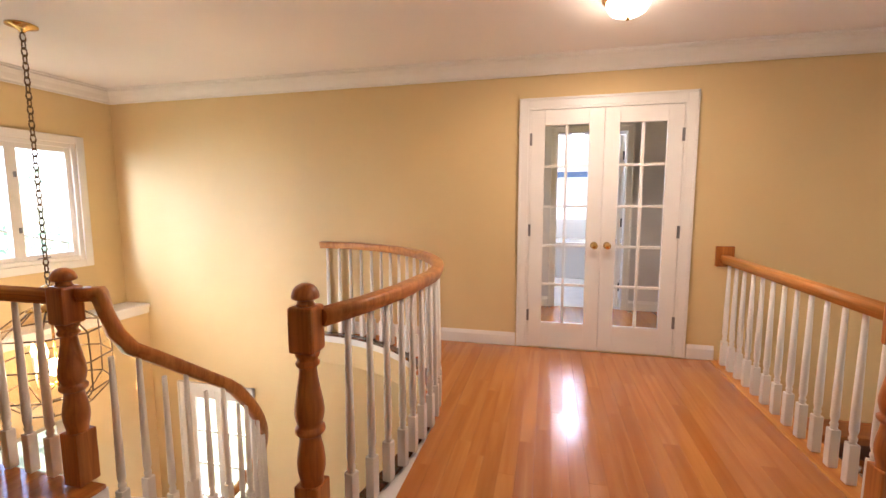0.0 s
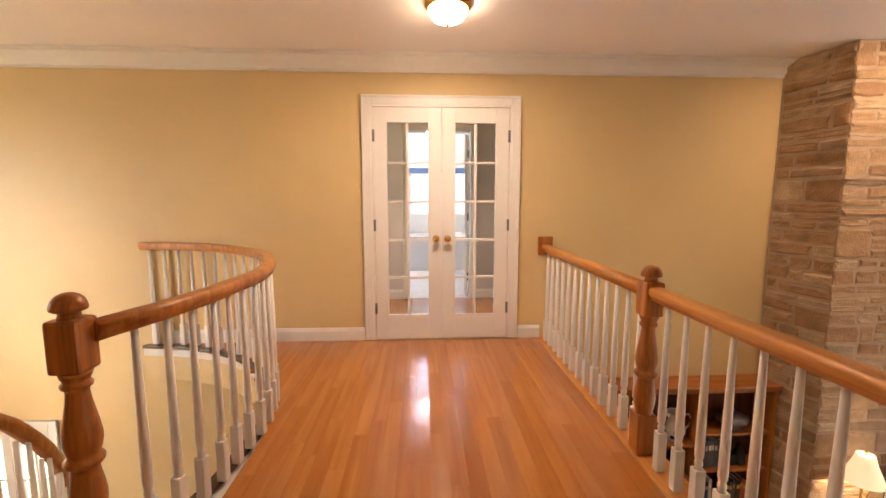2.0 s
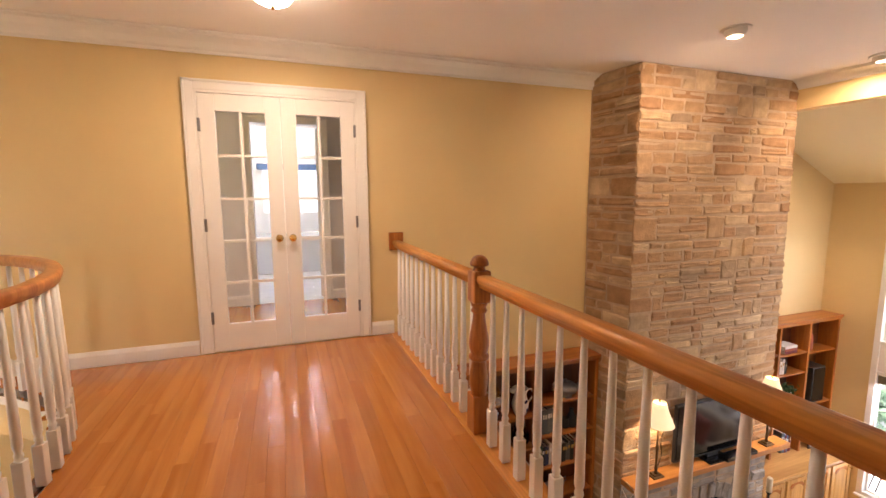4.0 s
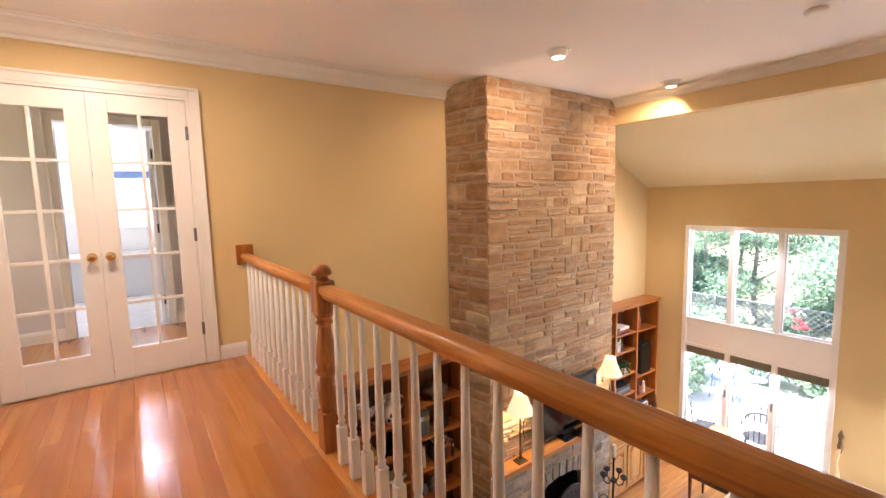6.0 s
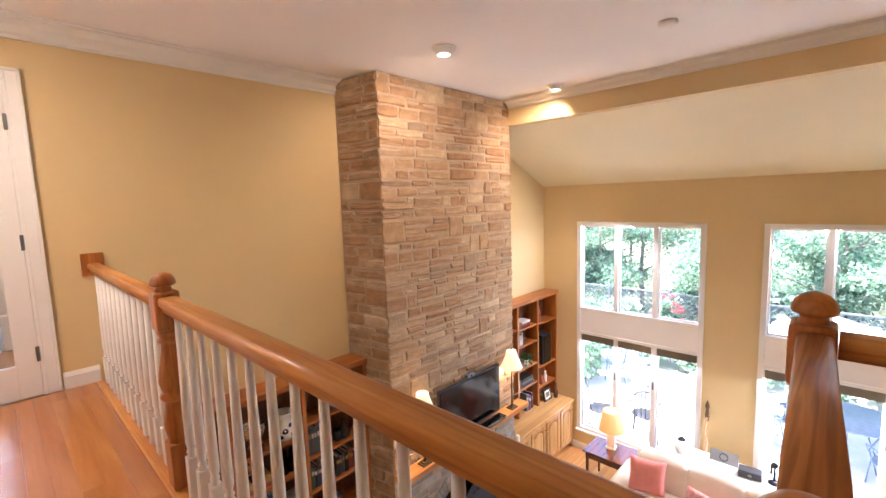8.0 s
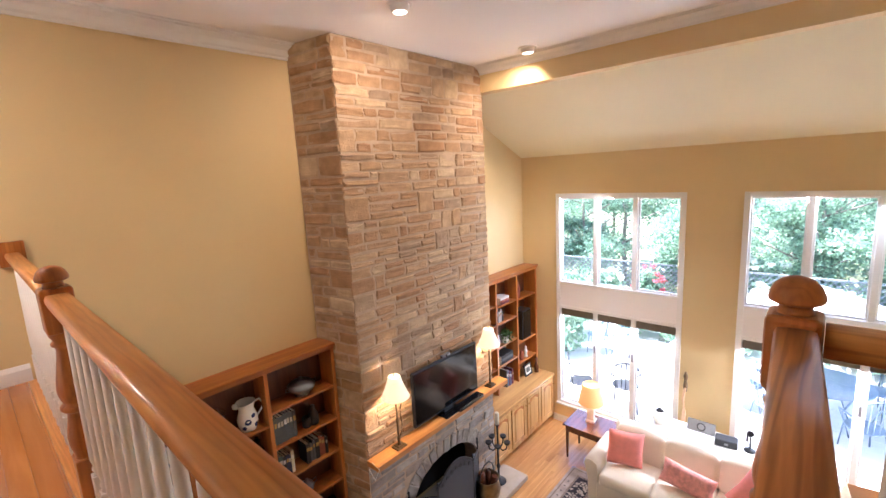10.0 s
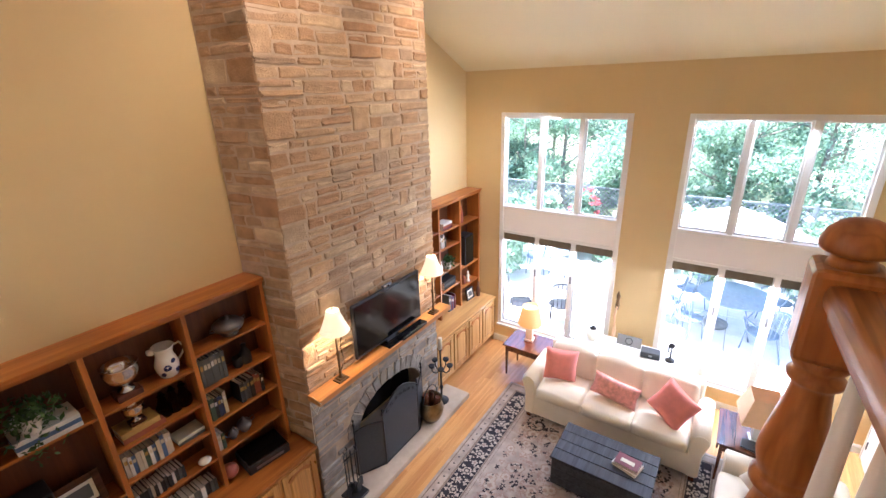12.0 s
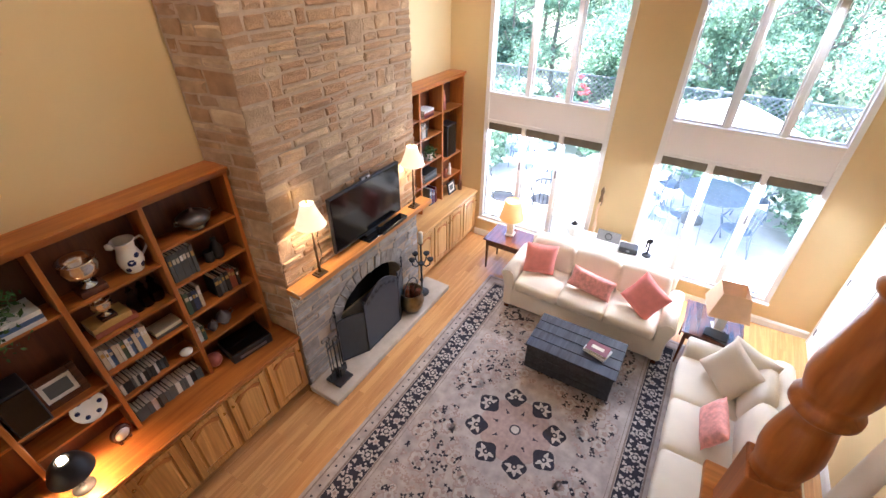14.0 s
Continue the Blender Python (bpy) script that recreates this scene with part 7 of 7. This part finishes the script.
moulding("baseboard_far_a", (-1.6, 6.299, 0.0), (-0.06, 6.299, 0.0), BASE, "white baseboard in the far room", "baseboard")
moulding("baseboard_far_b", (0.86, 6.299, 0.0), (2.3, 6.299, 0.0), BASE, "white baseboard in the far room", "baseboard")
fdr = tagged(new("door_7"), "white door standing open into the far room", "door", "", "structure")
part("leaf", boxes((0, 0.74, 0, 0.035, 0.01, 2.03), bevel=0.003), WHITE, fdr)
for x0, x1 in ((0.10, 0.33), (0.41, 0.64)):
    for z0, z1 in ((0.20, 0.75), (0.86, 1.50), (1.60, 1.92)):
        part("panel", boxes((x0, x1, -0.006, -0.0005, z0, z1), (x0, x1, 0.0355, 0.041, z0, z1), bevel=0.002), WHITE, fdr)
for z in (0.25, 1.02, 1.80):
    part("hinge", boxes((-0.012, 0.012, -0.012, 0.004, z - 0.05, z + 0.05), bevel=0.003), BLACK, fdr, "black hinge")
fdr.matrix_basis = pose(0.76, 6.42, 0, 0, 0, 82)
bt = thing("bathtub", "white bathtub with a panelled front", "bathtub", "", (0.4, 8.75, 0))
part("apron", boxes((-0.85, 0.85, -0.40, -0.36, 0.0, 0.55), bevel=0.01), WHITE, bt)
part("rim", boxes((-0.86, 0.86, -0.42, 0.40, 0.5505, 0.60), bevel=0.015), PORCELAIN, bt)
wv = thing("window_valance", "blue striped valance above a bright shade", "valance", "", (0.5, 9.15, 1.70))
part("cloth", boxes((-0.58, 0.58, -0.05, 0.04, 0.0, 0.10), bevel=0.01), COVERS[7], wv)
part("shade", boxes((-0.50, 0.50, 0.052, 0.058, -0.80, 0.0)), FROST, wv, "translucent white roller shade")
bl = thing("ceiling_light", "white glass bathroom ceiling light", "ceiling light", "", (0.35, 8.2, 2.44))
part("bowl", lathe([(0.14, -0.001), (0.14, -0.03), (0.09, -0.08), (0.001, -0.10)], 24), SPOTFACE, bl)

# ---- floor boards ----
def board_mesh(w, l, along_y, t=0.02):
    bm = bmesh.new()
    c = 0.0006
    a, b = (w, l) if along_y else (l, w)
    lo = [bm.verts.new((x, y, -t)) for x, y in ((0, 0), (a, 0), (a, b), (0, b))]
    mid = [bm.verts.new((x, y, -c)) for x, y in ((0, 0), (a, 0), (a, b), (0, b))]
    hi = [bm.verts.new((x, y, 0)) for x, y in ((c, c), (a - c, c), (a - c, b - c), (c, b - c))]
    for p, q in ((lo, mid), (mid, hi)):
        for i in range(4):
            bm.faces.new((p[i], p[(i + 1) % 4], q[(i + 1) % 4], q[i]))
    bm.faces.new(hi)
    return bm


def lay_boards(u0, u1, pick, rnd, w=0.082):
    """Rows of boards between u0 and u1; pick(u) gives the stretch that a row covers."""
    out = []
    u = u0
    while u < u1 - 0.01:
        ww = min(w, u1 - u)
        v0, v1 = pick(u + ww / 2)
        v = v0 - rnd.random() * 1.2
        while v < v1:
            l = 0.75 + rnd.random() * 0.95
            a, b = max(v, v0), min(v + l, v1)
            if b - a > 0.02:
                out.append((u, a, ww - 0.0004, b - a - 0.0004))
            v += l
        u += w
    return out


rnd = random.Random(5)
fl = tagged(new("floor_upper"), "glossy varnished oak strip floor of the bridge", "floor", "", "structure")
def reach(u):
    if u > RX + 0.02:
        return 0.99, 0.99
    if u >= -0.70:
        return 0.0, WY - 0.02
    return (min([y for x, y in EDGE if abs(x - u) < 0.06 and y > 3.1] or [WY - 0.03]) + 0.02, WY - 0.02)
for u, v, w, l in lay_boards(-2.0, 1.2095, reach, rnd):
    part("plank", board_mesh(w, l, True), PLANK, fl, "", pose(u, v, 0))
bm = bmesh.new()
for u, v, w, l in lay_boards(WX, 2.19, lambda u: (SY, 0.0 if u < 1.21 else 0.80), rnd) + lay_boards(WX, -2.0, lambda u: (0.0, 2.37), rnd) + lay_boards(-2.0, -0.70, lambda u: (0.0, 2.22), rnd):
    b2 = board_mesh(w, l, True)
    me = bpy.data.meshes.new("tmp")
    b2.to_mesh(me)
    b2.free()
    me.transform(pose(u, v, 0))
    bm.from_mesh(me)
    bpy.data.meshes.remove(me)
tagged(part("planks_landing", bm, PLANKJ, fl), kind="stuff")

lf = tagged(new("floor_living"), "honey oak strip floor of the living room", "floor", "", "structure")
near = lay_boards(2.3, 4.3, lambda u: (2.3, EX - 0.01), rnd)
for u, v, w, l in near[:290]:
    part("plank", board_mesh(w, l, False), PLANKX, lf, "", pose(v, u, LOW))
bm = bmesh.new()
rest = near[290:] + lay_boards(SY, 2.3, lambda u: (2.0, EX - 0.01), rnd) + lay_boards(4.3, WY, lambda u: (5.5, EX - 0.01), rnd) + lay_boards(SY, WY, lambda u: (-4.35, 2.0 if u < 2.3 else 2.3), rnd)
for u, v, w, l in rest:
    b2 = board_mesh(w, l, False)
    me = bpy.data.meshes.new("tmp")
    b2.to_mesh(me)
    b2.free()
    me.transform(pose(v, u, LOW))
    bm.from_mesh(me)
    bpy.data.meshes.remove(me)
tagged(part("planks_far", bm, PLANKXJ, lf), kind="stuff")
